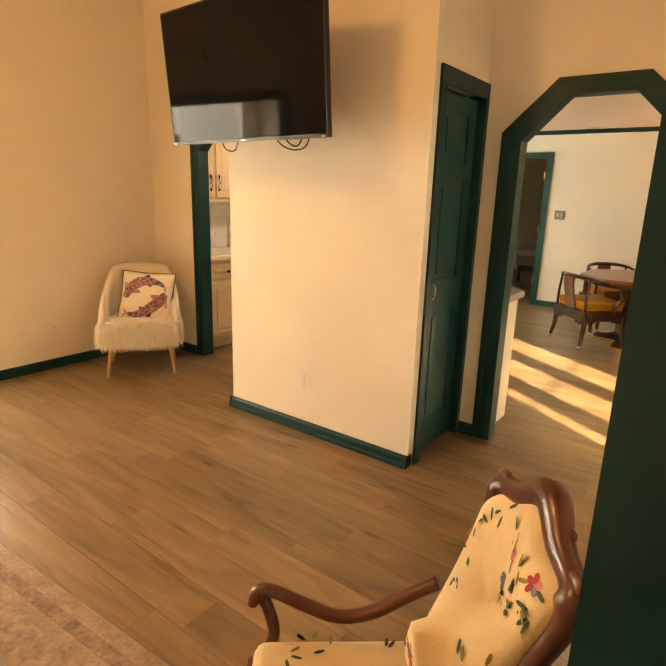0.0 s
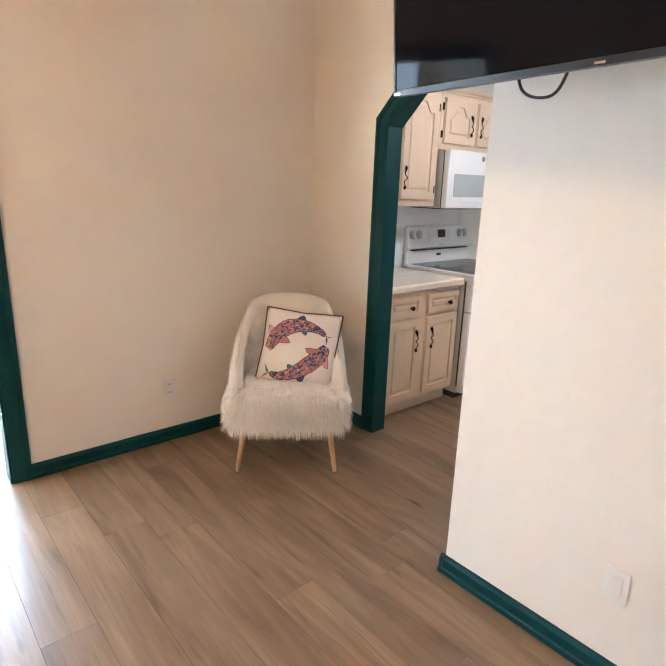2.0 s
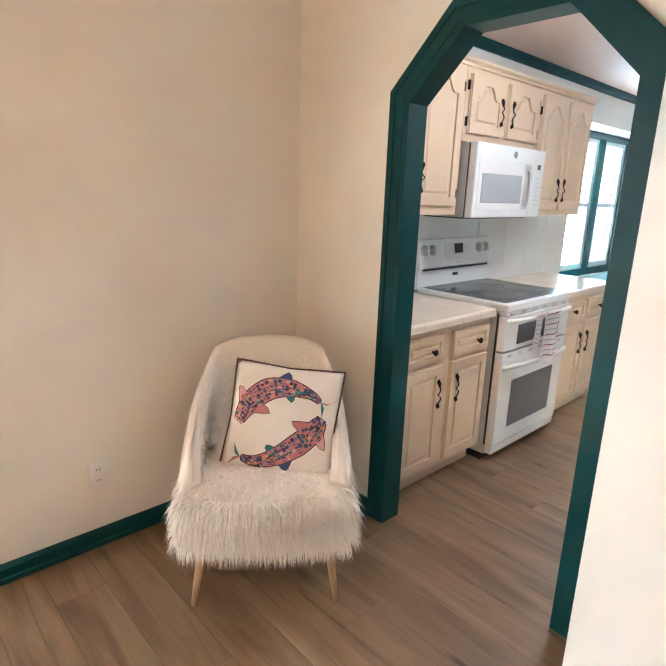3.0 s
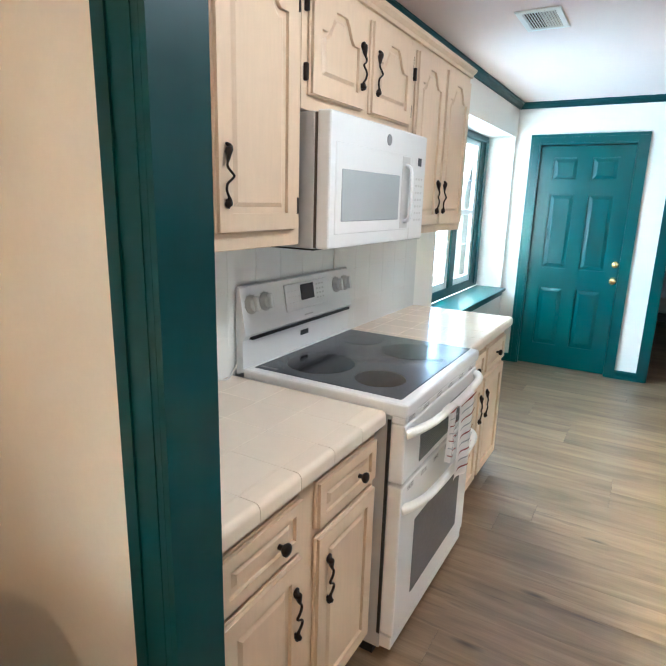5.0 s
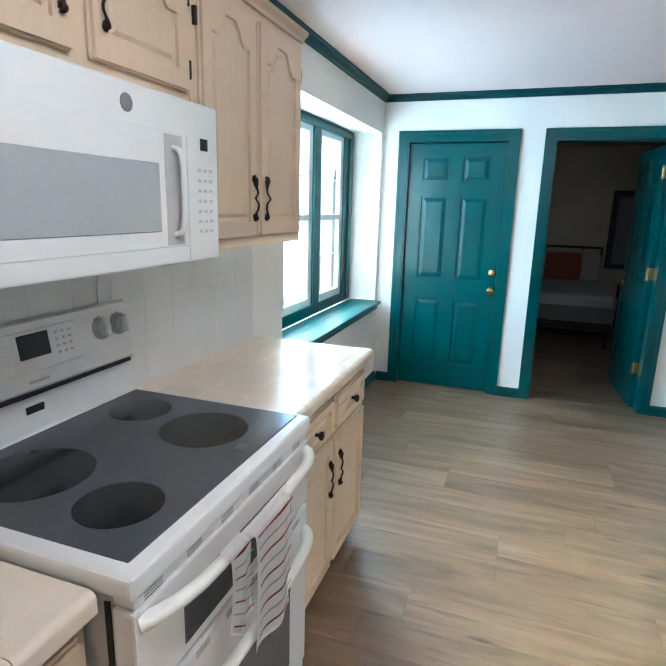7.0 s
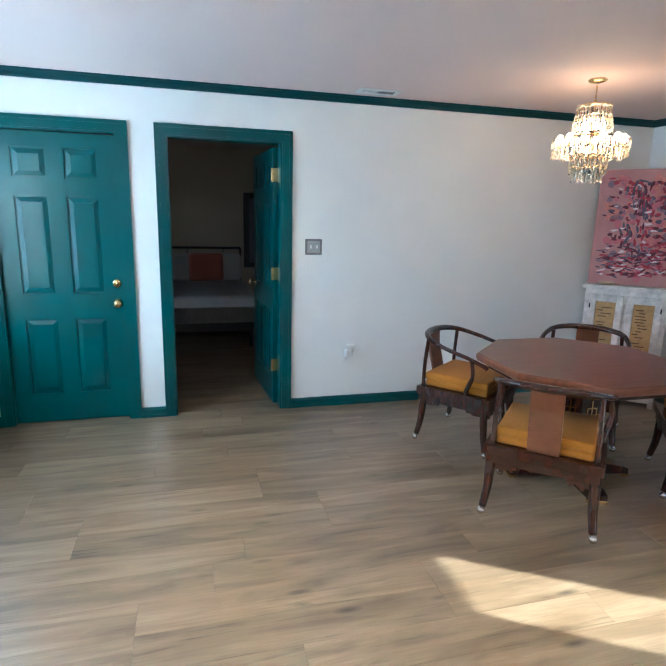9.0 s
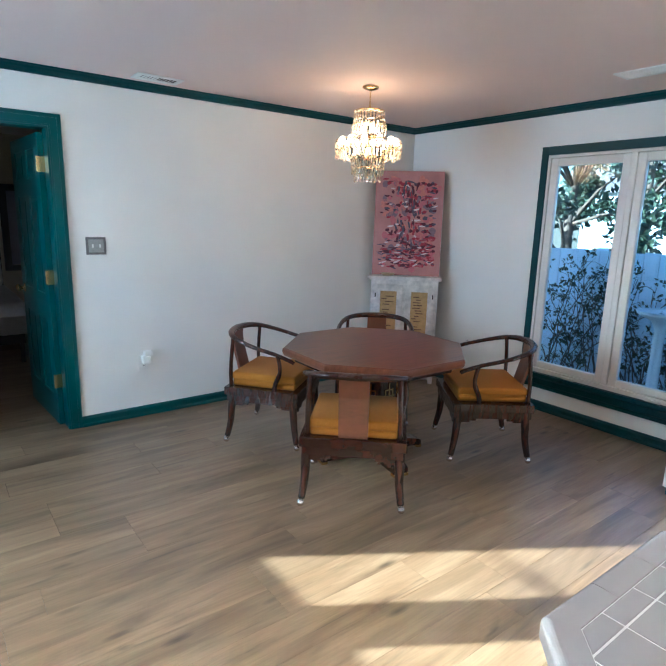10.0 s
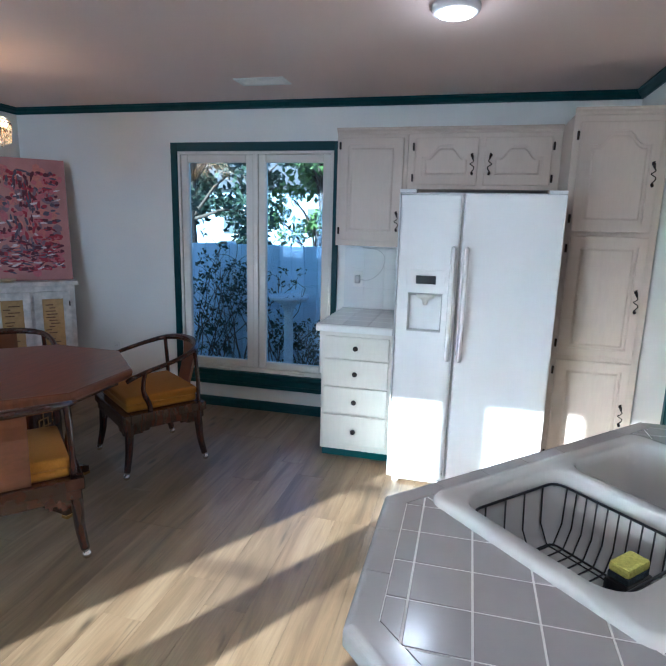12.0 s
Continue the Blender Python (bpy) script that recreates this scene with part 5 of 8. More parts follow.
def deadbolt(parent, x, y, z):
    bm = bmesh.new()
    lathe(bm, [(0.031, 0), (0.031, 0.008), (0.026, 0.014), (0.018, 0.016), (0.001, 0.0165)], pose(x, y, z, 90, 0, 0), 20)
    box(bm, (-0.006, -0.018, 0.014), (0.006, 0.018, 0.026), 0.003, 1, pose(x, y, z, 90, 0, 0))
    return part("deadbolt", bm, BRASS, parent, "polished brass deadbolt", True)


d1 = panel_door("door_1", "closed green six-panel door with brass knobs", DR1[1] - DR1[0] - 0.03, 2.04, pose(DR1[0] + 0.015, N + 0.03, 0), GREEN)
brass_knob(d1, 0.732, 0.0, 0.88)
deadbolt(d1, 0.732, 0.0, 1.025)
for z in (0.25, 1.05, 1.85):
    boxed("hinge", (-0.004, -0.006, z - 0.045), (0.004, 0.004, z + 0.045), GREEN, d1, 0.002)
d2 = panel_door("door_2", "open green six-panel bedroom door with brass hinges", DR2[1] - DR2[0] - 0.03, 2.03, pose(DR2[1] - 0.015, N + 0.115, 0, 0, 0, 94), GREEN)
brass_knob(d2, 0.72, 0.035, 0.93, 1)
brass_knob(d2, 0.72, 0.0, 0.93, -1)
for z in (0.335, 1.08, 1.83):
    boxed("hinge", (-0.004, -0.006, z - 0.05), (-0.0005, 0.05, z + 0.05), BRASS, d2, 0.001, "polished brass hinge", 1)
# closet door in the return beside the television wall
d4 = tagged(new("door_4"), "closed dark green panelled closet door", "door", kind="structure")
d4.matrix_world = pose(BX[1] - 0.045, BY + 0.135, 0, 0, 0, 90)
bm = bmesh.new()
cw = P0 - 0.045 - (BY + 0.135)
box(bm, (0, 0.0, 0.008), (cw, 0.03, 2.045))
for a, b, c, d in ((0, 0.008, 0.095, 2.045), (cw - 0.095, 0.008, cw, 2.045), (0.095, 0.008, cw - 0.095, 0.2), (0.095, 0.88, cw - 0.095, 1.05), (0.095, 1.6, cw - 0.095, 1.7), (0.095, 1.95, cw - 0.095, 2.045)):
    box(bm, (a, -0.010, b), (c, -0.0005, d))
slab_ob = part("slab", bm, GREEN, d4)
for c, d in ((0.2, 0.88), (1.05, 1.6), (1.7, 1.95)):
    boxed("panel", (0.13, -0.006, c + 0.035), (cw - 0.13, -0.0005, d - 0.035), GREEN, slab_ob, 0.0025)
bm = bmesh.new()
box(bm, (0.03, -0.014, 0.93), (0.062, -0.0102, 1.06), 0.002, 1)
tube(bm, spline([(0.046, -0.014, 0.955), (0.046, -0.045, 0.965), (0.046, -0.05, 1.0), (0.046, -0.045, 1.03), (0.046, -0.014, 1.04)], 5), 0.006, 8)
part("door_handle", bm, CHROME, d4, "chrome pull handle")
casing = thing("door_frame_7", "dark green closet door trim", "door frame", kind="structure")
for a, b in (((BX[1] + 0.001, P0 - 0.045, 0), (BX[1] + 0.018, P0 - 0.001, 2.135)), ((BX[1] + 0.001, BY + 0.06, 2.05), (BX[1] + 0.018, P0 - 0.046, 2.135)), ((BX[1] + 0.001, BY + 0.06, 0), (BX[1] + 0.016, BY + 0.13, 2.049))):
    boxed("casing", a, b, GREEN_DARK, casing, 0.003)
boxed("lining", (BX[1] - 0.088, P0 - 0.044, 0), (BX[1], P0 - 0.001, 2.07), GREEN_DARK, casing)
cb = boxed("trim_corner", (BX[1] - 0.004, BY - 0.004, 0.096), (BX[1] + 0.006, BY + 0.055, HL), KWALL, None, 0.003)
setting(tagged(cb, "cream painted corner bead", "corner trim"))

# ---- dining set ----
def dining_chair(m, label):
    t = thing("dining_chair", label, "chair", m, "chairs round the table")
    # faces +y; origin on the floor under the seat's middle
    for sx in (-1, 1):
        for sy in (-1, 1):
            bm = bmesh.new()
            line = spline([(sx * 0.245, sy * 0.215, 0.345), (sx * 0.252, sy * 0.222, 0.25), (sx * 0.255, sy * 0.23, 0.15), (sx * 0.268, sy * 0.25, 0.045)], 5)
            tube(bm, line, [0.030 - 0.011 * i / (len(line) - 1) for i in range(len(line))], 8, up=(0, 1, 0))
            leg = part("leg", bm, ROSEWOOD, t, smooth=True)
            bm = bmesh.new()
            x, y = sx * 0.268, sy * 0.25
            lathe(bm, [(0.012, 0.052), (0.014, 0.046), (0.013, 0.036)], pose(x, y, 0), 10)
            bmesh.ops.create_uvsphere(bm, u_segments=12, v_segments=8, radius=0.021, matrix=pose(x + sx * 0.004, y + sy * 0.006, 0.021))
            part("caster", bm, CHROME, leg, "chrome ball caster", True)
    bm = bmesh.new()
    for a, b in (((-0.285, 0.215, 0.345), (0.285, 0.262, 0.40)), ((-0.285, -0.262, 0.345), (0.285, -0.215, 0.40)), ((-0.285, -0.215, 0.345), (-0.235, 0.215, 0.40)), ((0.235, -0.215, 0.345), (0.285, 0.215, 0.40))):
        box(bm, a, b, 0.004, 1)
    for a, b in (((-0.27, 0.21, 0.298), (0.27, 0.25, 0.3445)), ((-0.27, -0.25, 0.298), (0.27, -0.21, 0.3445)), ((-0.27, -0.21, 0.298), (-0.232, 0.21, 0.3445)), ((0.232, -0.21, 0.298), (0.27, 0.21, 0.3445))):
        box(bm, a, b, 0.003, 1)
    box(bm, (-0.235, -0.215, 0.385), (0.235, 0.215, 0.398))
    part("seat_frame", bm, ROSEWOOD, t)
    # fretwork brackets under the rail
    for sx in (-1, 1):
        for y in (-0.235, 0.235):
            bm = bmesh.new()
            for a, b, c, d in ((0.225, 0.268, 0.17, 0.2975), (0.17, 0.28, 0.12, 0.2975), (0.205, 0.252, 0.185, 0.2675), (0.15, 0.265, 0.135, 0.2795)):
                box(bm, (min(sx * a, sx * c), y - 0.007, b), (max(sx * a, sx * c), y + 0.007, d))
            part("fret_bracket", bm, ROSEWOOD, t)
        bm = bmesh.new()
        for k in (-1, 1):
            for a, b, c, d in ((0.2, 0.27, 0.14, 0.2975), (0.14, 0.28, 0.10, 0.2975)):
                box(bm, (sx * 0.25 - 0.007, min(k * a, k * c), b), (sx * 0.25 + 0.007, max(k * a, k * c), d))
        part("fret_bracket", bm, ROSEWOOD, t)
    # cushion: two rounded layers with a welt between
    bm = bmesh.new()
    for a, b, z0, z1 in ((0.232, 0.222, 0.400, 0.445), (0.236, 0.226, 0.444, 0.495)):
        box(bm, (-a, -b, z0), (a, b, z1), 0.018, 3)
    for f in bm.faces:
        f.smooth = True
    for v in bm.verts:
        if v.co.z > 0.48:
            v.co.z += 0.012 * max(0.0, 1 - (v.co.x / 0.24) ** 2) * max(0.0, 1 - (v.co.y / 0.23) ** 2)
    cushion = part("cushion", bm, GOLD, t, "gold velvet seat cushion")
    bm = bmesh.new()
    tube(bm, [(-0.225, -0.215, 0.4445), (0.225, -0.215, 0.4445), (0.234, -0.205, 0.4445), (0.234, 0.205, 0.4445), (0.225, 0.222, 0.4445), (-0.225, 0.222, 0.4445), (-0.234, 0.205, 0.4445), (-0.234, -0.205, 0.4445)], 0.005, 6, True)
    part("welt", bm, GOLD, cushion)
    # horseshoe rail
    half = [(0.262, 0.225, 0.600), (0.268, 0.195, 0.618), (0.282, 0.10, 0.655), (0.288, 0.0, 0.68), (0.278, -0.10, 0.705), (0.235, -0.205, 0.733), (0.14, -0.268, 0.748), (0.0, -0.29, 0.752)]
    line = spline([(-x, y, z) for x, y, z in half] + [(x, y, z) for x, y, z in reversed(half[:-1])], 5)
    bm = bmesh.new()
    n = len(line)
    tube(bm, line, [0.0165 + 0.009 * math.exp(-((i / (n - 1) - 0.5) / 0.16) ** 2) for i in range(n)], 8, flat=0.8)
    part("arm_rail", bm, ROSEWOOD, t, smooth=True)
    # curved splat
    bm = bmesh.new()
    rows = [(-0.228, 0.398), (-0.238, 0.46), (-0.262, 0.55), (-0.285, 0.64), (-0.29, 0.70), (-0.288, 0.745)]
    for w, dy in ((0.078, 0.0),):
        fr = [[bm.verts.new((s * w, y + d, z)) for s in (-1, 1)] for y, z in rows for d in (0.009,)]
        bk = [[bm.verts.new((s * w, y + d, z)) for s in (-1, 1)] for y, z in rows for d in (-0.009,)]
        for i in range(len(rows) - 1):
            bm.faces.new((fr[i][0], fr[i][1], fr[i + 1][1], fr[i + 1][0]))
            bm.faces.new((bk[i][1], bk[i][0], bk[i + 1][0], bk[i + 1][1]))
            for s in (0, 1):
                bm.faces.new((fr[i][s], bk[i][s], bk[i + 1][s], fr[i + 1][s]))
        bm.faces.new((fr[0][0], fr[0][1], bk[0][1], bk[0][0]))
        bm.faces.new((fr[-1][0], fr[-1][1], bk[-1][1], bk[-1][0]))
    bmesh.ops.recalc_face_normals(bm, faces=bm.faces)
    part("splat", bm, TABLE_WOOD, t)
    for sx in (-1, 1):
        bm = bmesh.new()
        tube(bm, spline([(sx * 0.245, -0.228, 0.398), (sx * 0.243, -0.228, 0.55), (sx * 0.236, -0.214, 0.728)], 5), 0.0135, 8)
        part("back_post", bm, ROSEWOOD, t, smooth=True)
        bm = bmesh.new()
        tube(bm, spline([(sx * 0.262, 0.09, 0.395), (sx * 0.268, 0.10, 0.45), (sx * 0.285, 0.135, 0.53), (sx * 0.28, 0.13, 0.60), (sx * 0.279, 0.115, 0.65)], 5), [0.016] * 10 + [0.013] * 11, 8)
        part("arm_post", bm, ROSEWOOD, t, smooth=True)
    return t


def facing(x, y, dx, dy):
    return pose(x, y, 0, 0, 0, math.degrees(math.atan2(dy, dx)) - 90)


CHAIR = "rosewood horseshoe-back chair with gold velvet cushion on casters"
chair = dining_chair(facing(-0.52, 6.995, 0.68, 0.735), CHAIR)
for x, y, dx, dy in ((-0.47, 7.96, 0.62, -0.78), (0.585, 6.97, -0.8, 0.6), (0.39, 7.88, -0.7, -0.72)):
    copy_thing(chair, facing(x, y, dx, dy))


def dining_table():
    t = thing("dining_table", "octagonal polished walnut table on a pedestal", "table", pose(-0.125, 7.30, 0))
    R, off = 0.60, 21

    def octagon(bm, r, z):
        return [bm.verts.new((r * math.cos(radians(off + 45 * k)), r * math.sin(radians(off + 45 * k)), z)) for k in range(8)]

    def stack(profile):
        bm = bmesh.new()
        rings = [octagon(bm, r, z) for r, z in profile]
        for a, b in zip(rings, rings[1:]):
            for k in range(8):
                bm.faces.new((a[k], a[(k + 1) % 8], b[(k + 1) % 8], b[k]))
        bm.faces.new(list(reversed(rings[0])))
        bm.faces.new(rings[-1])
        return bm

    part("tabletop", stack([(R - 0.03, 0.685), (R - 0.012, 0.692), (R - 0.004, 0.705), (R, 0.722), (R - 0.003, 0.736), (R - 0.012, 0.742)]), TABLE_WOOD, t)
    part("apron", stack([(0.50, 0.645), (0.52, 0.65), (0.525, 0.6845)]), ROSEWOOD, t)
    part("pedestal", stack([(0.175, 0.09), (0.18, 0.11), (0.165, 0.13), (0.165, 0.6), (0.20, 0.62), (0.22, 0.6445)]), ROSEWOOD, t)
    for k in range(8):
        a = radians(off + 45 * k + 22.5)
        m = Matrix.Rotation(a, 4, "Z") @ Matrix.Translation((0.155, 0, 0))
        bm = bmesh.new()
        for y0, z0, y1, z1 in ((-0.03, 0.32, 0.03, 0.328), (-0.03, 0.40, 0.03, 0.408), (-0.03, 0.48, 0.03, 0.488), (-0.034, 0.32, -0.026, 0.488), (0.026, 0.32, 0.034, 0.488), (-0.004, 0.28, 0.004, 0.53), (-0.05, 0.36, 0.05, 0.367), (-0.05, 0.44, 0.05, 0.447)):
            box(bm, (-0.003, y0, z0), (0.004, y1, z1), 0, 1, m)
        part("fretwork", bm, BRASS, t, "brass fretwork inlay")
    for k in range(4):
        m = pose(0, 0, 0, 0, 0, -11 + 90 * k)
        bm = bmesh.new()
        prism(bm, [(0.1, 0.02), (0.375, 0.02), (0.375, 0.05), (0.34, 0.065), (0.22, 0.088), (0.1, 0.0895)], "y", -0.05, 0.05)
        bmesh.ops.transform(bm, matrix=m, verts=bm.verts)
        foot = part("foot", bm, ROSEWOOD, t)
        bm = bmesh.new()
        box(bm, (0.34, -0.053, 0.0), (0.38, 0.053, 0.0195), 0.002, 1, m)
        part("foot_tip", bm, BRASS, foot, "brass foot tip")


dining_table()


def chandelier():
    t = thing("chandelier", "tiered crystal chandelier with gilt frame, lit", "chandelier", pose(0.15, 7.765, 0))
    crystal = glass_material("cut_crystal", (1.0, 0.95, 0.85), 0.02, 1.55)
    bulb = emitter("warm_bulb", (1.0, 0.64, 0.30), 1.15)
    bm = bmesh.new()
    lathe(bm, [(0.055, H - 0.0005), (0.057, H - 0.008), (0.042, H - 0.018), (0.010, H - 0.026)], None, 24)
    part("canopy", bm, BRASS, t, "brass ceiling canopy", True)
    bm = bmesh.new()
    for k in range(9):
        m = pose(0, 0, H - 0.032 - k * 0.0115, 0, 0, 90 * (k % 2))
        tube(bm, [m @ Vector((0.006 * math.cos(a), 0, 0.0095 * math.sin(a))) for a in (math.pi * 2 * j / 8 for j in range(8))], 0.0016, 5, True)
    part("chain", bm, BRASS, t, "brass chain", True)
    bm = bmesh.new()
    tube(bm, [(0, 0, 2.29), (0, 0, 1.82)], 0.008, 8)
    for r, z in ((0.100, 2.255), (0.115, 2.165), (0.075, 2.09), (0.225, 2.055), (0.18, 2.02), (0.112, 1.955), (0.09, 1.88)):
        tube(bm, [(r * math.cos(a), r * math.sin(a), z) for a in (math.pi * 2 * j / 28 for j in range(28))], 0.0035, 5, True)
        for k in range(4):
            a = math.pi / 2 * k + r
            tube(bm, [(0, 0, z), (r * math.cos(a), r * math.sin(a), z)], 0.0025, 5)
    part("frame", bm, BRASS, t, "gilt ring frame")
    rnd = random.Random(9)

    def drops(name, rows):
        bm = bmesh.new()
        for r, z, n, length, wide in rows:
            for k in range(n):
                a = 2 * math.pi * (k + rnd.uniform(-0.12, 0.12)) / n
                c, s = math.cos(a), math.sin(a)
                top = Vector((r * c, r * s, z + rnd.uniform(-0.004, 0.004)))
                side, out = Vector((-s, c, 0)) * wide, Vector((c, s, 0)) * wide * 0.55
                l = length * rnd.uniform(0.9, 1.1)
                v = [bm.verts.new(p) for p in (top, top + side - Vector((0, 0, l * 0.18)), top + out - Vector((0, 0, l * 0.18)), top - side - Vector((0, 0, l * 0.18)), top - out - Vector((0, 0, l * 0.18)),
                                               top + side * 0.9 - Vector((0, 0, l * 0.85)), top + out * 0.9 - Vector((0, 0, l * 0.85)), top - side * 0.9 - Vector((0, 0, l * 0.85)), top - out * 0.9 - Vector((0, 0, l * 0.85)), top - Vector((0, 0, l)))]
                for i in range(4):
                    j = (i + 1) % 4
                    bm.faces.new((v[0], v[1 + i], v[1 + j]))
                    bm.faces.new((v[1 + i], v[5 + i], v[5 + j], v[1 + j]))
                    bm.faces.new((v[5 + i], v[9], v[5 + j]))
        bmesh.ops.recalc_face_normals(bm, faces=bm.faces)
        part(name, bm, crystal, t, "clear cut crystal drops")["kind"] = "stuff"

    drops("upper_tier", [(0.100, 2.253, 28, 0.07, 0.012), (0.107, 2.2, 28, 0.07, 0.012), (0.115, 2.16, 30, 0.075, 0.012)])
    drops("middle_tier", [(0.225, 2.05, 44, 0.06, 0.015), (0.221, 2.005, 40, 0.07, 0.014), (0.18, 2.015, 34, 0.075, 0.014), (0.135, 2.0, 26, 0.07, 0.014)])
    drops("lower_tier", [(0.112, 1.953, 26, 0.085, 0.012), (0.109, 1.9, 24, 0.07, 0.012), (0.09, 1.876, 22, 0.09, 0.012)])
    for k in range(12):
        a = math.pi / 6 * k + 0.2
        bm = bmesh.new()
        x, y = 0.19 * math.cos(a), 0.19 * math.sin(a)
        lathe(bm, [(0.006, 2.026), (0.016, 2.033), (0.023, 2.046), (0.024, 2.056), (0.019, 2.070), (0.009, 2.078), (0.001, 2.080)], pose(x, y, 0), 12)
        part("bulb", bm, bulb, t, "glowing warm bulb", True)
        bm = bmesh.new()
        lathe(bm, [(0.009, 1.995), (0.009, 2.0255)], pose(x, y, 0), 8)
        part("socket", bm, BRASS, t)


chandelier()
lamp("chandelier_glow", "POINT", pose(0.15, 7.765, 2.10), 1.6, (1.0, 0.60, 0.30), radius=0.16)


def corner_cabinet():
    m = pose(1.17, 8.37, 0, 0, 0, -45)
    t = thing("corner_cabinet", "distressed white corner cabinet with two patterned doors", "cabinet", m)
    old = material("distressed_white_paint", (0.66, 0.61, 0.56), 0.7, grain=0.14, scale=18, bump=0.15, stain=0.16, stain_scale=9)
    tan = material("carved_tan_wood", (0.47, 0.29, 0.11), 0.6, grain=0.15, scale=30, bump=0.1, stain=0.1)
    dark = material("carved_brown_wood", (0.13, 0.06, 0.025), 0.65, grain=0.2, scale=30)
    w, d = 0.62, 0.26
    boxed("body", (-w / 2, 0, 0.04), (w / 2, d, 0.985), old, t, 0.003)
    boxed("top", (-w / 2 - 0.03, -0.03, 0.986), (w / 2 + 0.03, d + 0.01, 1.02), old, t, 0.008)
    for x in (-w / 2, w / 2 - 0.04):
        boxed("foot", (x, 0.005, 0), (x + 0.04, 0.05, 0.0395), old, t)
    for x0, x1 in ((-0.275, -0.012), (0.012, 0.275)):
        bm = bmesh.new()
        for a, b, c, e in ((x0, 0.1, x0 + 0.055, 0.94), (x1 - 0.055, 0.1, x1, 0.94), (x0 + 0.055, 0.88, x1 - 0.055, 0.94), (x0 + 0.055, 0.1, x1 - 0.055, 0.17)):
            box(bm, (a, -0.02, b), (c, -0.0005, e), 0.003, 1)
        door = part("door", bm, old, t)
        panel = boxed("panel", (x0 + 0.056, -0.010, 0.171), (x1 - 0.056, -0.0005, 0.879), tan, door, 0, "tan carved panel")
        rnd = random.Random(int(x0 * 1000) + 400)
        for k in range(26):
            bm = bmesh.new()
            z = 0.19 + k * 0.0255
            a = x0 + 0.066 + rnd.random() * 0.05
            box(bm, (a, -0.0135, z), (a + 0.04 + rnd.random() * 0.045, -0.0101, z + 0.008), 0.001, 1)
            part("carving", bm, dark if rnd.random() < 0.6 else tan, panel)
        boxed("hinge", (x0 + 0.004 if x0 < 0 else x1 - 0.014, -0.026, 0.82), (x0 + 0.014 if x0 < 0 else x1 - 0.004, -0.0205, 0.86), BRONZE, door)
    p = thing("painting", "pink canvas painting with red and dark strokes", "painting", m)
    canvas = material("pink_canvas", (0.47, 0.235, 0.22), 0.8, grain=0.06, scale=120, bump=0.15, stain=0.12, stain_scale=5)
    k = pose(0, 0.10, 1.021, -7, 0, 0)
    bm = bmesh.new()
    box(bm, (-0.315, -0.015, 0.0), (0.315, 0.015, 0.965), 0.003, 1, k)
    board_ob = part("canvas", bm, canvas, p)
    colours = [("crimson_paint", (0.33, 0.03, 0.055)), ("maroon_paint", (0.10, 0.02, 0.04)), ("slate_paint", (0.09, 0.08, 0.12)), ("rose_paint", (0.50, 0.15, 0.18)), ("white_paint", (0.70, 0.62, 0.62)), ("salmon_paint", (0.58, 0.22, 0.18)), ("mauve_paint", (0.22, 0.15, 0.19))]
    rnd = random.Random(21)
    meshes = [bmesh.new() for _ in colours]

    def dab(q, x, z, a, b, ang, layer):
        n = 8
        verts = []
        for j in range(n):
            f = 2 * math.pi * j / n
            r = rnd.uniform(0.75, 1.2)
            px, pz = a * r * math.cos(f), b * r * math.sin(f)
            verts.append(meshes[q].verts.new(k @ Vector((x + px * math.cos(ang) - pz * math.sin(ang), -0.0155 - 0.0004 * layer, z + px * math.sin(ang) + pz * math.cos(ang)))))
        meshes[q].faces.new(verts)

    # washes, rows of round blots, level strokes low down and upright drips in the middle
    for i in range(90):
        dab(rnd.choice((3, 5, 6)), rnd.uniform(-0.24, 0.24), rnd.uniform(0.08, 0.88), rnd.uniform(0.03, 0.06), rnd.uniform(0.02, 0.035), rnd.uniform(0, 3.1), 1)
    for i in range(150):
        x = rnd.gauss(0.13, 0.09) if rnd.random() < 0.65 else rnd.uniform(-0.25, 0.25)
        dab(rnd.choices((0, 1, 2, 3), (5, 5, 2, 3))[0], max(-0.25, min(0.25, x)), 0.10 + 0.062 * rnd.randint(0, 12) + rnd.uniform(-0.012, 0.012), rnd.uniform(0.013, 0.026), rnd.uniform(0.011, 0.019), rnd.uniform(-0.5, 0.5), 2 + i % 3)
    for i in range(210):
        dab(rnd.choices((0, 1, 2, 4, 6), (4, 5, 4, 2, 3))[0], rnd.uniform(-0.25, 0.25), rnd.uniform(0.07, 0.34) if i % 3 else rnd.uniform(0.07, 0.9), rnd.uniform(0.016, 0.042), rnd.uniform(0.005, 0.010), rnd.gauss(0.0, 0.3), 2 + i % 4)
    for i in range(110):
        dab(rnd.choices((1, 2, 0, 6), (4, 4, 3, 3))[0], rnd.gauss(0.0, 0.07), rnd.uniform(0.25, 0.85), rnd.uniform(0.006, 0.013), rnd.uniform(0.015, 0.04), rnd.gauss(0.0, 0.2), 3 + i % 3)
    for (nm, col), bm in zip(colours, meshes):
        bmesh.ops.recalc_face_normals(bm, faces=bm.faces)
        part("paint_layer", bm, material(nm, col, 0.6, grain=0.15, scale=60, bump=0.1), board_ob)["kind"] = "stuff"
    dish = thing("small_dish", "small gilt dish on the cabinet top", "dish", m @ pose(-0.16, 0.02, 1.021))
    bm = bmesh.new()
    lathe(bm, [(0.03, 0), (0.06, 0.012), (0.066, 0.024), (0.062, 0.024), (0.03, 0.006)], None, 20)
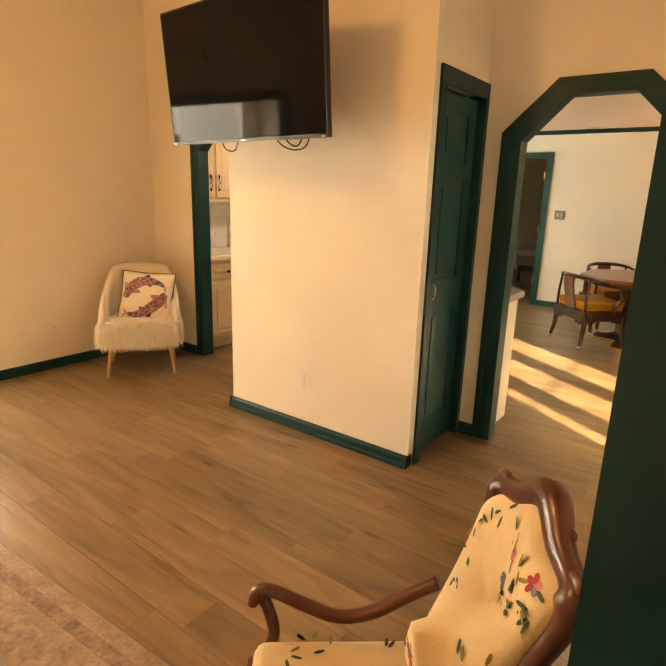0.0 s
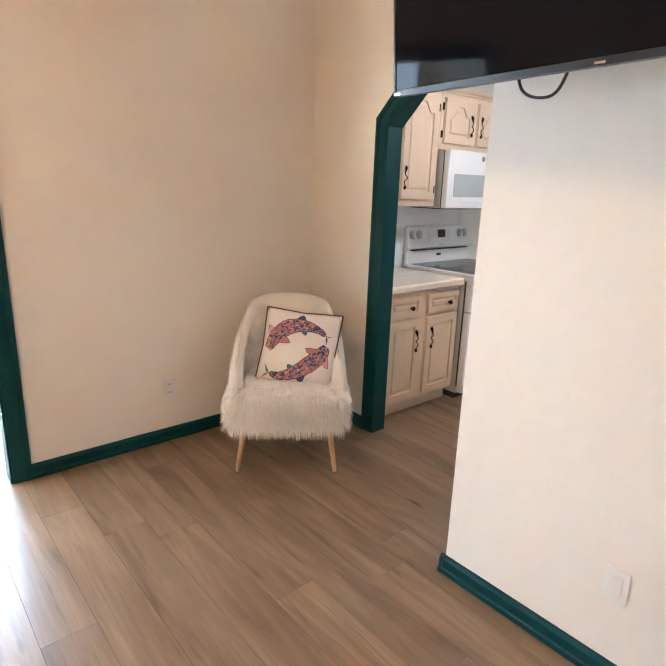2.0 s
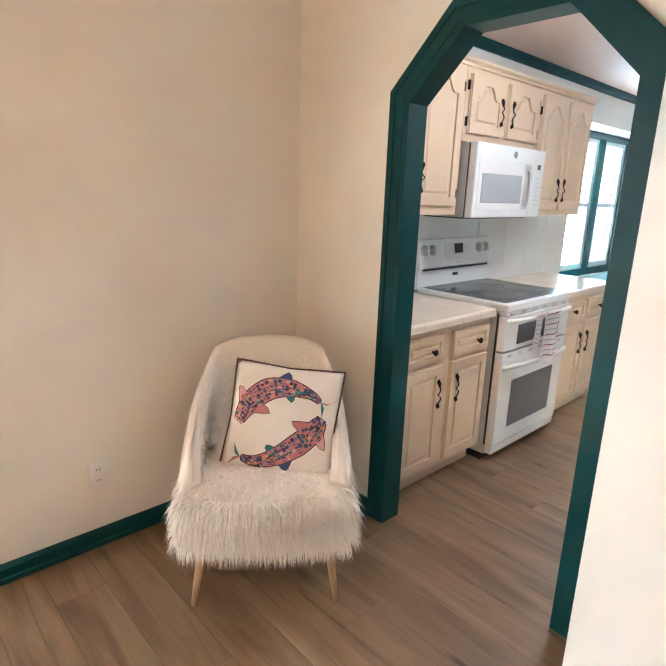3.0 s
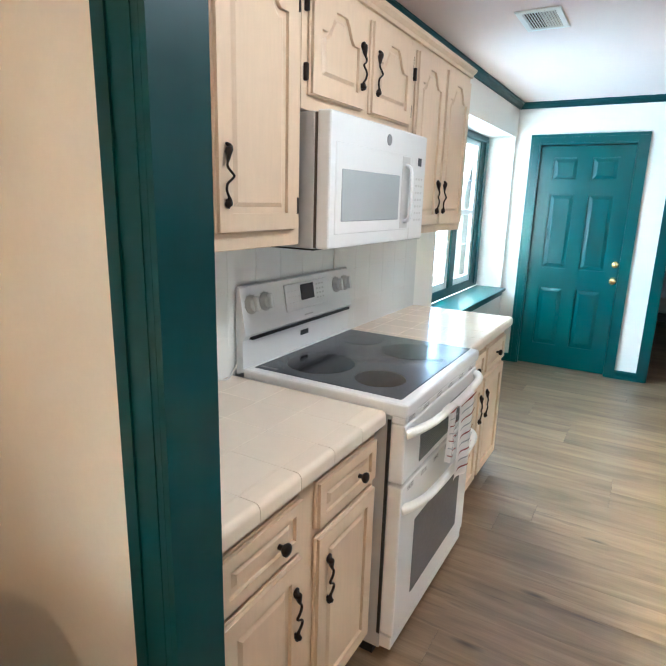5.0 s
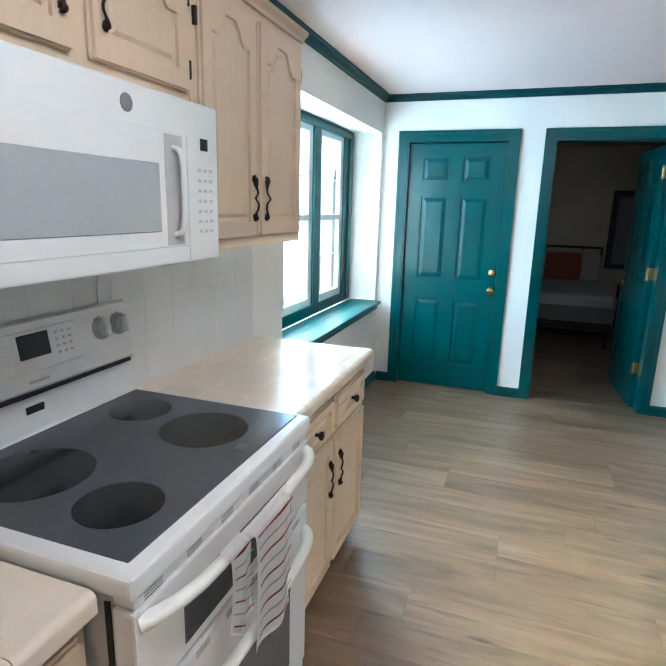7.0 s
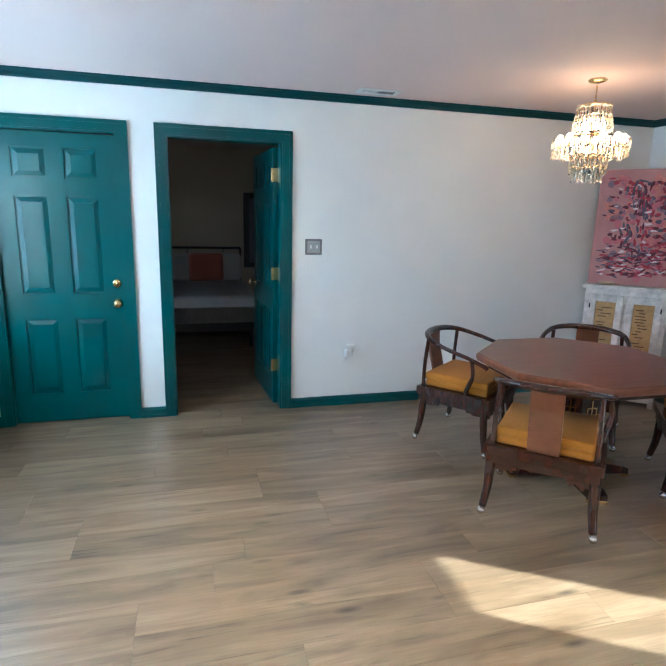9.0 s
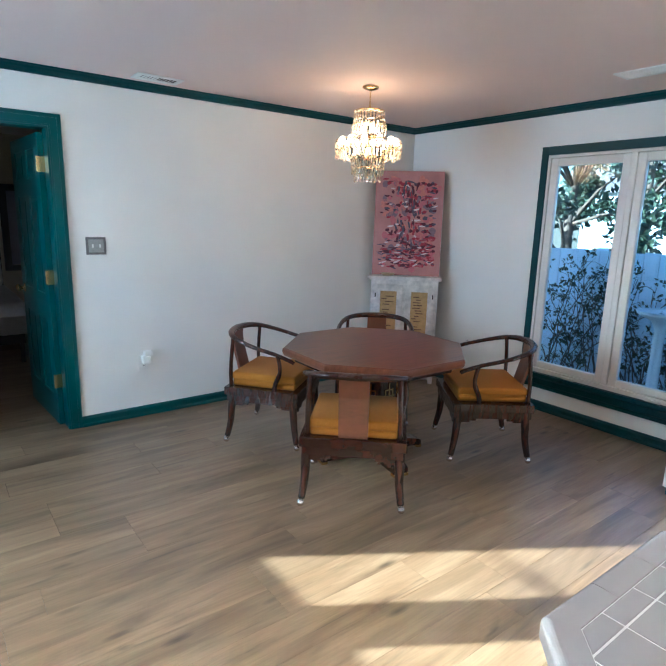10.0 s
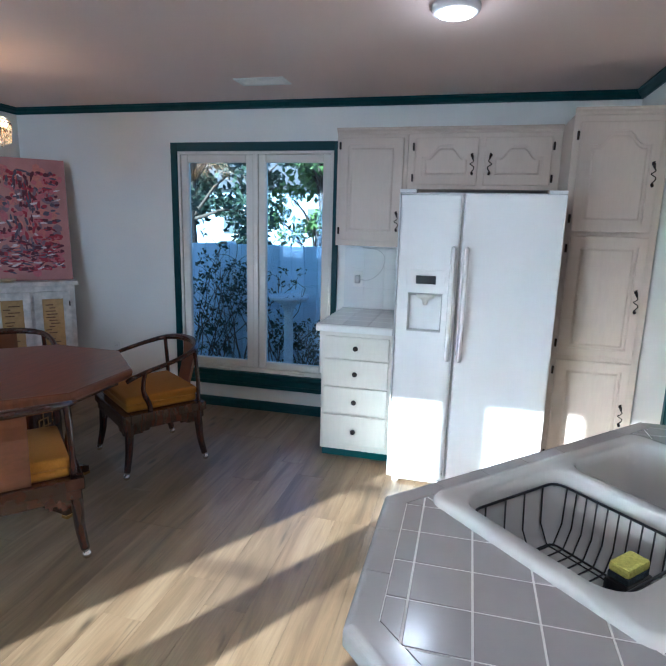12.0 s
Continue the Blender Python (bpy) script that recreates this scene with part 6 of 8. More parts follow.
    part("bowl", bm, material("pale_gilt", (0.62, 0.5, 0.3), 0.35, 0.6, grain=0.1), dish, smooth=True)


corner_cabinet()

# ---- living room ----
from mathutils.bvhtree import BVHTree


def television():
    SCREEN = material("television_screen", (0.006, 0.006, 0.007), 0.045, grain=0.05, scale=20, specular=0.1)
    m = pose(-1.585, 2.905, 1.765, 5, 0, -3.4)
    t = thing("television", "large black flat television on a wall bracket, off", "television", m)
    w, h = 1.232, 0.705
    boxed("housing", (-w / 2, 0.004, 0), (w / 2, 0.03, h), BLACK, t, 0.004)
    boxed("back_cover", (-0.42, 0.0305, 0.05), (0.42, 0.06, 0.46), BLACK, t, 0.012)
    boxed("screen", (-w / 2 + 0.008, 0.0, 0.018), (w / 2 - 0.008, 0.0038, h - 0.008), SCREEN, t, 0.001, "glossy dark screen", 1)
    bm = bmesh.new()
    for a, b in (((-w / 2, -0.003, 0.0), (w / 2, 0.0035, 0.0165)), ((-w / 2, -0.003, 0.0165), (-w / 2 + 0.007, 0.0035, h)), ((w / 2 - 0.007, -0.003, 0.0165), (w / 2, 0.0035, h)), ((-w / 2 + 0.007, -0.003, h - 0.007), (w / 2 - 0.007, 0.0035, h))):
        box(bm, a, b)
    part("bezel", bm, BLACK, t)
    for x in (-0.6, 0.02, 0.59):
        boxed("mark", (x - 0.012, -0.0042, 0.004), (x + 0.012, -0.0031, 0.009), CHROME, t)
    boxed("bracket", (-0.2, 0.0605, 0.2), (0.2, 0.085, 0.38), BLACK, t, 0.004, "black steel wall bracket")
    boxed("bracket_arm", (-0.05, 0.0855, 0.24), (0.05, 0.40, 0.32), BLACK, t, 0.004)
    for pts in ([(-0.22, 0.04, 0.06), (-0.2, 0.04, -0.02), (-0.15, 0.045, -0.045), (-0.1, 0.045, -0.03), (-0.06, 0.045, 0.06)],
                [(0.2, 0.04, 0.06), (0.24, 0.05, -0.015), (0.33, 0.06, -0.05), (0.43, 0.05, -0.03), (0.47, 0.04, 0.06)],
                [(0.26, 0.04, 0.06), (0.3, 0.05, -0.01), (0.36, 0.06, -0.03), (0.42, 0.06, 0.05)]):
        bm = bmesh.new()
        tube(bm, spline(pts, 6), 0.004, 6)
        part("cable", bm, BLACK, t, "black hanging cable", True)


television()

TEDDY = material("cream_teddy_fabric", (0.80, 0.73, 0.62), 0.95, grain=0.08, scale=220, bump=0.6, stain=0.06, stain_scale=7, sheen=0.4)
FUR = material("cream_long_fur", (0.93, 0.88, 0.79), 0.8, grain=0.06, scale=60, spread=0.07, per_island=True, sheen=0.4)
PALE_WOOD = material("pale_beech", (0.56, 0.36, 0.18), 0.4, grain=0.12, scale=12, stretch=(6, 6, 1), stain=0.06)


def fur(bm, rnd, root, way, length, width, sag):
    """One flat tapering lock that starts along way and sags."""
    way = way.normalized()
    side = way.cross(Vector((rnd.uniform(-1, 1), rnd.uniform(-1, 1), rnd.uniform(-0.4, 0.4)))).normalized() * width
    pts, p, d, n = [root], root.copy(), way.copy(), 3
    for k in range(n):
        d = (d + Vector((rnd.uniform(-0.14, 0.14), rnd.uniform(-0.14, 0.14), -sag))).normalized()
        p = p + d * length / n
        pts.append(p)
    rows = [(bm.verts.new(q - side * (1 - i / n * 0.75)), bm.verts.new(q + side * (1 - i / n * 0.75))) for i, q in enumerate(pts[:-1])]
    tip = bm.verts.new(pts[-1])
    for a, b in zip(rows, rows[1:]):
        bm.faces.new((a[0], a[1], b[1], b[0]))
    bm.faces.new((rows[-1][0], rows[-1][1], tip))


def tub_top(s):
    """Height of the tub back round its sweep: a flat top with rounded shoulders that slope to the seat."""
    k = abs(s)
    if k < 0.42:
        return 0.855 - 0.012 * (k / 0.42) ** 2
    if k < 0.58:
        q = (k - 0.42) / 0.16
        return 0.843 - 0.075 * q * q
    q = min(1.0, (k - 0.58) / 0.42)
    return 0.778 - 0.30 * q


def squared(c):
    """Turns an ellipse into a rounder-cornered box in plan."""
    return math.copysign(abs(c) ** 0.82, c)


def fur_chair():
    m = facing(-3.282, 3.346, 0.797, -0.606)
    t = thing("accent_chair", "cream teddy tub chair with long-haired seat and pale legs", "chair", m)
    rnd = random.Random(5)
    for sx in (-1, 1):
        for y0, y1 in ((0.16, 0.22), (-0.15, -0.2)):
            bm = bmesh.new()
            tube(bm, [(sx * 0.22, y0, 0.30), (sx * 0.262, y1, 0.0)], [0.021, 0.011], 10)
            part("leg", bm, PALE_WOOD, t, "tapered pale wooden leg", True)
    # tub back: an upright shell that wraps the seat
    bm = bmesh.new()
    n, k = 30, 14
    outer, inner = [], []
    for i in range(n + 1):
        s = -1 + 2 * i / n
        a = radians(-90 + s * 110)
        top = tub_top(s)
        ro, ri = [], []
        for j in range(k + 1):
            q = j / k
            z = 0.30 + (top - 0.30) * q
            wide, deep = 1 - 0.07 * q, 1 + 0.17 * q
            c, d = squared(math.cos(a)), squared(math.sin(a))
            tuck = 0.0 if q < 0.8 else 0.035 * ((q - 0.8) / 0.2) ** 2
            jit = rnd.uniform(-0.004, 0.004)
            ro.append(Vector(((0.334 * wide - tuck + jit) * c, (0.41 * deep - tuck + jit) * d, z)))
            ri.append(Vector(((0.262 * wide + tuck + jit) * c, (0.285 * deep + tuck + jit) * d, z)))
        outer.append([bm.verts.new(p) for p in ro])
        inner.append([bm.verts.new(p) for p in ri])
    for i in range(n):
        for j in range(k):
            bm.faces.new((outer[i][j], outer[i + 1][j], outer[i + 1][j + 1], outer[i][j + 1]))
            bm.faces.new((inner[i + 1][j], inner[i][j], inner[i][j + 1], inner[i + 1][j + 1]))
        bm.faces.new((outer[i][k], outer[i + 1][k], inner[i + 1][k], inner[i][k]))
        bm.faces.new((outer[i + 1][0], outer[i][0], inner[i][0], inner[i + 1][0]))
    for i in (0, n):
        for j in range(k):
            bm.faces.new((outer[i][j], outer[i][j + 1], inner[i][j + 1], inner[i][j]))
    bmesh.ops.recalc_face_normals(bm, faces=bm.faces)
    back = part("backrest", bm, TEDDY, t, smooth=True)
    bm = bmesh.new()
    for i in range(6000):
        s, q = rnd.uniform(-1, 1), rnd.uniform(0.25, 1.0)
        a = radians(-90 + s * 108)
        top = tub_top(s)
        z = 0.30 + (top - 0.30) * q
        wide, deep = 1 - 0.07 * q, 1 + 0.17 * q
        inside = rnd.random() < 0.5
        tuck = 0.0 if q < 0.8 else 0.035 * ((q - 0.8) / 0.2) ** 2
        rx, ry = (0.264 * wide + tuck, 0.287 * deep + tuck) if inside else (0.332 * wide - tuck, 0.408 * deep - tuck)
        k2 = -1 if inside else 1
        fur(bm, rnd, Vector((rx * squared(math.cos(a)), ry * squared(math.sin(a)), z)), Vector((k2 * math.cos(a), k2 * math.sin(a), 0.5 if q > 0.9 else 0.1)), rnd.uniform(0.006, 0.014), 0.0026, 0.3)
    part("nap", bm, FUR, back)["kind"] = "stuff"
    # seat pad with a long-haired throw
    bm = bmesh.new()
    box(bm, (-0.29, -0.30, 0.265), (0.29, 0.285, 0.452), 0.06, 4)
    for f in bm.faces:
        f.smooth = True
    seat = part("seat", bm, TEDDY, t)
    bm = bmesh.new()
    for i in range(26000):
        if rnd.random() < 0.68:
            # along the front and the sides, hanging down
            u = rnd.uniform(-1, 1)
            if rnd.random() < 0.62:
                x, y, out = u * 0.285, 0.255 + 0.03 * (1 - u * u), Vector((u * 0.35, 1, 0))
            else:
                s = rnd.choice((-1, 1))
                x, y, out = s * 0.285, rnd.uniform(-0.12, 0.26), Vector((s, 0.25, 0))
            z = rnd.uniform(0.315, 0.462)
            fur(bm, rnd, Vector((x, y, z)), out + Vector((rnd.uniform(-0.2, 0.2), rnd.uniform(-0.2, 0.2), rnd.uniform(-0.3, 0.3))), rnd.uniform(0.06, 0.115), 0.0023, rnd.uniform(0.55, 1.2))
        else:
            x, y = rnd.uniform(-0.28, 0.28), rnd.uniform(-0.19, 0.27)
            fur(bm, rnd, Vector((x, y, 0.442)), Vector((x * 0.8 + rnd.uniform(-0.5, 0.5), 0.9 + rnd.uniform(-0.6, 0.4), 0.55)), rnd.uniform(0.05, 0.1), 0.003, 0.45)
    part("long_fur", bm, FUR, seat, "long cream hair hanging over the seat edge")["kind"] = "stuff"


fur_chair()


def koi_cushion():
    X = Vector((0.365, 0.308, -0.03)).normalized()
    nrm = Vector((0.645 * 0.906, -0.764 * 0.906, 0.423))
    Z = X.cross(-nrm).normalized()
    Y = Z.cross(X).normalized()
    m = Matrix((X, Y, Z)).transposed().to_4x4()
    m.translation = Vector((-3.292, 3.425, 0.608))
    t = thing("cushion", "white square cushion with two printed koi and brown piping", "cushion", m)
    linen = material("white_linen", (0.74, 0.68, 0.60), 0.9, grain=0.05, scale=240, bump=0.35, stain=0.05, stain_scale=6)
    piping = material("brown_piping", (0.10, 0.055, 0.03), 0.7, grain=0.15, scale=80)
    half = 0.22

    def bulge(u, v):
        return 0.062 * max(0.0, (1 - u * u) * (1 - v * v)) ** 0.45

    def at(u, v, side):
        pinch = 1 - 0.06 * (1 - abs(u * v)) * max(abs(u), abs(v))
        return Vector((u * half * pinch, side * bulge(u, v), v * half * pinch))

    bm = bmesh.new()
    n = 20
    for side in (-1, 1):
        g = [[bm.verts.new(at(-1 + 2 * i / n, -1 + 2 * k / n, side)) for i in range(n + 1)] for k in range(n + 1)]
        for k in range(n):
            for i in range(n):
                bm.faces.new((g[k][i], g[k][i + 1], g[k + 1][i + 1], g[k + 1][i]))
    bmesh.ops.remove_doubles(bm, verts=bm.verts, dist=1e-4)
    bmesh.ops.recalc_face_normals(bm, faces=bm.faces)
    cover = part("cover", bm, linen, t, smooth=True)
    bm = bmesh.new()
    rim = [at(-1 + 2 * i / 12, -1, 0) for i in range(12)] + [at(1, -1 + 2 * i / 12, 0) for i in range(12)] + [at(1 - 2 * i / 12, 1, 0) for i in range(12)] + [at(-1, 1 - 2 * i / 12, 0) for i in range(12)]
    tube(bm, rim, 0.005, 6, True)
    part("piping", bm, piping, t, smooth=True)
    palette = [material("koi_" + nm, col, 0.85, grain=0.1, scale=120) for nm, col in (
        ("coral", (0.46, 0.17, 0.17)), ("pink", (0.60, 0.33, 0.32)), ("navy", (0.05, 0.07, 0.18)), ("teal", (0.04, 0.19, 0.21)), ("ink", (0.05, 0.03, 0.05)), ("amber", (0.60, 0.30, 0.14)))]

    def lay(points, lift):
        """A flat printed shape laid on the bulging front."""
        bm = bmesh.new()
        vs = []
        for u, v in points:
            p = at(max(-0.97, min(0.97, u)), max(-0.97, min(0.97, v)), -1)
            vs.append(bm.verts.new(p + Vector((0, -lift, 0))))
        f = bm.faces.new(vs)
        f.normal_update()
        if f.normal.y > 0:
            bmesh.ops.reverse_faces(bm, faces=[f])
        return bm

    def koi(spine, widths, name, seed):
        rnd = random.Random(seed)
        pts = spline([(a, b, 0) for a, b in spine], 6)
        n = len(pts)

        def w(s):
            q = s * (len(widths) - 1)
            i = min(int(q), len(widths) - 2)
            return widths[i] + (widths[i + 1] - widths[i]) * (q - i)

        strip = []
        for i, p in enumerate(pts):
            d = (pts[min(i + 1, n - 1)] - pts[max(i - 1, 0)]).normalized()
            nr = Vector((-d.y, d.x, 0))
            strip.append((p, nr, d))
        fish = None
        for grow, lift, mat, nm in ((0.02, 0.0012, palette[4], "koi_outline"), (0.0, 0.0020, palette[0], "koi_body")):
            bm = bmesh.new()
            rows = []
            for i, (p, nr, d) in enumerate(strip):
                ww = w(i / (n - 1)) + grow
                row = []
                for q in (-1, -0.33, 0.33, 1):
                    c = p + nr * ww * q
                    row.append(bm.verts.new(at(c.x, c.y, -1) + Vector((0, -lift, 0))))
                rows.append(row)
            for a, b in zip(rows, rows[1:]):
                for q in range(3):
                    bm.faces.new((a[q], b[q], b[q + 1], a[q + 1]))
            bmesh.ops.recalc_face_normals(bm, faces=bm.faces)
            ob = part(nm, bm, mat, cover)
        # fins and tail
        for s, k, ln, wd, mi in ((0.22, 1, 0.2, 0.1, 1), (0.26, -1, 0.22, 0.11, 0), (0.55, 1, 0.15, 0.14, 2), (0.62, -1, 0.12, 0.08, 3)):
            p, nr, d = strip[int(s * (n - 1))]
            base = p + nr * k * w(s) * 0.9
            tip = base + nr * k * ln + d * ln * 0.5
            for grow, lift, mat in ((0.018, 0.0011, palette[4]), (0.0, 0.0017, palette[mi])):
                a = base - d * (wd + grow)
                b = base + d * (wd + grow)
                c = tip + nr * k * grow
                part("koi_fin", lay([(q.x, q.y) for q in (a, b, b + (c - b) * 0.6 + d * 0.03, c, a + (c - a) * 0.7 - d * 0.02)], lift), mat, cover)
        p, nr, d = strip[-1]
        for k, mi in ((1, 0), (-1, 3)):
            q = [p - nr * k * 0.02, p + d * 0.22 + nr * k * 0.20, p + d * 0.13 + nr * k * 0.03]
            part("koi_tail", lay([(v.x, v.y) for v in q], 0.0018), palette[mi], cover)
        meshes = [bmesh.new() for _ in palette]
        for i in range(560):
            s, q = rnd.random(), rnd.uniform(-0.85, 0.85)
            j = int(s * (n - 1))
            p, nr, d = strip[j]
            c = p + nr * q * w(s)
            r = rnd.uniform(0.014, 0.034)
            mi = rnd.choices(range(6), (5, 2, 9, 3, 5, 4))[0]
            vs = []
            for e in range(6):
                f = 2 * math.pi * e / 6
                off = d * r * 1.3 * math.cos(f) + nr * r * 0.8 * math.sin(f)
                vs.append(meshes[mi].verts.new(at(c.x + off.x, c.y + off.y, -1) + Vector((0, -0.0026 - 0.0002 * (i % 5), 0))))
            meshes[mi].faces.new(vs)
        for mi, bm in enumerate(meshes):
            bmesh.ops.recalc_face_normals(bm, faces=bm.faces)
            part("koi_pattern", bm, palette[mi], ob)["kind"] = "stuff"

    koi([(-0.78, -0.1), (-0.62, 0.22), (-0.3, 0.52), (0.1, 0.60), (0.48, 0.52), (0.66, 0.42)], [0.10, 0.19, 0.20, 0.15, 0.07, 0.035], "koi_a", 3)
    koi([(0.74, 0.10), (0.62, -0.12), (0.35, -0.40), (0.0, -0.66), (-0.35, -0.78), (-0.62, -0.74)], [0.10, 0.18, 0.19, 0.15, 0.09, 0.035], "koi_b", 4)


koi_cushion()


def floral_chair():
    m = facing(0.167, 1.588, -0.777, -0.629)
    t = thing("armchair", "carved mahogany armchair in cream floral upholstery", "armchair", m)
    cloth = material("cream_floral_cloth", (0.66, 0.50, 0.29), 0.85, grain=0.07, scale=200, bump=0.3, stain=0.06, stain_scale=6, sheen=0.2)
    rnd = random.Random(12)
    W2 = 0.235
    # seat
    bm = bmesh.new()
    box(bm, (-W2 + 0.015, -0.2, 0.27), (W2 - 0.015, 0.28, 0.375), 0.045, 4)
    for f in bm.faces:
        f.smooth = True
    seat = part("seat", bm, cloth, t)
    bm = bmesh.new()
    for a, b in (((-W2, 0.25, 0.23), (W2, 0.30, 0.30)), ((-W2, -0.24, 0.23), (W2, -0.19, 0.30)), ((-W2, -0.19, 0.23), (-W2 + 0.05, 0.25, 0.30)), ((W2 - 0.05, -0.19, 0.23), (W2, 0.25, 0.30))):
        box(bm, a, b, 0.012, 2)
    part("seat_frame", bm, MAHOGANY, t)
    for sx in (-1, 1):
        bm = bmesh.new()
        tube(bm, spline([(sx * 0.205, 0.265, 0.26), (sx * 0.235, 0.30, 0.17), (sx * 0.215, 0.285, 0.07), (sx * 0.23, 0.315, 0.0)], 5), [0.035 - 0.02 * i / 15 for i in range(16)], 8)
        part("leg", bm, MAHOGANY, t, smooth=True)
        bm = bmesh.new()
        tube(bm, spline([(sx * 0.20, -0.215, 0.26), (sx * 0.20, -0.235, 0.13), (sx * 0.205, -0.30, 0.0)], 5), [0.03 - 0.012 * i / 10 for i in range(11)], 8)
        part("leg", bm, MAHOGANY, t, smooth=True)
        # open scrolled arm on a curved front post
        bm = bmesh.new()
        line = spline([(sx * 0.178, -0.185, 0.575), (sx * 0.186, -0.12, 0.535), (sx * 0.193, -0.03, 0.475), (sx * 0.20, 0.06, 0.455), (sx * 0.22, 0.15, 0.475), (sx * 0.242, 0.235, 0.50), (sx * 0.25, 0.275, 0.49), (sx * 0.245, 0.285, 0.455)], 6)
        tube(bm, line, 0.021, 10, flat=0.75)
        part("arm_rail", bm, MAHOGANY, t, "scrolled mahogany arm", True)
        bm = bmesh.new()
        tube(bm, spline([(sx * 0.222, 0.27, 0.29), (sx * 0.235, 0.23, 0.36), (sx * 0.238, 0.24, 0.43), (sx * 0.245, 0.262, 0.485)], 5), 0.017, 8)
        part("arm_post", bm, MAHOGANY, t, smooth=True)
    # shaped back: narrow waist, wide shoulders, arched top
    side = [(0.15, 0.355), (0.152, 0.47), (0.158, 0.58), (0.17, 0.68), (0.185, 0.76), (0.188, 0.81), (0.165, 0.842), (0.09, 0.865), (0.0, 0.915)]
    outline = spline([(x, 0, z) for x, z in side] + [(-x, 0, z) for x, z in reversed(side[:-1])], 4)

    def lean(z):
        return -0.165 - 0.34 * (z - 0.38)

    bm = bmesh.new()
    levels = ((0.93, 0.055), (0.75, 0.095), (0.45, 0.112), (0.12, 0.116))
    cz = 0.64
    rings = [[bm.verts.new((p.x, lean(p.z), p.z)) for p in outline]]
    for k, d in levels:
        rings.append([bm.verts.new((p.x * k, lean(p.z) + d * 0.6, cz + (p.z - cz) * k)) for p in outline])
    for a, b in zip(rings, rings[1:]):
        for i in range(len(outline) - 1):
            bm.faces.new((a[i], a[i + 1], b[i + 1], b[i]))
        bm.faces.new((a[-1], a[0], b[0], b[-1]))
    bm.faces.new(rings[-1])
    rear = [bm.verts.new((p.x, lean(p.z) - 0.03, p.z)) for p in outline]
    for i in range(len(outline)):
        j = (i + 1) % len(outline)
        bm.faces.new((rings[0][j], rings[0][i], rear[i], rear[j]))
    bm.faces.new(rear)
    bmesh.ops.recalc_face_normals(bm, faces=bm.faces)
    skin = BVHTree.FromBMesh(bm)
    back = part("backrest", bm, cloth, t, smooth=True)
    bm = bmesh.new()
    frame_line = [Vector((p.x * 1.02, lean(p.z) - 0.008, p.z + 0.01)) for p in outline]
    n = len(frame_line)
    tube(bm, frame_line, [0.022 + 0.012 * math.exp(-((i / (n - 1) - 0.5) / 0.07) ** 2) + 0.012 * math.exp(-((abs(i / (n - 1) - 0.5) - 0.17) / 0.04) ** 2) for i in range(n)], 10, flat=1.15)
    back_frame = part("back_frame", bm, MAHOGANY, t, "carved mahogany back rail", True)
    for sx in (-1, 1):
        bm = bmesh.new()
        coil = [(sx * (0.178 + 0.024 * (1 - k / 14) * math.cos(k * 0.62)), lean(0.85) - 0.004, 0.856 + 0.024 * (1 - k / 14) * math.sin(k * 0.62)) for k in range(13)]
        tube(bm, coil, [0.016 - 0.0007 * k for k in range(13)], 8)
        part("ear_scroll", bm, MAHOGANY, back_frame, "carved scroll at the back's corner", True)
    bm = bmesh.new()
    for k in range(-3, 4):
        x = k * 0.03
        r = 0.024 - 0.003 * abs(k)
        bmesh.ops.create_icosphere(bm, subdivisions=2, radius=r, matrix=pose(x, lean(0.92) - 0.005, 0.925 - 0.008 * abs(k)) @ Matrix.Diagonal((1.1, 0.8, 1, 1)))
    part("crest_carving", bm, MAHOGANY, back, "carved flower crest", True)
    # woven flowers on the cloth
    tones = [material("floral_" + nm, col, 0.85, grain=0.12, scale=150) for nm, col in (("red", (0.33, 0.03, 0.03)), ("rose", (0.52, 0.17, 0.15)), ("green", (0.05, 0.085, 0.04)), ("olive", (0.20, 0.17, 0.05)), ("blue", (0.15, 0.15, 0.24)))]

    def petal(bms, place, ax, ay, a, b, ang, mi):
        vs = []
        for e in range(7):
            f = 2 * math.pi * e / 7
            px, py = a * math.cos(f), b * math.sin(f)
            vs.append(bms[mi].verts.new(place + ax * (px * math.cos(ang) - py * math.sin(ang)) + ay * (px * math.sin(ang) + py * math.cos(ang))))
        bms[mi].faces.new(vs)

    def scatter(count, place_fn, parent):
        bms = [bmesh.new() for _ in tones]
        for i in range(count):
            place, ax, ay = place_fn()
            kind = rnd.random()
            if kind < 0.30:
                for j in range(5):
                    f = 2 * math.pi * j / 5
                    petal(bms, place + ax * 0.012 * math.cos(f) + ay * 0.012 * math.sin(f), ax, ay, 0.012, 0.008, f, rnd.choice((0, 0, 1, 4)))
            for j in range(rnd.choice((2, 3))):
                ang = rnd.uniform(0, 6.28)
                petal(bms, place + ax * 0.03 * math.cos(ang) + ay * 0.03 * math.sin(ang), ax, ay, 0.016, 0.005, ang, rnd.choice((2, 2, 3)))
        for mi, bm in enumerate(bms):
            if len(bm.faces):
                part("floral_weave", bm, tones[mi], parent)["kind"] = "stuff"
            else:
                bm.free()

    def on_back():
        while True:
            x, z = rnd.uniform(-0.18, 0.18), rnd.uniform(0.40, 0.86)
            spot, normal, face, gap = skin.ray_cast(Vector((x, 0.5, z)), Vector((0, -1, 0)))
            if spot is not None and normal.y > 0.35:
                break
        across = normal.cross(Vector((0, 0, 1))).normalized()
        return spot + normal * 0.0012, across, across.cross(normal)

    def on_seat():
        return Vector((rnd.uniform(-0.2, 0.2), rnd.uniform(-0.15, 0.22), 0.3758)), Vector((1, 0, 0)), Vector((0, 1, 0))

    scatter(30, on_back, back)
    scatter(34, on_seat, seat)


floral_chair()


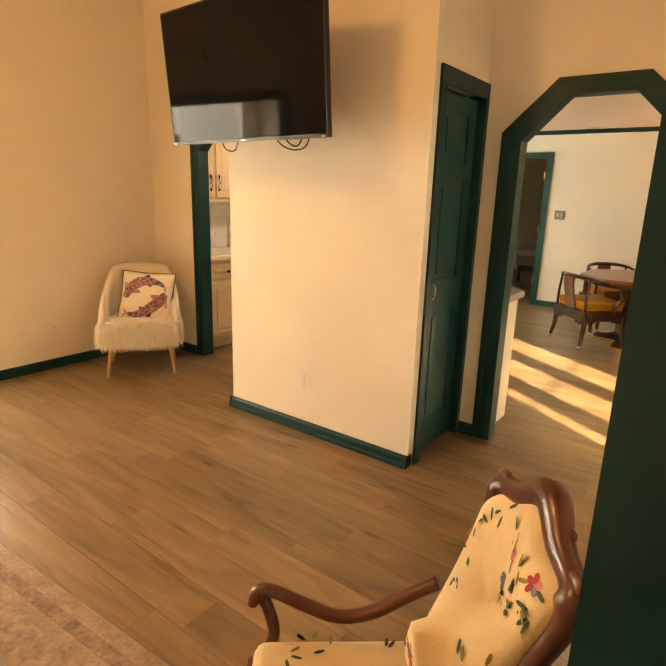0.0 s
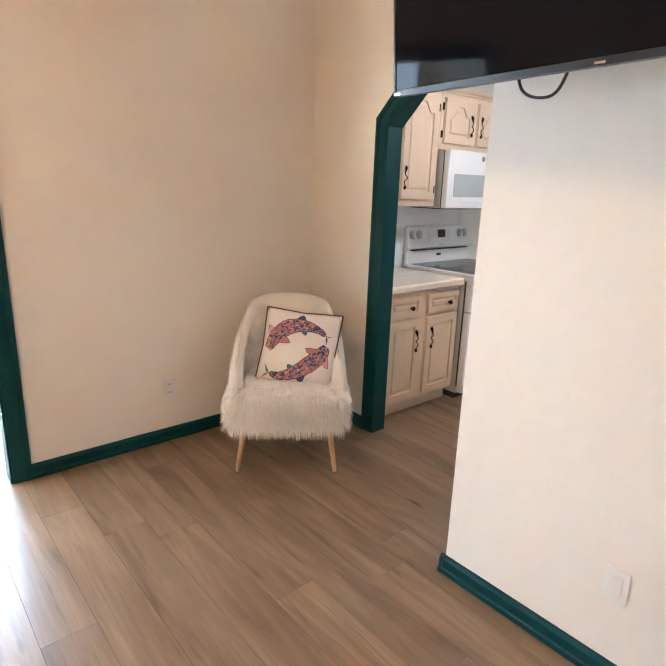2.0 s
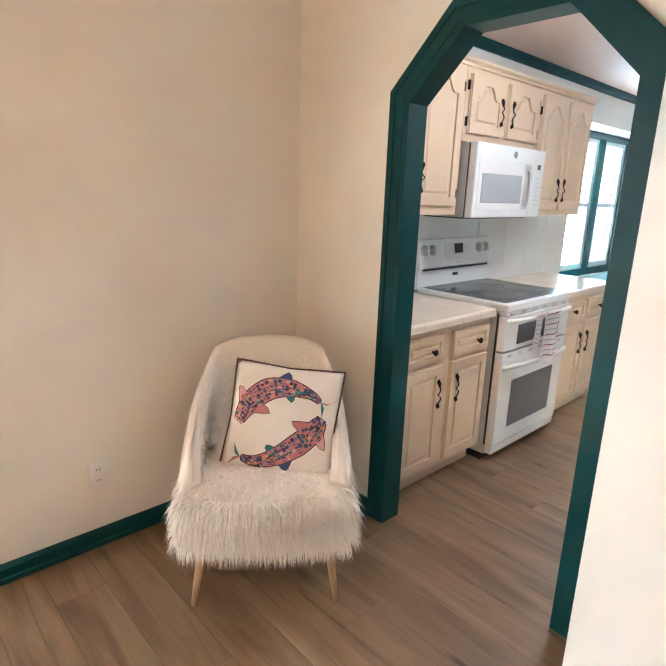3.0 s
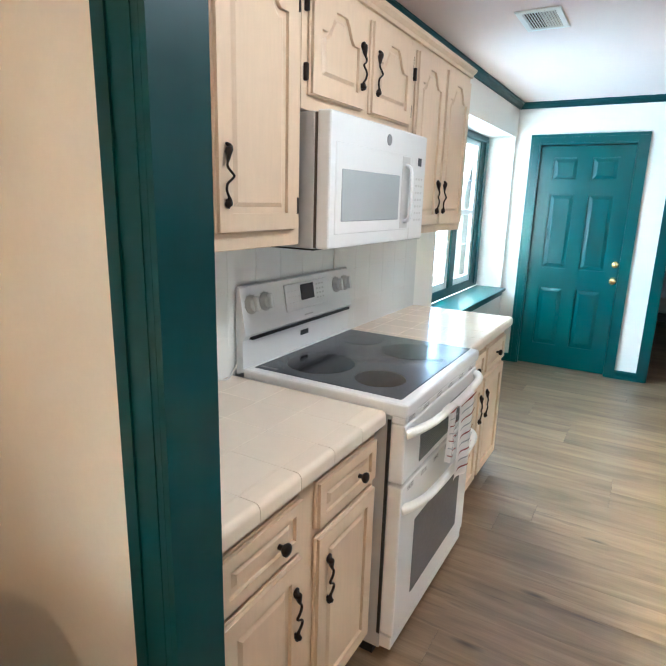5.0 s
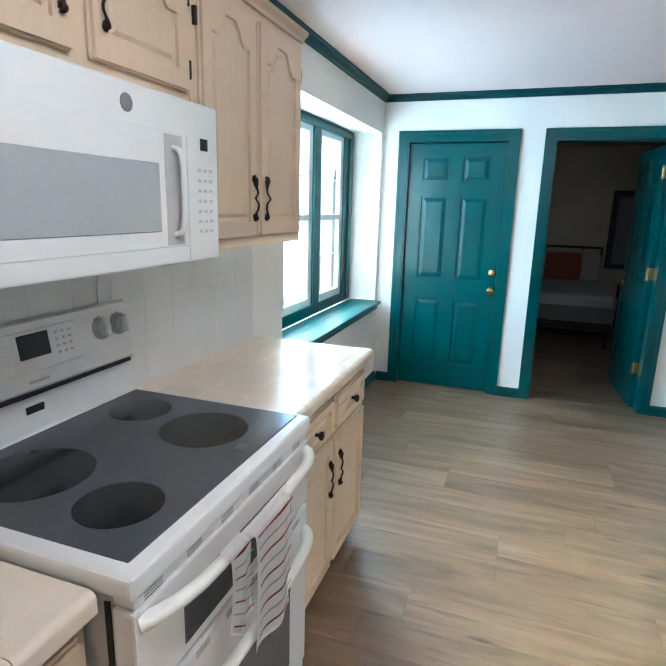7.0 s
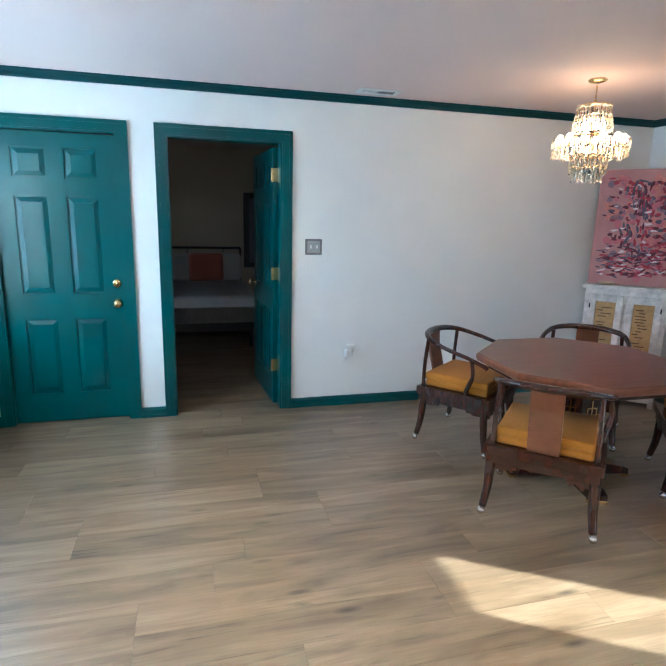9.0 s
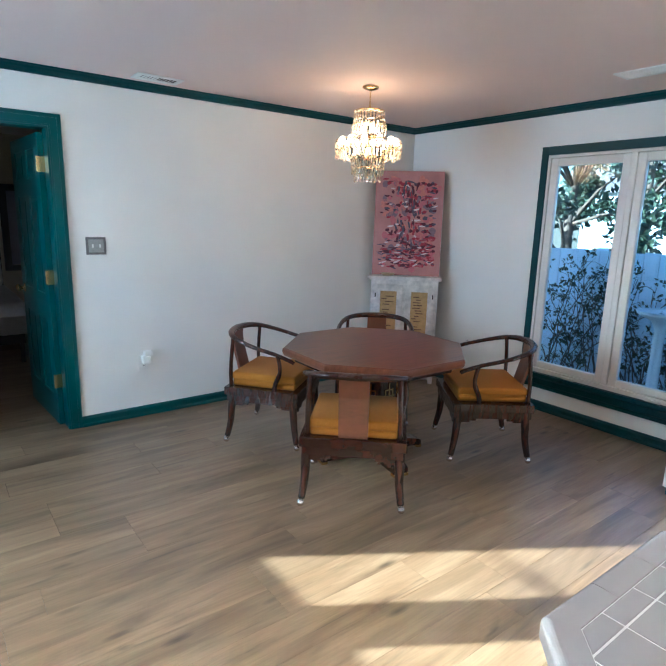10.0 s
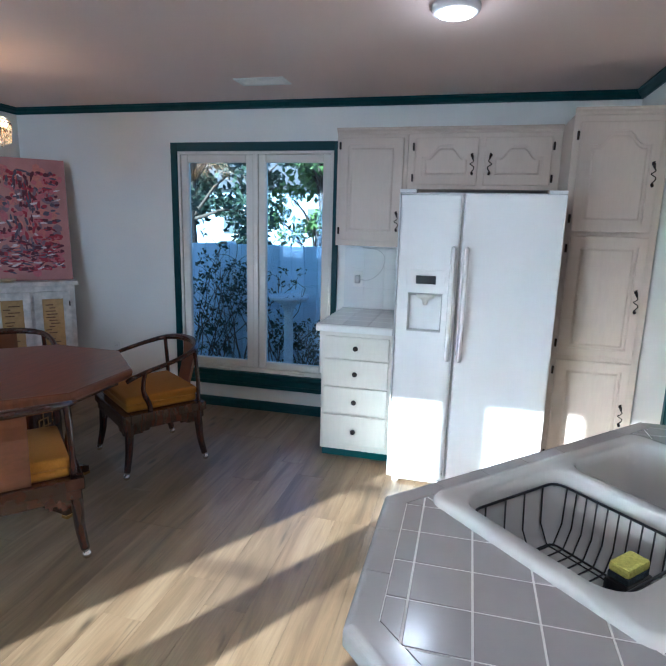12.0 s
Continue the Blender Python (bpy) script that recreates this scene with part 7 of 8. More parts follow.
def rug():
    m = pose(-1.45, 0.42, 0.0, 0, 0, 3.5)
    t = thing("area_rug", "faded beige and rose patterned rug on the planks", "rug", m)
    field = material("rug_field", (0.29, 0.21, 0.15), 0.95, grain=0.38, scale=34, bump=0.4, stain=0.28, stain_scale=11)
    band = material("rug_band", (0.25, 0.165, 0.12), 0.95, grain=0.35, scale=60, bump=0.4, stain=0.3, stain_scale=16)
    edge = material("rug_edge", (0.31, 0.23, 0.165), 0.95, grain=0.2, scale=80, bump=0.4, stain=0.2, stain_scale=12)
    w, d = 1.05, 1.12
    boxed("woven_base", (-w, -d, 0.0005), (w, d, 0.009), edge, t, 0.003)
    bm = bmesh.new()
    for a, b in (((-w + 0.06, d - 0.11), (w - 0.06, d - 0.06)), ((-w + 0.06, -d + 0.06), (w - 0.06, -d + 0.11)), ((-w + 0.06, -d + 0.11), (-w + 0.11, d - 0.11)), ((w - 0.11, -d + 0.11), (w - 0.06, d - 0.11))):
        box(bm, (*a, 0.0085), (*b, 0.0102))
    part("border", bm, band, t)
    boxed("field", (-w + 0.16, -d + 0.16, 0.0085), (w - 0.16, d - 0.16, 0.0102), field, t)


rug()

# ---- bedroom beyond the doorway ----
def bed():
    t = thing("bed", "bed with grey cover, rust pillow and striped pillows", "bed", pose(-2.12, 12.56, 0) @ Matrix.Diagonal((0.78, 0.82, 1, 1)))
    cover = material("grey_bedcover", (0.46, 0.45, 0.46), 0.9, grain=0.1, scale=60, bump=0.3, stain=0.1)
    rust = material("rust_pillow", (0.36, 0.10, 0.06), 0.85, grain=0.1, scale=90, bump=0.3)
    stripe = material("pale_pillow", (0.55, 0.50, 0.47), 0.85, grain=0.12, scale=90, bump=0.3)
    iron = material("dark_iron", (0.02, 0.018, 0.017), 0.5, 0.5, grain=0.2)
    boxed("frame", (-0.62, -2.0, 0.2), (0.62, 0.0, 0.329), iron, t, 0.01)
    for x in (-0.58, 0.58):
        for y in (-1.95, -0.05):
            boxed("leg", (x - 0.025, y - 0.025, 0), (x + 0.025, y + 0.025, 0.1995), iron, t)
    bm = bmesh.new()
    box(bm, (-0.66, -2.03, 0.33), (0.66, 0.0, 0.62), 0.07, 4)
    rnd = random.Random(8)
    for v in bm.verts:
        v.co += Vector((rnd.uniform(-0.012, 0.012), rnd.uniform(-0.012, 0.012), rnd.uniform(-0.01, 0.01)))
    for f in bm.faces:
        f.smooth = True
    part("bedcover", bm, cover, t, "rumpled grey bedcover")
    bm = bmesh.new()
    n = 40
    low, high = [], []
    for i in range(n + 1):
        x = -0.64 + 1.28 * i / n
        w = 0.02 * math.sin(i * 1.7)
        high.append(bm.verts.new((x, -2.05, 0.49)))
        low.append(bm.verts.new((x, -2.06 + w, 0.31)))
    for i in range(n):
        bm.faces.new((low[i], low[i + 1], high[i + 1], high[i]))
    bmesh.ops.solidify(bm, geom=bm.faces[:], thickness=0.01)
    part("valance", bm, stripe, t, "pale gathered valance", True)
    bm = bmesh.new()
    for x in (-0.62, 0.62):
        tube(bm, [(x, -0.02, 0.2), (x, -0.02, 1.06)], 0.018, 8)
    tube(bm, [(-0.62, -0.02, 1.06), (0.62, -0.02, 1.06)], 0.016, 8)
    tube(bm, [(-0.62, -0.02, 0.75), (0.62, -0.02, 0.75)], 0.012, 8)
    for k in range(2):
        tube(bm, [(-0.31 + k * 0.62, -0.02, 0.75), (-0.31 + k * 0.62, -0.02, 1.06)], 0.008, 6)
    part("headboard", bm, iron, t, "dark iron headboard")
    for nm, x, w, mat in (("pillow", 0.0, 0.3, rust), ("pillow", -0.42, 0.2, stripe), ("pillow", 0.42, 0.2, stripe)):
        bm = bmesh.new()
        box(bm, (-w, -0.07, -0.19), (w, 0.07, 0.19), 0.065, 4, pose(x, -0.2 if mat is rust else -0.12, 0.80, -16, 0, 0))
        for f in bm.faces:
            f.smooth = True
        part(nm, bm, mat, t, "rust coloured pillow" if mat is rust else "pale striped pillow")


bed()
t = thing("window_4", "dark framed bedroom window, closed by an added dim grey cover", "window", kind="structure")
dk = material("black_window_paint", (0.012, 0.012, 0.014), 0.4, grain=0.1)
bm = bmesh.new()
for a, b in (((-1.58, 0.78), (-1.5, 1.83)), ((-0.85, 0.78), (-0.77, 1.83)), ((-1.5, 1.75), (-0.85, 1.83)), ((-1.5, 0.78), (-0.85, 0.85))):
    box(bm, (a[0], 12.575, a[1]), (b[0], 12.599, b[1]), 0.004, 1)
part("window_frame", bm, dk, t)
# Added cover shuts out window light; its grey imitates a dim pane.
boxed("blind", (-1.499, 12.63, 0.851), (-0.851, 12.66, 1.749), material("dim_pane_grey", (0.30, 0.28, 0.33), 0.8, grain=0.06, scale=60), t)
for z in (1.15, 1.45):
    boxed("blind_fold", (-1.499, 12.62, z), (-0.851, 12.6295, z + 0.01), MATS["dim_pane_grey"], t)
s = thing("side_table", "small dark bedside table under the window", "table", pose(-1.2, 12.35, 0))
boxed("top", (-0.2, -0.2, 0.6), (0.2, 0.2, 0.63), ROSEWOOD, s, 0.004)
for x in (-0.17, 0.17):
    for y in (-0.17, 0.17):
        boxed("leg", (x - 0.018, y - 0.018, 0), (x + 0.018, y + 0.018, 0.5995), ROSEWOOD, s)

# ---- outside ----
GRASS = material("dry_lawn", (0.16, 0.15, 0.09), 0.95, grain=0.3, scale=30, bump=0.4, stain=0.25, stain_scale=0.6)
ground = boxed("ground", (-900, -900, -0.30), (900, 900, -0.16), GRASS)
setting(tagged(ground, "dry mown lawn round the house", "ground"))
ROOF = material("grey_roof", (0.09, 0.085, 0.08), 0.9, grain=0.2, scale=20)
roof = boxed("roof", (-6.1, -2.3, 3.45), (2.7, 4.1, 3.6), ROOF)
setting(tagged(roof, "flat grey roof over the living room", "roof"))


def fence():
    t = thing("fence", "white board fence outside the tall window, shade blue in its paint", "fence")
    # White boards; the blue of their sky-lit shade is put into the colour.
    paint = material("sky_tinted_fence_paint", (0.62, 0.72, 0.79), 0.7, grain=0.05, scale=12, stain=0.08, stretch=(1, 1, 0.3), spread=0.05)
    y = 2.5
    i = 0
    while y < 13.0:
        bm = bmesh.new()
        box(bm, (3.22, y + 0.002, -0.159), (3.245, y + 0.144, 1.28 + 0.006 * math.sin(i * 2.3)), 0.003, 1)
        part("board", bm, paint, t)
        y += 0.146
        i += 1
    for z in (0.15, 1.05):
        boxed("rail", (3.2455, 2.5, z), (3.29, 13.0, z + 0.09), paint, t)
    for k in range(5):
        boxed("post", (3.2905, 2.6 + k * 2.5, -0.159), (3.38, 2.69 + k * 2.5, 1.3), paint, t)


fence()


def leaf_cloud(bm, rnd, centre, spread, count, size):
    for i in range(count):
        while True:
            p = Vector((rnd.uniform(-1, 1), rnd.uniform(-1, 1), rnd.uniform(-1, 1)))
            if p.length < 1:
                break
        p = centre + Vector((p.x * spread[0], p.y * spread[1], p.z * spread[2]))
        a = Vector((rnd.uniform(-1, 1), rnd.uniform(-1, 1), rnd.uniform(-1, 1))).normalized()
        b = a.cross(Vector((rnd.uniform(-1, 1), rnd.uniform(-1, 1), rnd.uniform(-1, 1)))).normalized()
        s = size * rnd.uniform(0.6, 1.4)
        bm.faces.new([bm.verts.new(q) for q in (p - a * s, p + b * s * 0.5, p + a * s, p - b * s * 0.5)])


def tree(x, y, h, r, leaf, label, seed, size=0.07, low=0.35, clumps=26, per=150):
    t = thing("tree", label, "tree", pose(x, y, -0.16))
    rnd = random.Random(seed)
    bark = material("bark", (0.09, 0.065, 0.045), 0.95, grain=0.35, scale=14, bump=0.6, stretch=(4, 4, 0.6))
    bm = bmesh.new()
    trunk = [Vector((0.08 * math.sin(k * 1.1 + seed), 0.08 * math.cos(k * 0.9 + seed), h * 0.8 * k / 6)) for k in range(7)]
    tube(bm, trunk, [0.11 - 0.012 * k for k in range(7)], 9)
    tips = []
    for k in range(clumps):
        q = rnd.uniform(low, 1.0)
        base = trunk[min(6, int(q * 6))]
        a = rnd.uniform(0, 6.28)
        out = r * (1.15 - q * 0.8) * rnd.uniform(0.5, 1.0)
        tip = Vector((base.x + out * math.cos(a), base.y + out * math.sin(a), h * (q * 0.85) + rnd.uniform(0, 0.5)))
        tube(bm, [base, base.lerp(tip, 0.5) + Vector((0, 0, 0.1)), tip], [0.035, 0.022, 0.008], 5)
        tips.append(tip)
    part("trunk", bm, bark, t, smooth=True)
    bm = bmesh.new()
    for tip in tips:
        s = rnd.uniform(0.22, 0.5)
        leaf_cloud(bm, rnd, tip, (s, s, s * 0.7), per, size)
    part("crown", bm, leaf, t)["kind"] = "stuff"
    return t


DARK_LEAF = material("dark_evergreen_leaf", (0.035, 0.055, 0.03), 0.55, grain=0.2, spread=0.4, per_island=True)
BRIGHT_LEAF = material("sunlit_leaf", (0.13, 0.20, 0.05), 0.5, grain=0.2, spread=0.35, per_island=True)
tree(5.6, 9.3, 4.2, 1.5, DARK_LEAF, "dark evergreen tree behind the fence", 3, 0.06, 0.3, 34, 190)
tree(7.2, 7.7, 3.4, 1.2, BRIGHT_LEAF, "small bright green tree behind the fence", 5, 0.07, 0.35, 18, 120)
tree(8.8, 6.2, 5.6, 1.5, BRIGHT_LEAF, "tall thin tree behind the fence", 7, 0.08, 0.45, 14, 90)
tree(9.5, 9.9, 5.5, 1.8, DARK_LEAF, "dark leafy tree further off", 9, 0.08, 0.4, 22, 130)


def vine(x, y, h, seed, label):
    t = thing("shrub", label, "shrub", pose(x, y, -0.16))
    rnd = random.Random(seed)
    twig = material("vine_twig", (0.12, 0.10, 0.085), 0.9, grain=0.3, scale=30)
    bm, lv = bmesh.new(), bmesh.new()
    for k in range(10):
        p = Vector((rnd.uniform(-0.05, 0.05), rnd.uniform(-0.2, 0.2), 0))
        d = Vector((rnd.uniform(-0.1, 0.12), rnd.uniform(-0.45, 0.45), 1)).normalized()
        pts = [p.copy()]
        n = rnd.randint(7, 11)
        for i in range(n):
            d = (d + Vector((rnd.uniform(-0.15, 0.15), rnd.uniform(-0.38, 0.38), rnd.uniform(-0.1, 0.16)))).normalized()
            p = p + d * h / n
            p.x = max(-0.28, min(0.14, p.x))
            pts.append(p.copy())
            if rnd.random() < 0.75:
                q = p + Vector((rnd.uniform(-0.1, 0.06), rnd.uniform(-0.24, 0.24), rnd.uniform(0.0, 0.22)))
                tube(bm, [p, p.lerp(q, 0.5) + Vector((0, 0, 0.03)), q], [0.003, 0.0022, 0.0015], 4)
                if rnd.random() < 0.8:
                    leaf_cloud(lv, rnd, q, (0.06, 0.07, 0.06), 11, 0.024)
        tube(bm, pts, [0.0075 - 0.005 * i / len(pts) for i in range(len(pts))], 5)
    part("branches", bm, twig, t)
    part("leaves", lv, DARK_LEAF, t)["kind"] = "stuff"


vine(3.05, 7.95, 1.45, 3, "bare climbing shrub against the white fence")
vine(3.05, 7.55, 1.2, 4, "bare climbing shrub against the white fence")
vine(3.0, 6.95, 1.15, 6, "twiggy shrub with few leaves at the fence")
vine(2.95, 6.55, 0.62, 8, "low twiggy shrub under the window")


def neighbour(x, y0, y1, h, face, label, rise):
    t = thing("house", label, "house")
    # Pale siding, dimmed and blued in colour to imitate outdoor haze.
    sid = material("haze_blue_siding", (0.40, 0.47, 0.53), 0.8, grain=0.05, scale=6, stretch=(1, 1, 12))
    tile = material("neighbour_roof", (0.14, 0.13, 0.125), 0.9, grain=0.2, scale=20)
    pan = material("dim_house_glass", (0.10, 0.12, 0.14), 0.1)
    x2 = x + face * 7
    boxed("wall", (min(x, x2), y0, -0.16), (max(x, x2), y1, h), sid, t)
    bm = bmesh.new()
    prism(bm, [(min(x, x2) - 0.4, h), (max(x, x2) + 0.4, h), ((x + x2) / 2, h + rise)], "y", y0 - 0.3, y1 + 0.3)
    part("roof", bm, tile, t)
    n = 4
    for k in range(n):
        yc = y0 + (y1 - y0) * (k + 0.5) / n
        w = boxed("window", (x - 0.03 if face > 0 else x + 0.001, yc - 0.5, 0.9), (x - 0.001 if face > 0 else x + 0.03, yc + 0.5, 2.1), SASH_WHITE, t)
        boxed("pane", (x - 0.04 if face > 0 else x + 0.031, yc - 0.42, 0.98), (x - 0.031 if face > 0 else x + 0.04, yc + 0.42, 2.02), pan, w)


neighbour(18, 2, 16, 2.7, 1, "pale sided house beyond the garden fence", 1.6)
# Upper storey is added, out of view, to keep low sun off the sunroom.
neighbour(-24, 4, 18, 5.2, -1, "pale sided house across the lawn, raised to block sunroom sun", 1.6)
bb = thing("bird_bath", "white bird bath in front of the fence", "bird bath", pose(2.75, 6.75, -0.16))
bm = bmesh.new()
lathe(bm, [(0.14, 0), (0.13, 0.05), (0.05, 0.1), (0.045, 0.80), (0.08, 0.88), (0.2, 0.94), (0.21, 0.97), (0.17, 0.945), (0.05, 0.93)], None, 24)
part("bowl", bm, material("pale_stone", (0.6, 0.6, 0.58), 0.8, grain=0.1, scale=40), bb, smooth=True)

# ---- small fixtures ----
def outlet(x, y, z, rz, label="white duplex wall outlet", kind="duplex"):
    t = thing("wall_outlet", label, "outlet", pose(x, y, z, 0, 0, rz))
    boxed("plate", (-0.036, -0.006, -0.058), (0.036, -0.0005, 0.058), PLASTIC, t, 0.003)
    if kind == "duplex":
        for dz in (-0.024, 0.024):
            bm = bmesh.new()
            lathe(bm, [(0.017, 0), (0.017, 0.003), (0.015, 0.004)], pose(0, -0.0055, dz, 90, 0, 0), 16)
            s = part("socket", bm, PLASTIC, t)
            for dx in (-0.006, 0.006):
                boxed("slot", (dx - 0.0015, -0.0105, dz - 0.005), (dx + 0.0015, -0.0092, dz + 0.005), BLACK, s)
    else:
        boxed("blank", (-0.017, -0.009, -0.034), (0.017, -0.0055, 0.034), PLASTIC, t, 0.002)
    return t


outlet(WL, 2.89, 0.325, 90, "white duplex outlet low on the cream wall")
outlet(-1.445, BY, 0.345, 0, "white cover plate under the television", "plain")
outlet(W + 0.011, 4.53, 1.05, 90, "white outlet with a plugged-in adapter on the backsplash")
outlet(-1.13, N, 0.42, 0, "white outlet with a plug-in freshener")
outlet(-0.32, N, 0.42, 0, "white duplex outlet behind the dining chairs")
outlet(E_ - 0.011, 5.82, 1.13, -90, "white outlet on the tiled backsplash")
outlet(E_, 7.95, 0.42, -90, "white duplex outlet by the tall window")

f = thing("air_freshener", "white plug-in air freshener in the outlet", "air freshener", pose(-1.12, N - 0.0085, 0.45))
bm = bmesh.new()
box(bm, (-0.03, -0.05, -0.03), (0.03, 0.0, 0.03), 0.012, 3)
box(bm, (-0.02, -0.045, 0.025), (0.045, -0.012, 0.07), 0.012, 3)
part("housing", bm, PLASTIC, f, smooth=True)

p = thing("power_adapter", "white power adapter plugged into the backsplash", "adapter", pose(W + 0.02, 4.53, 1.05, 0, 0, 90))
boxed("block", (-0.05, -0.045, -0.045), (0.03, 0.0, 0.03), PLASTIC, p, 0.008)
boxed("block", (-0.015, -0.065, -0.015), (0.055, -0.0455, 0.04), PLASTIC, p, 0.006)
boxed("prong_cover", (0.056, -0.06, 0.0), (0.075, -0.048, 0.025), ENAMEL_GREY, p, 0.003)
bm = bmesh.new()
tube(bm, spline([(0.04, -0.05, -0.015), (0.07, -0.04, -0.06), (0.12, -0.02, -0.10), (0.19, -0.03, -0.128), (0.25, -0.01, -0.122), (0.29, 0.002, -0.10)], 6), 0.003, 6)
tube(bm, spline([(0.0, -0.02, 0.03), (-0.02, -0.003, 0.12), (-0.01, -0.003, 0.22), (-0.04, -0.003, 0.32)], 6), 0.002, 6)
part("cord", bm, PLASTIC, p, "thin white cord", True)
cable = thing("hanging_cable", "thin white cord hanging from the microwave", "cable", pose(W + 0.014, 5.50, 0))
bm = bmesh.new()
tube(bm, spline([(0.003, 0.0, 1.372), (0.003, -0.015, 1.30), (0.004, -0.02, 1.24), (0.004, -0.01, 1.17)], 5), 0.003, 6)
part("cord", bm, PLASTIC, cable, smooth=True)
lc = thing("looped_cable", "looped white cord under the wall cabinet", "cord", pose(E_ - 0.014, 5.82, 1.13, 0, 0, -90))
bm = bmesh.new()
box(bm, (-0.02, -0.03, -0.03), (0.02, 0.0, 0.03), 0.005, 1)
tube(bm, spline([(0.01, -0.03, 0.0), (0.09, -0.02, 0.0), (0.17, -0.01, 0.06), (0.2, -0.005, 0.16), (0.15, -0.005, 0.22), (0.05, -0.005, 0.235), (-0.03, -0.005, 0.258)], 6), 0.0025, 6)
part("cord", bm, ENAMEL_GREY, lc, smooth=True)

s = thing("switch_plate", "pewter framed square switch plate with two toggles", "light switch", pose(-1.42, N, 1.30))
pewter = material("pewter", (0.20, 0.19, 0.18), 0.45, 0.6, grain=0.2, scale=60)
boxed("frame", (-0.066, -0.008, -0.06), (0.066, -0.0005, 0.06), pewter, s, 0.003)
boxed("plate", (-0.05, -0.0105, -0.045), (0.05, -0.0081, 0.045), material("brushed_switch_plate", (0.36, 0.35, 0.33), 0.4, 0.3, grain=0.1, scale=60), s, 0.001)
for dx in (-0.024, 0.024):
    boxed("toggle", (dx - 0.005, -0.02, -0.012), (dx + 0.005, -0.0106, 0.012), PLASTIC, s, 0.002)


def vent(x, y, w, d, label):
    t = thing("ceiling_vent", label, "vent", pose(x, y, H))
    bm = bmesh.new()
    for a, b in (((-w / 2, -d / 2), (w / 2, -d / 2 + 0.03)), ((-w / 2, d / 2 - 0.03), (w / 2, d / 2)), ((-w / 2, -d / 2 + 0.03), (-w / 2 + 0.03, d / 2 - 0.03)), ((w / 2 - 0.03, -d / 2 + 0.03), (w / 2, d / 2 - 0.03))):
        box(bm, (*a, -0.010), (*b, -0.001), 0.003, 1)
    part("frame", bm, PLASTIC, t)
    boxed("backing", (-w / 2 + 0.03, -d / 2 + 0.03, -0.003), (w / 2 - 0.03, d / 2 - 0.03, -0.001), SHADOW_GAP, t)
    n = 12
    for k in range(n):
        cx = -w / 2 + 0.036 + (w - 0.072) * k / (n - 1)
        bm = bmesh.new()
        box(bm, (-0.0045, -d / 2 + 0.03, -0.001), (0.0045, d / 2 - 0.03, 0.001), 0, 1, pose(cx, 0, -0.008, 0, 35 if k < n / 2 else -35, 0))
        part("slat", bm, PLASTIC, t)
    return t


vent(-3.22, 6.46, 0.21, 0.32, "white metal ceiling vent over the range side")
vent(-1.02, 8.575, 0.31, 0.16, "white metal ceiling vent by the dining wall")
vent(1.05, 6.365, 0.17, 0.33, "white metal ceiling vent near the tall window")

LIT = emitter("lit_diffuser", (1.0, 0.93, 0.82), 7.0)
for x, y in ((0.04, 5.14), (-2.55, 4.75)):
    t = thing("ceiling_light", "round white flush ceiling light, lit", "ceiling light", pose(x, y, H), "flush kitchen lights")
    bm = bmesh.new()
    lathe(bm, [(0.098, -0.0005), (0.098, -0.018), (0.09, -0.03), (0.072, -0.034), (0.072, -0.001)], None, 32)
    part("housing", bm, ENAMEL, t, smooth=True)
    bm = bmesh.new()
    lathe(bm, [(0.071, -0.0325), (0.071, -0.035), (0.04, -0.038), (0.002, -0.039)], None, 32)
    part("diffuser", bm, LIT, t, "glowing white diffuser", True)
lamp("range_light_glow", "POINT", pose(-2.55, 4.75, H - 0.09), 2.4, (1.0, 0.9, 0.78), radius=0.1)
lamp("ceiling_light_glow", "POINT", pose(0.04, 5.14, H - 0.09), 0.4, (1.0, 0.9, 0.76), radius=0.06)
# Unseen lamp, added to bring warm light to the upper living room walls.
t = thing("ceiling_light", "unseen flush ceiling light added to warm the living room", "ceiling light", pose(-1.7, 0.7, HL))
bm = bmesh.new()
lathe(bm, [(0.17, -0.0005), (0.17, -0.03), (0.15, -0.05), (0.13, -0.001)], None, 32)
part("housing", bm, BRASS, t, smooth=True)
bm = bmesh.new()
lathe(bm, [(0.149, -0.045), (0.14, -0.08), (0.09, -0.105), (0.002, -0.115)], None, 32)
part("diffuser", bm, emitter("warm_diffuser", (1.0, 0.62, 0.30), 6.0), t, "warm glowing bowl of the added ceiling light", True)
lamp("added_living_glow", "POINT", pose(-1.7, 0.7, HL - 0.22), 4.6, (1.0, 0.58, 0.27), radius=0.12)

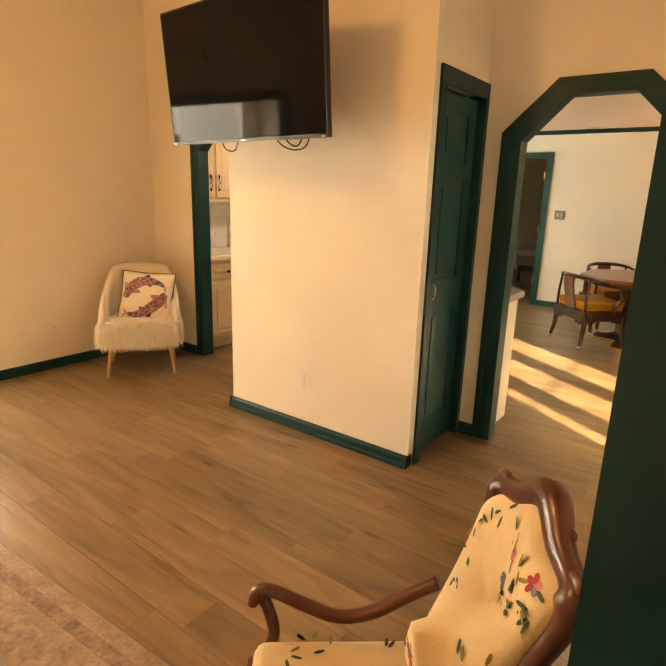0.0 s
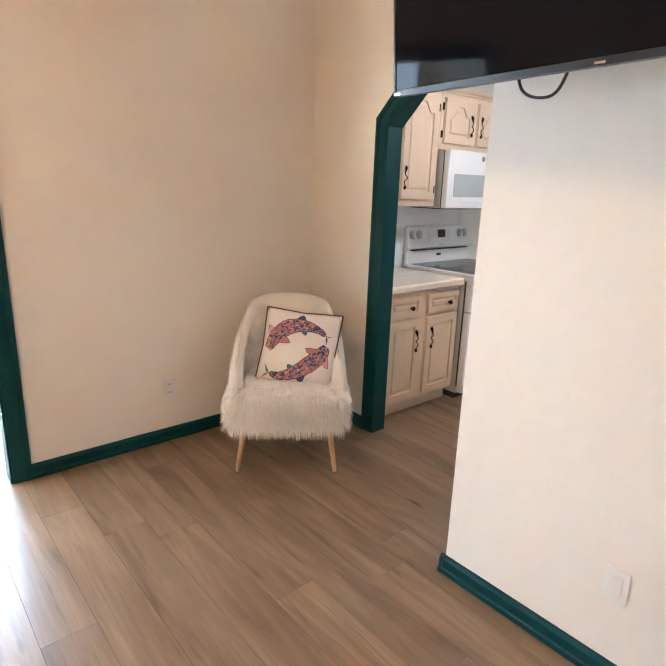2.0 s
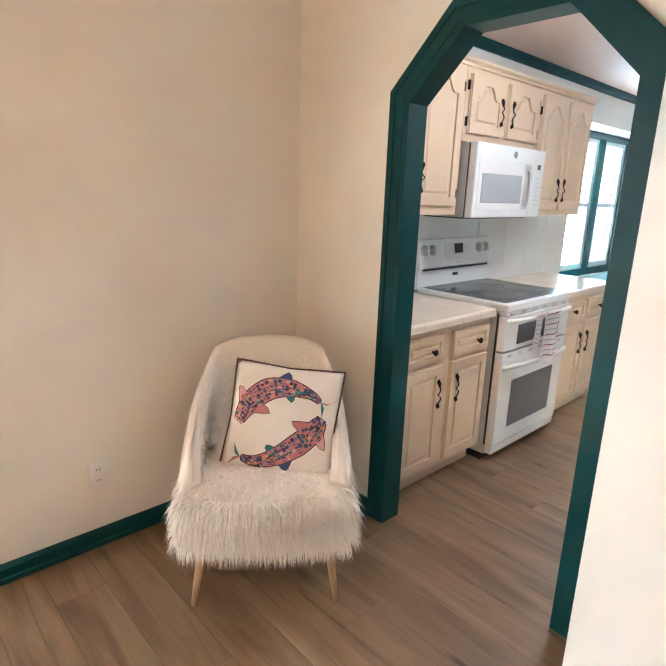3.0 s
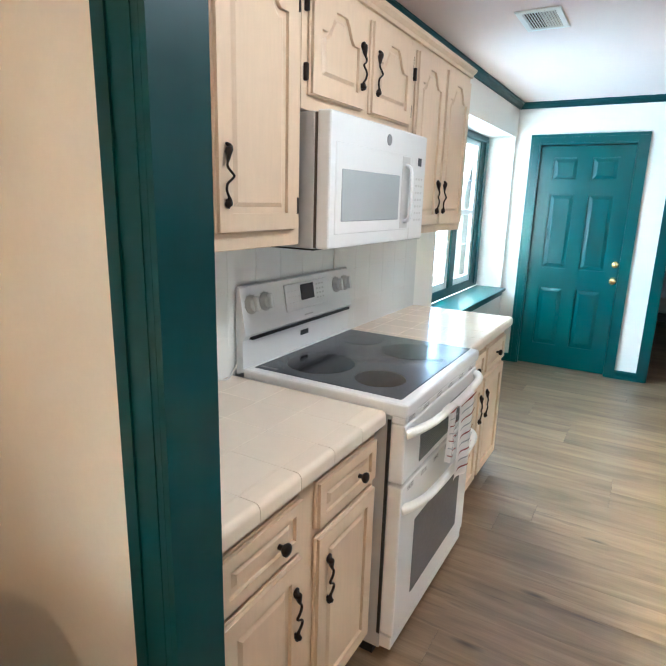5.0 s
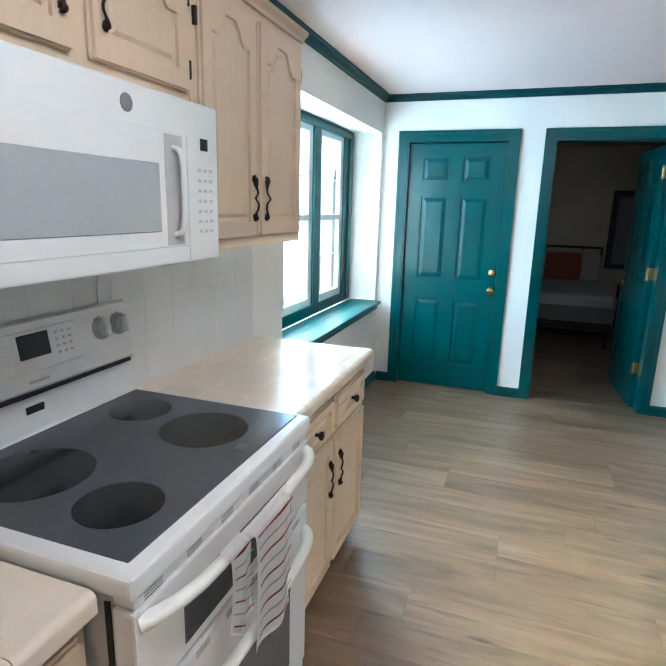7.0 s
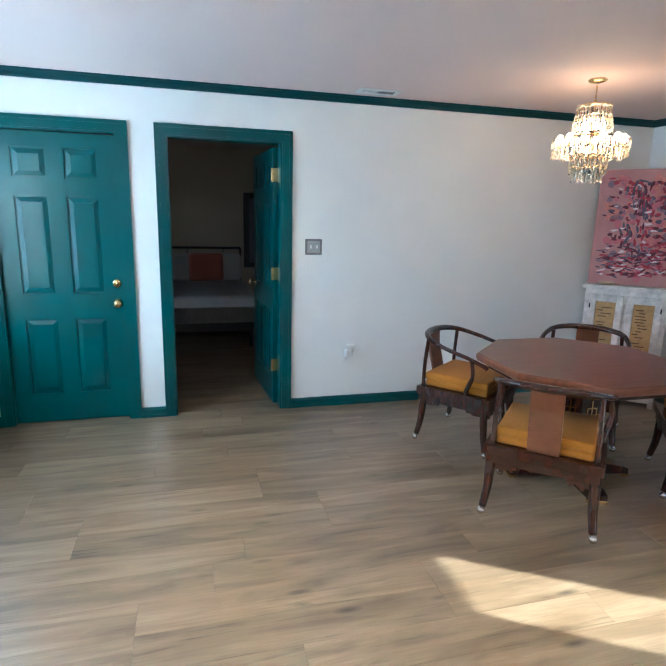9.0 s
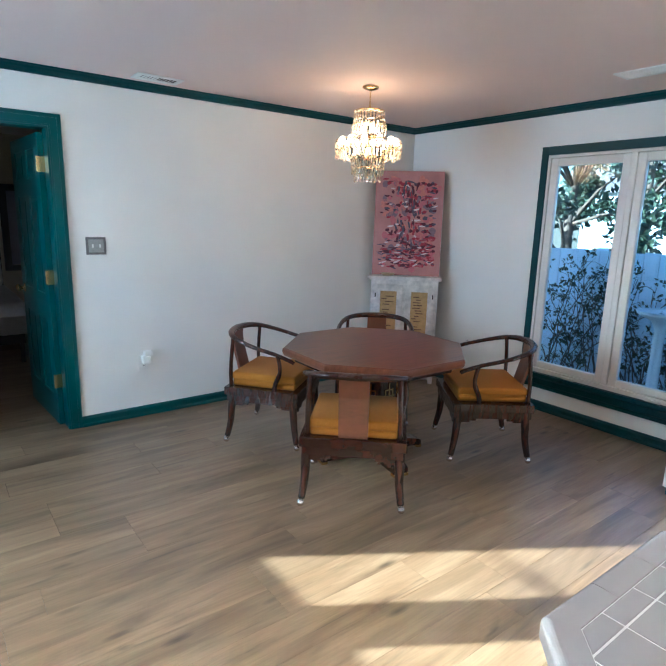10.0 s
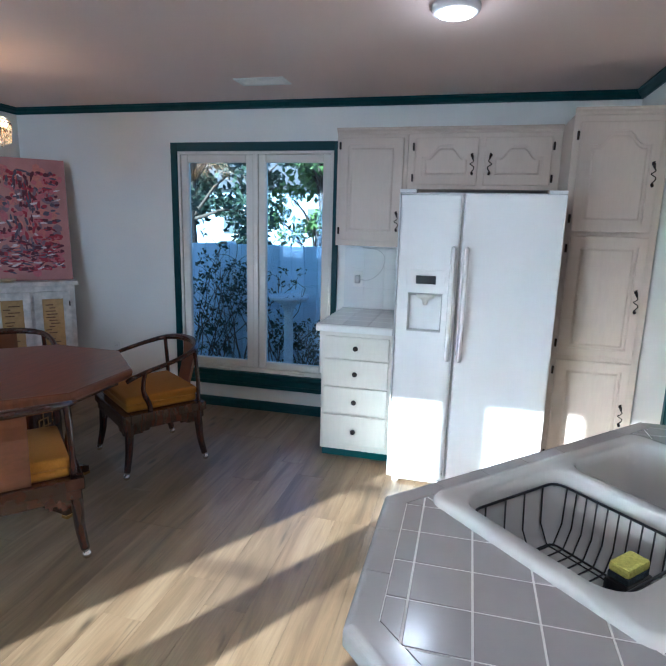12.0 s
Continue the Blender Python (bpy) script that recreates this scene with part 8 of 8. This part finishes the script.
# ---- floor planks ----
def planks(name, x0, x1, y0, y1, label, parts=True, seed=3):
    rnd = random.Random(seed)
    width, length, gap = 0.181, 1.22, 0.0004
    floor = thing(name, label, "floor", kind="structure")
    meshes = {}

    def plank_mesh(w, l):
        key = (round(w, 3), round(l, 3))
        if key not in meshes:
            bm = bmesh.new()
            e = 0.0002
            base = [(-l / 2 + gap, -w / 2 + gap), (l / 2 - gap, -w / 2 + gap), (l / 2 - gap, w / 2 - gap), (-l / 2 + gap, w / 2 - gap)]
            top = [(x - math.copysign(e, x), y - math.copysign(e, y)) for x, y in base]
            low = [bm.verts.new((x, y, -0.011)) for x, y in base]
            mid = [bm.verts.new((x, y, -0.0009)) for x, y in base]
            up = [bm.verts.new((x, y, 0)) for x, y in top]
            bm.faces.new(up)
            for i in range(4):
                j = (i + 1) % 4
                bm.faces.new((mid[i], mid[j], up[j], up[i]))
                bm.faces.new((low[i], low[j], mid[j], mid[i])).material_index = 1
            me = bpy.data.meshes.new("plank")
            bm.to_mesh(me)
            bm.free()
            me.materials.append(PLANK)
            me.materials.append(SUB)
            meshes[key] = me
        return meshes[key]

    y = y0
    while y < y1 - 0.01:
        w = min(width, y1 - y)
        x = x0
        first = rnd.choice((0.3, 0.45, 0.6, 0.75, 0.9, 1.05, 1.22))
        while x < x1 - 0.01:
            l = min(first if x == x0 else length, x1 - x)
            if x1 - x - l < 0.12:
                l = x1 - x
            ob = new("plank", plank_mesh(w, l))
            ob.parent = floor
            ob.location = (x + l / 2, y + w / 2, 0)
            x += l
        y += width
    return floor


planks("floor_kitchen", W, E_, P0 + 0.042, N + 0.06, "brown oak-look plank floor, boards laid lengthwise", seed=4)
planks("floor_living", W - 0.06, LE + 0.06, LS, P0 + 0.042, "brown oak-look plank floor in the living room", seed=5)
planks("floor_sunroom", -5.72, W - 0.06, -0.6, 2.9, "pale sunlit plank floor of the sunroom", seed=6)
planks("floor_bedroom", -4.3, 0.4, N + 0.06, 12.6, "dim plank floor of the bedroom", seed=7)
planks("floor_hall", LE + 0.06, 2.3, -0.3, 2.2, "plank floor of the hall", seed=8)
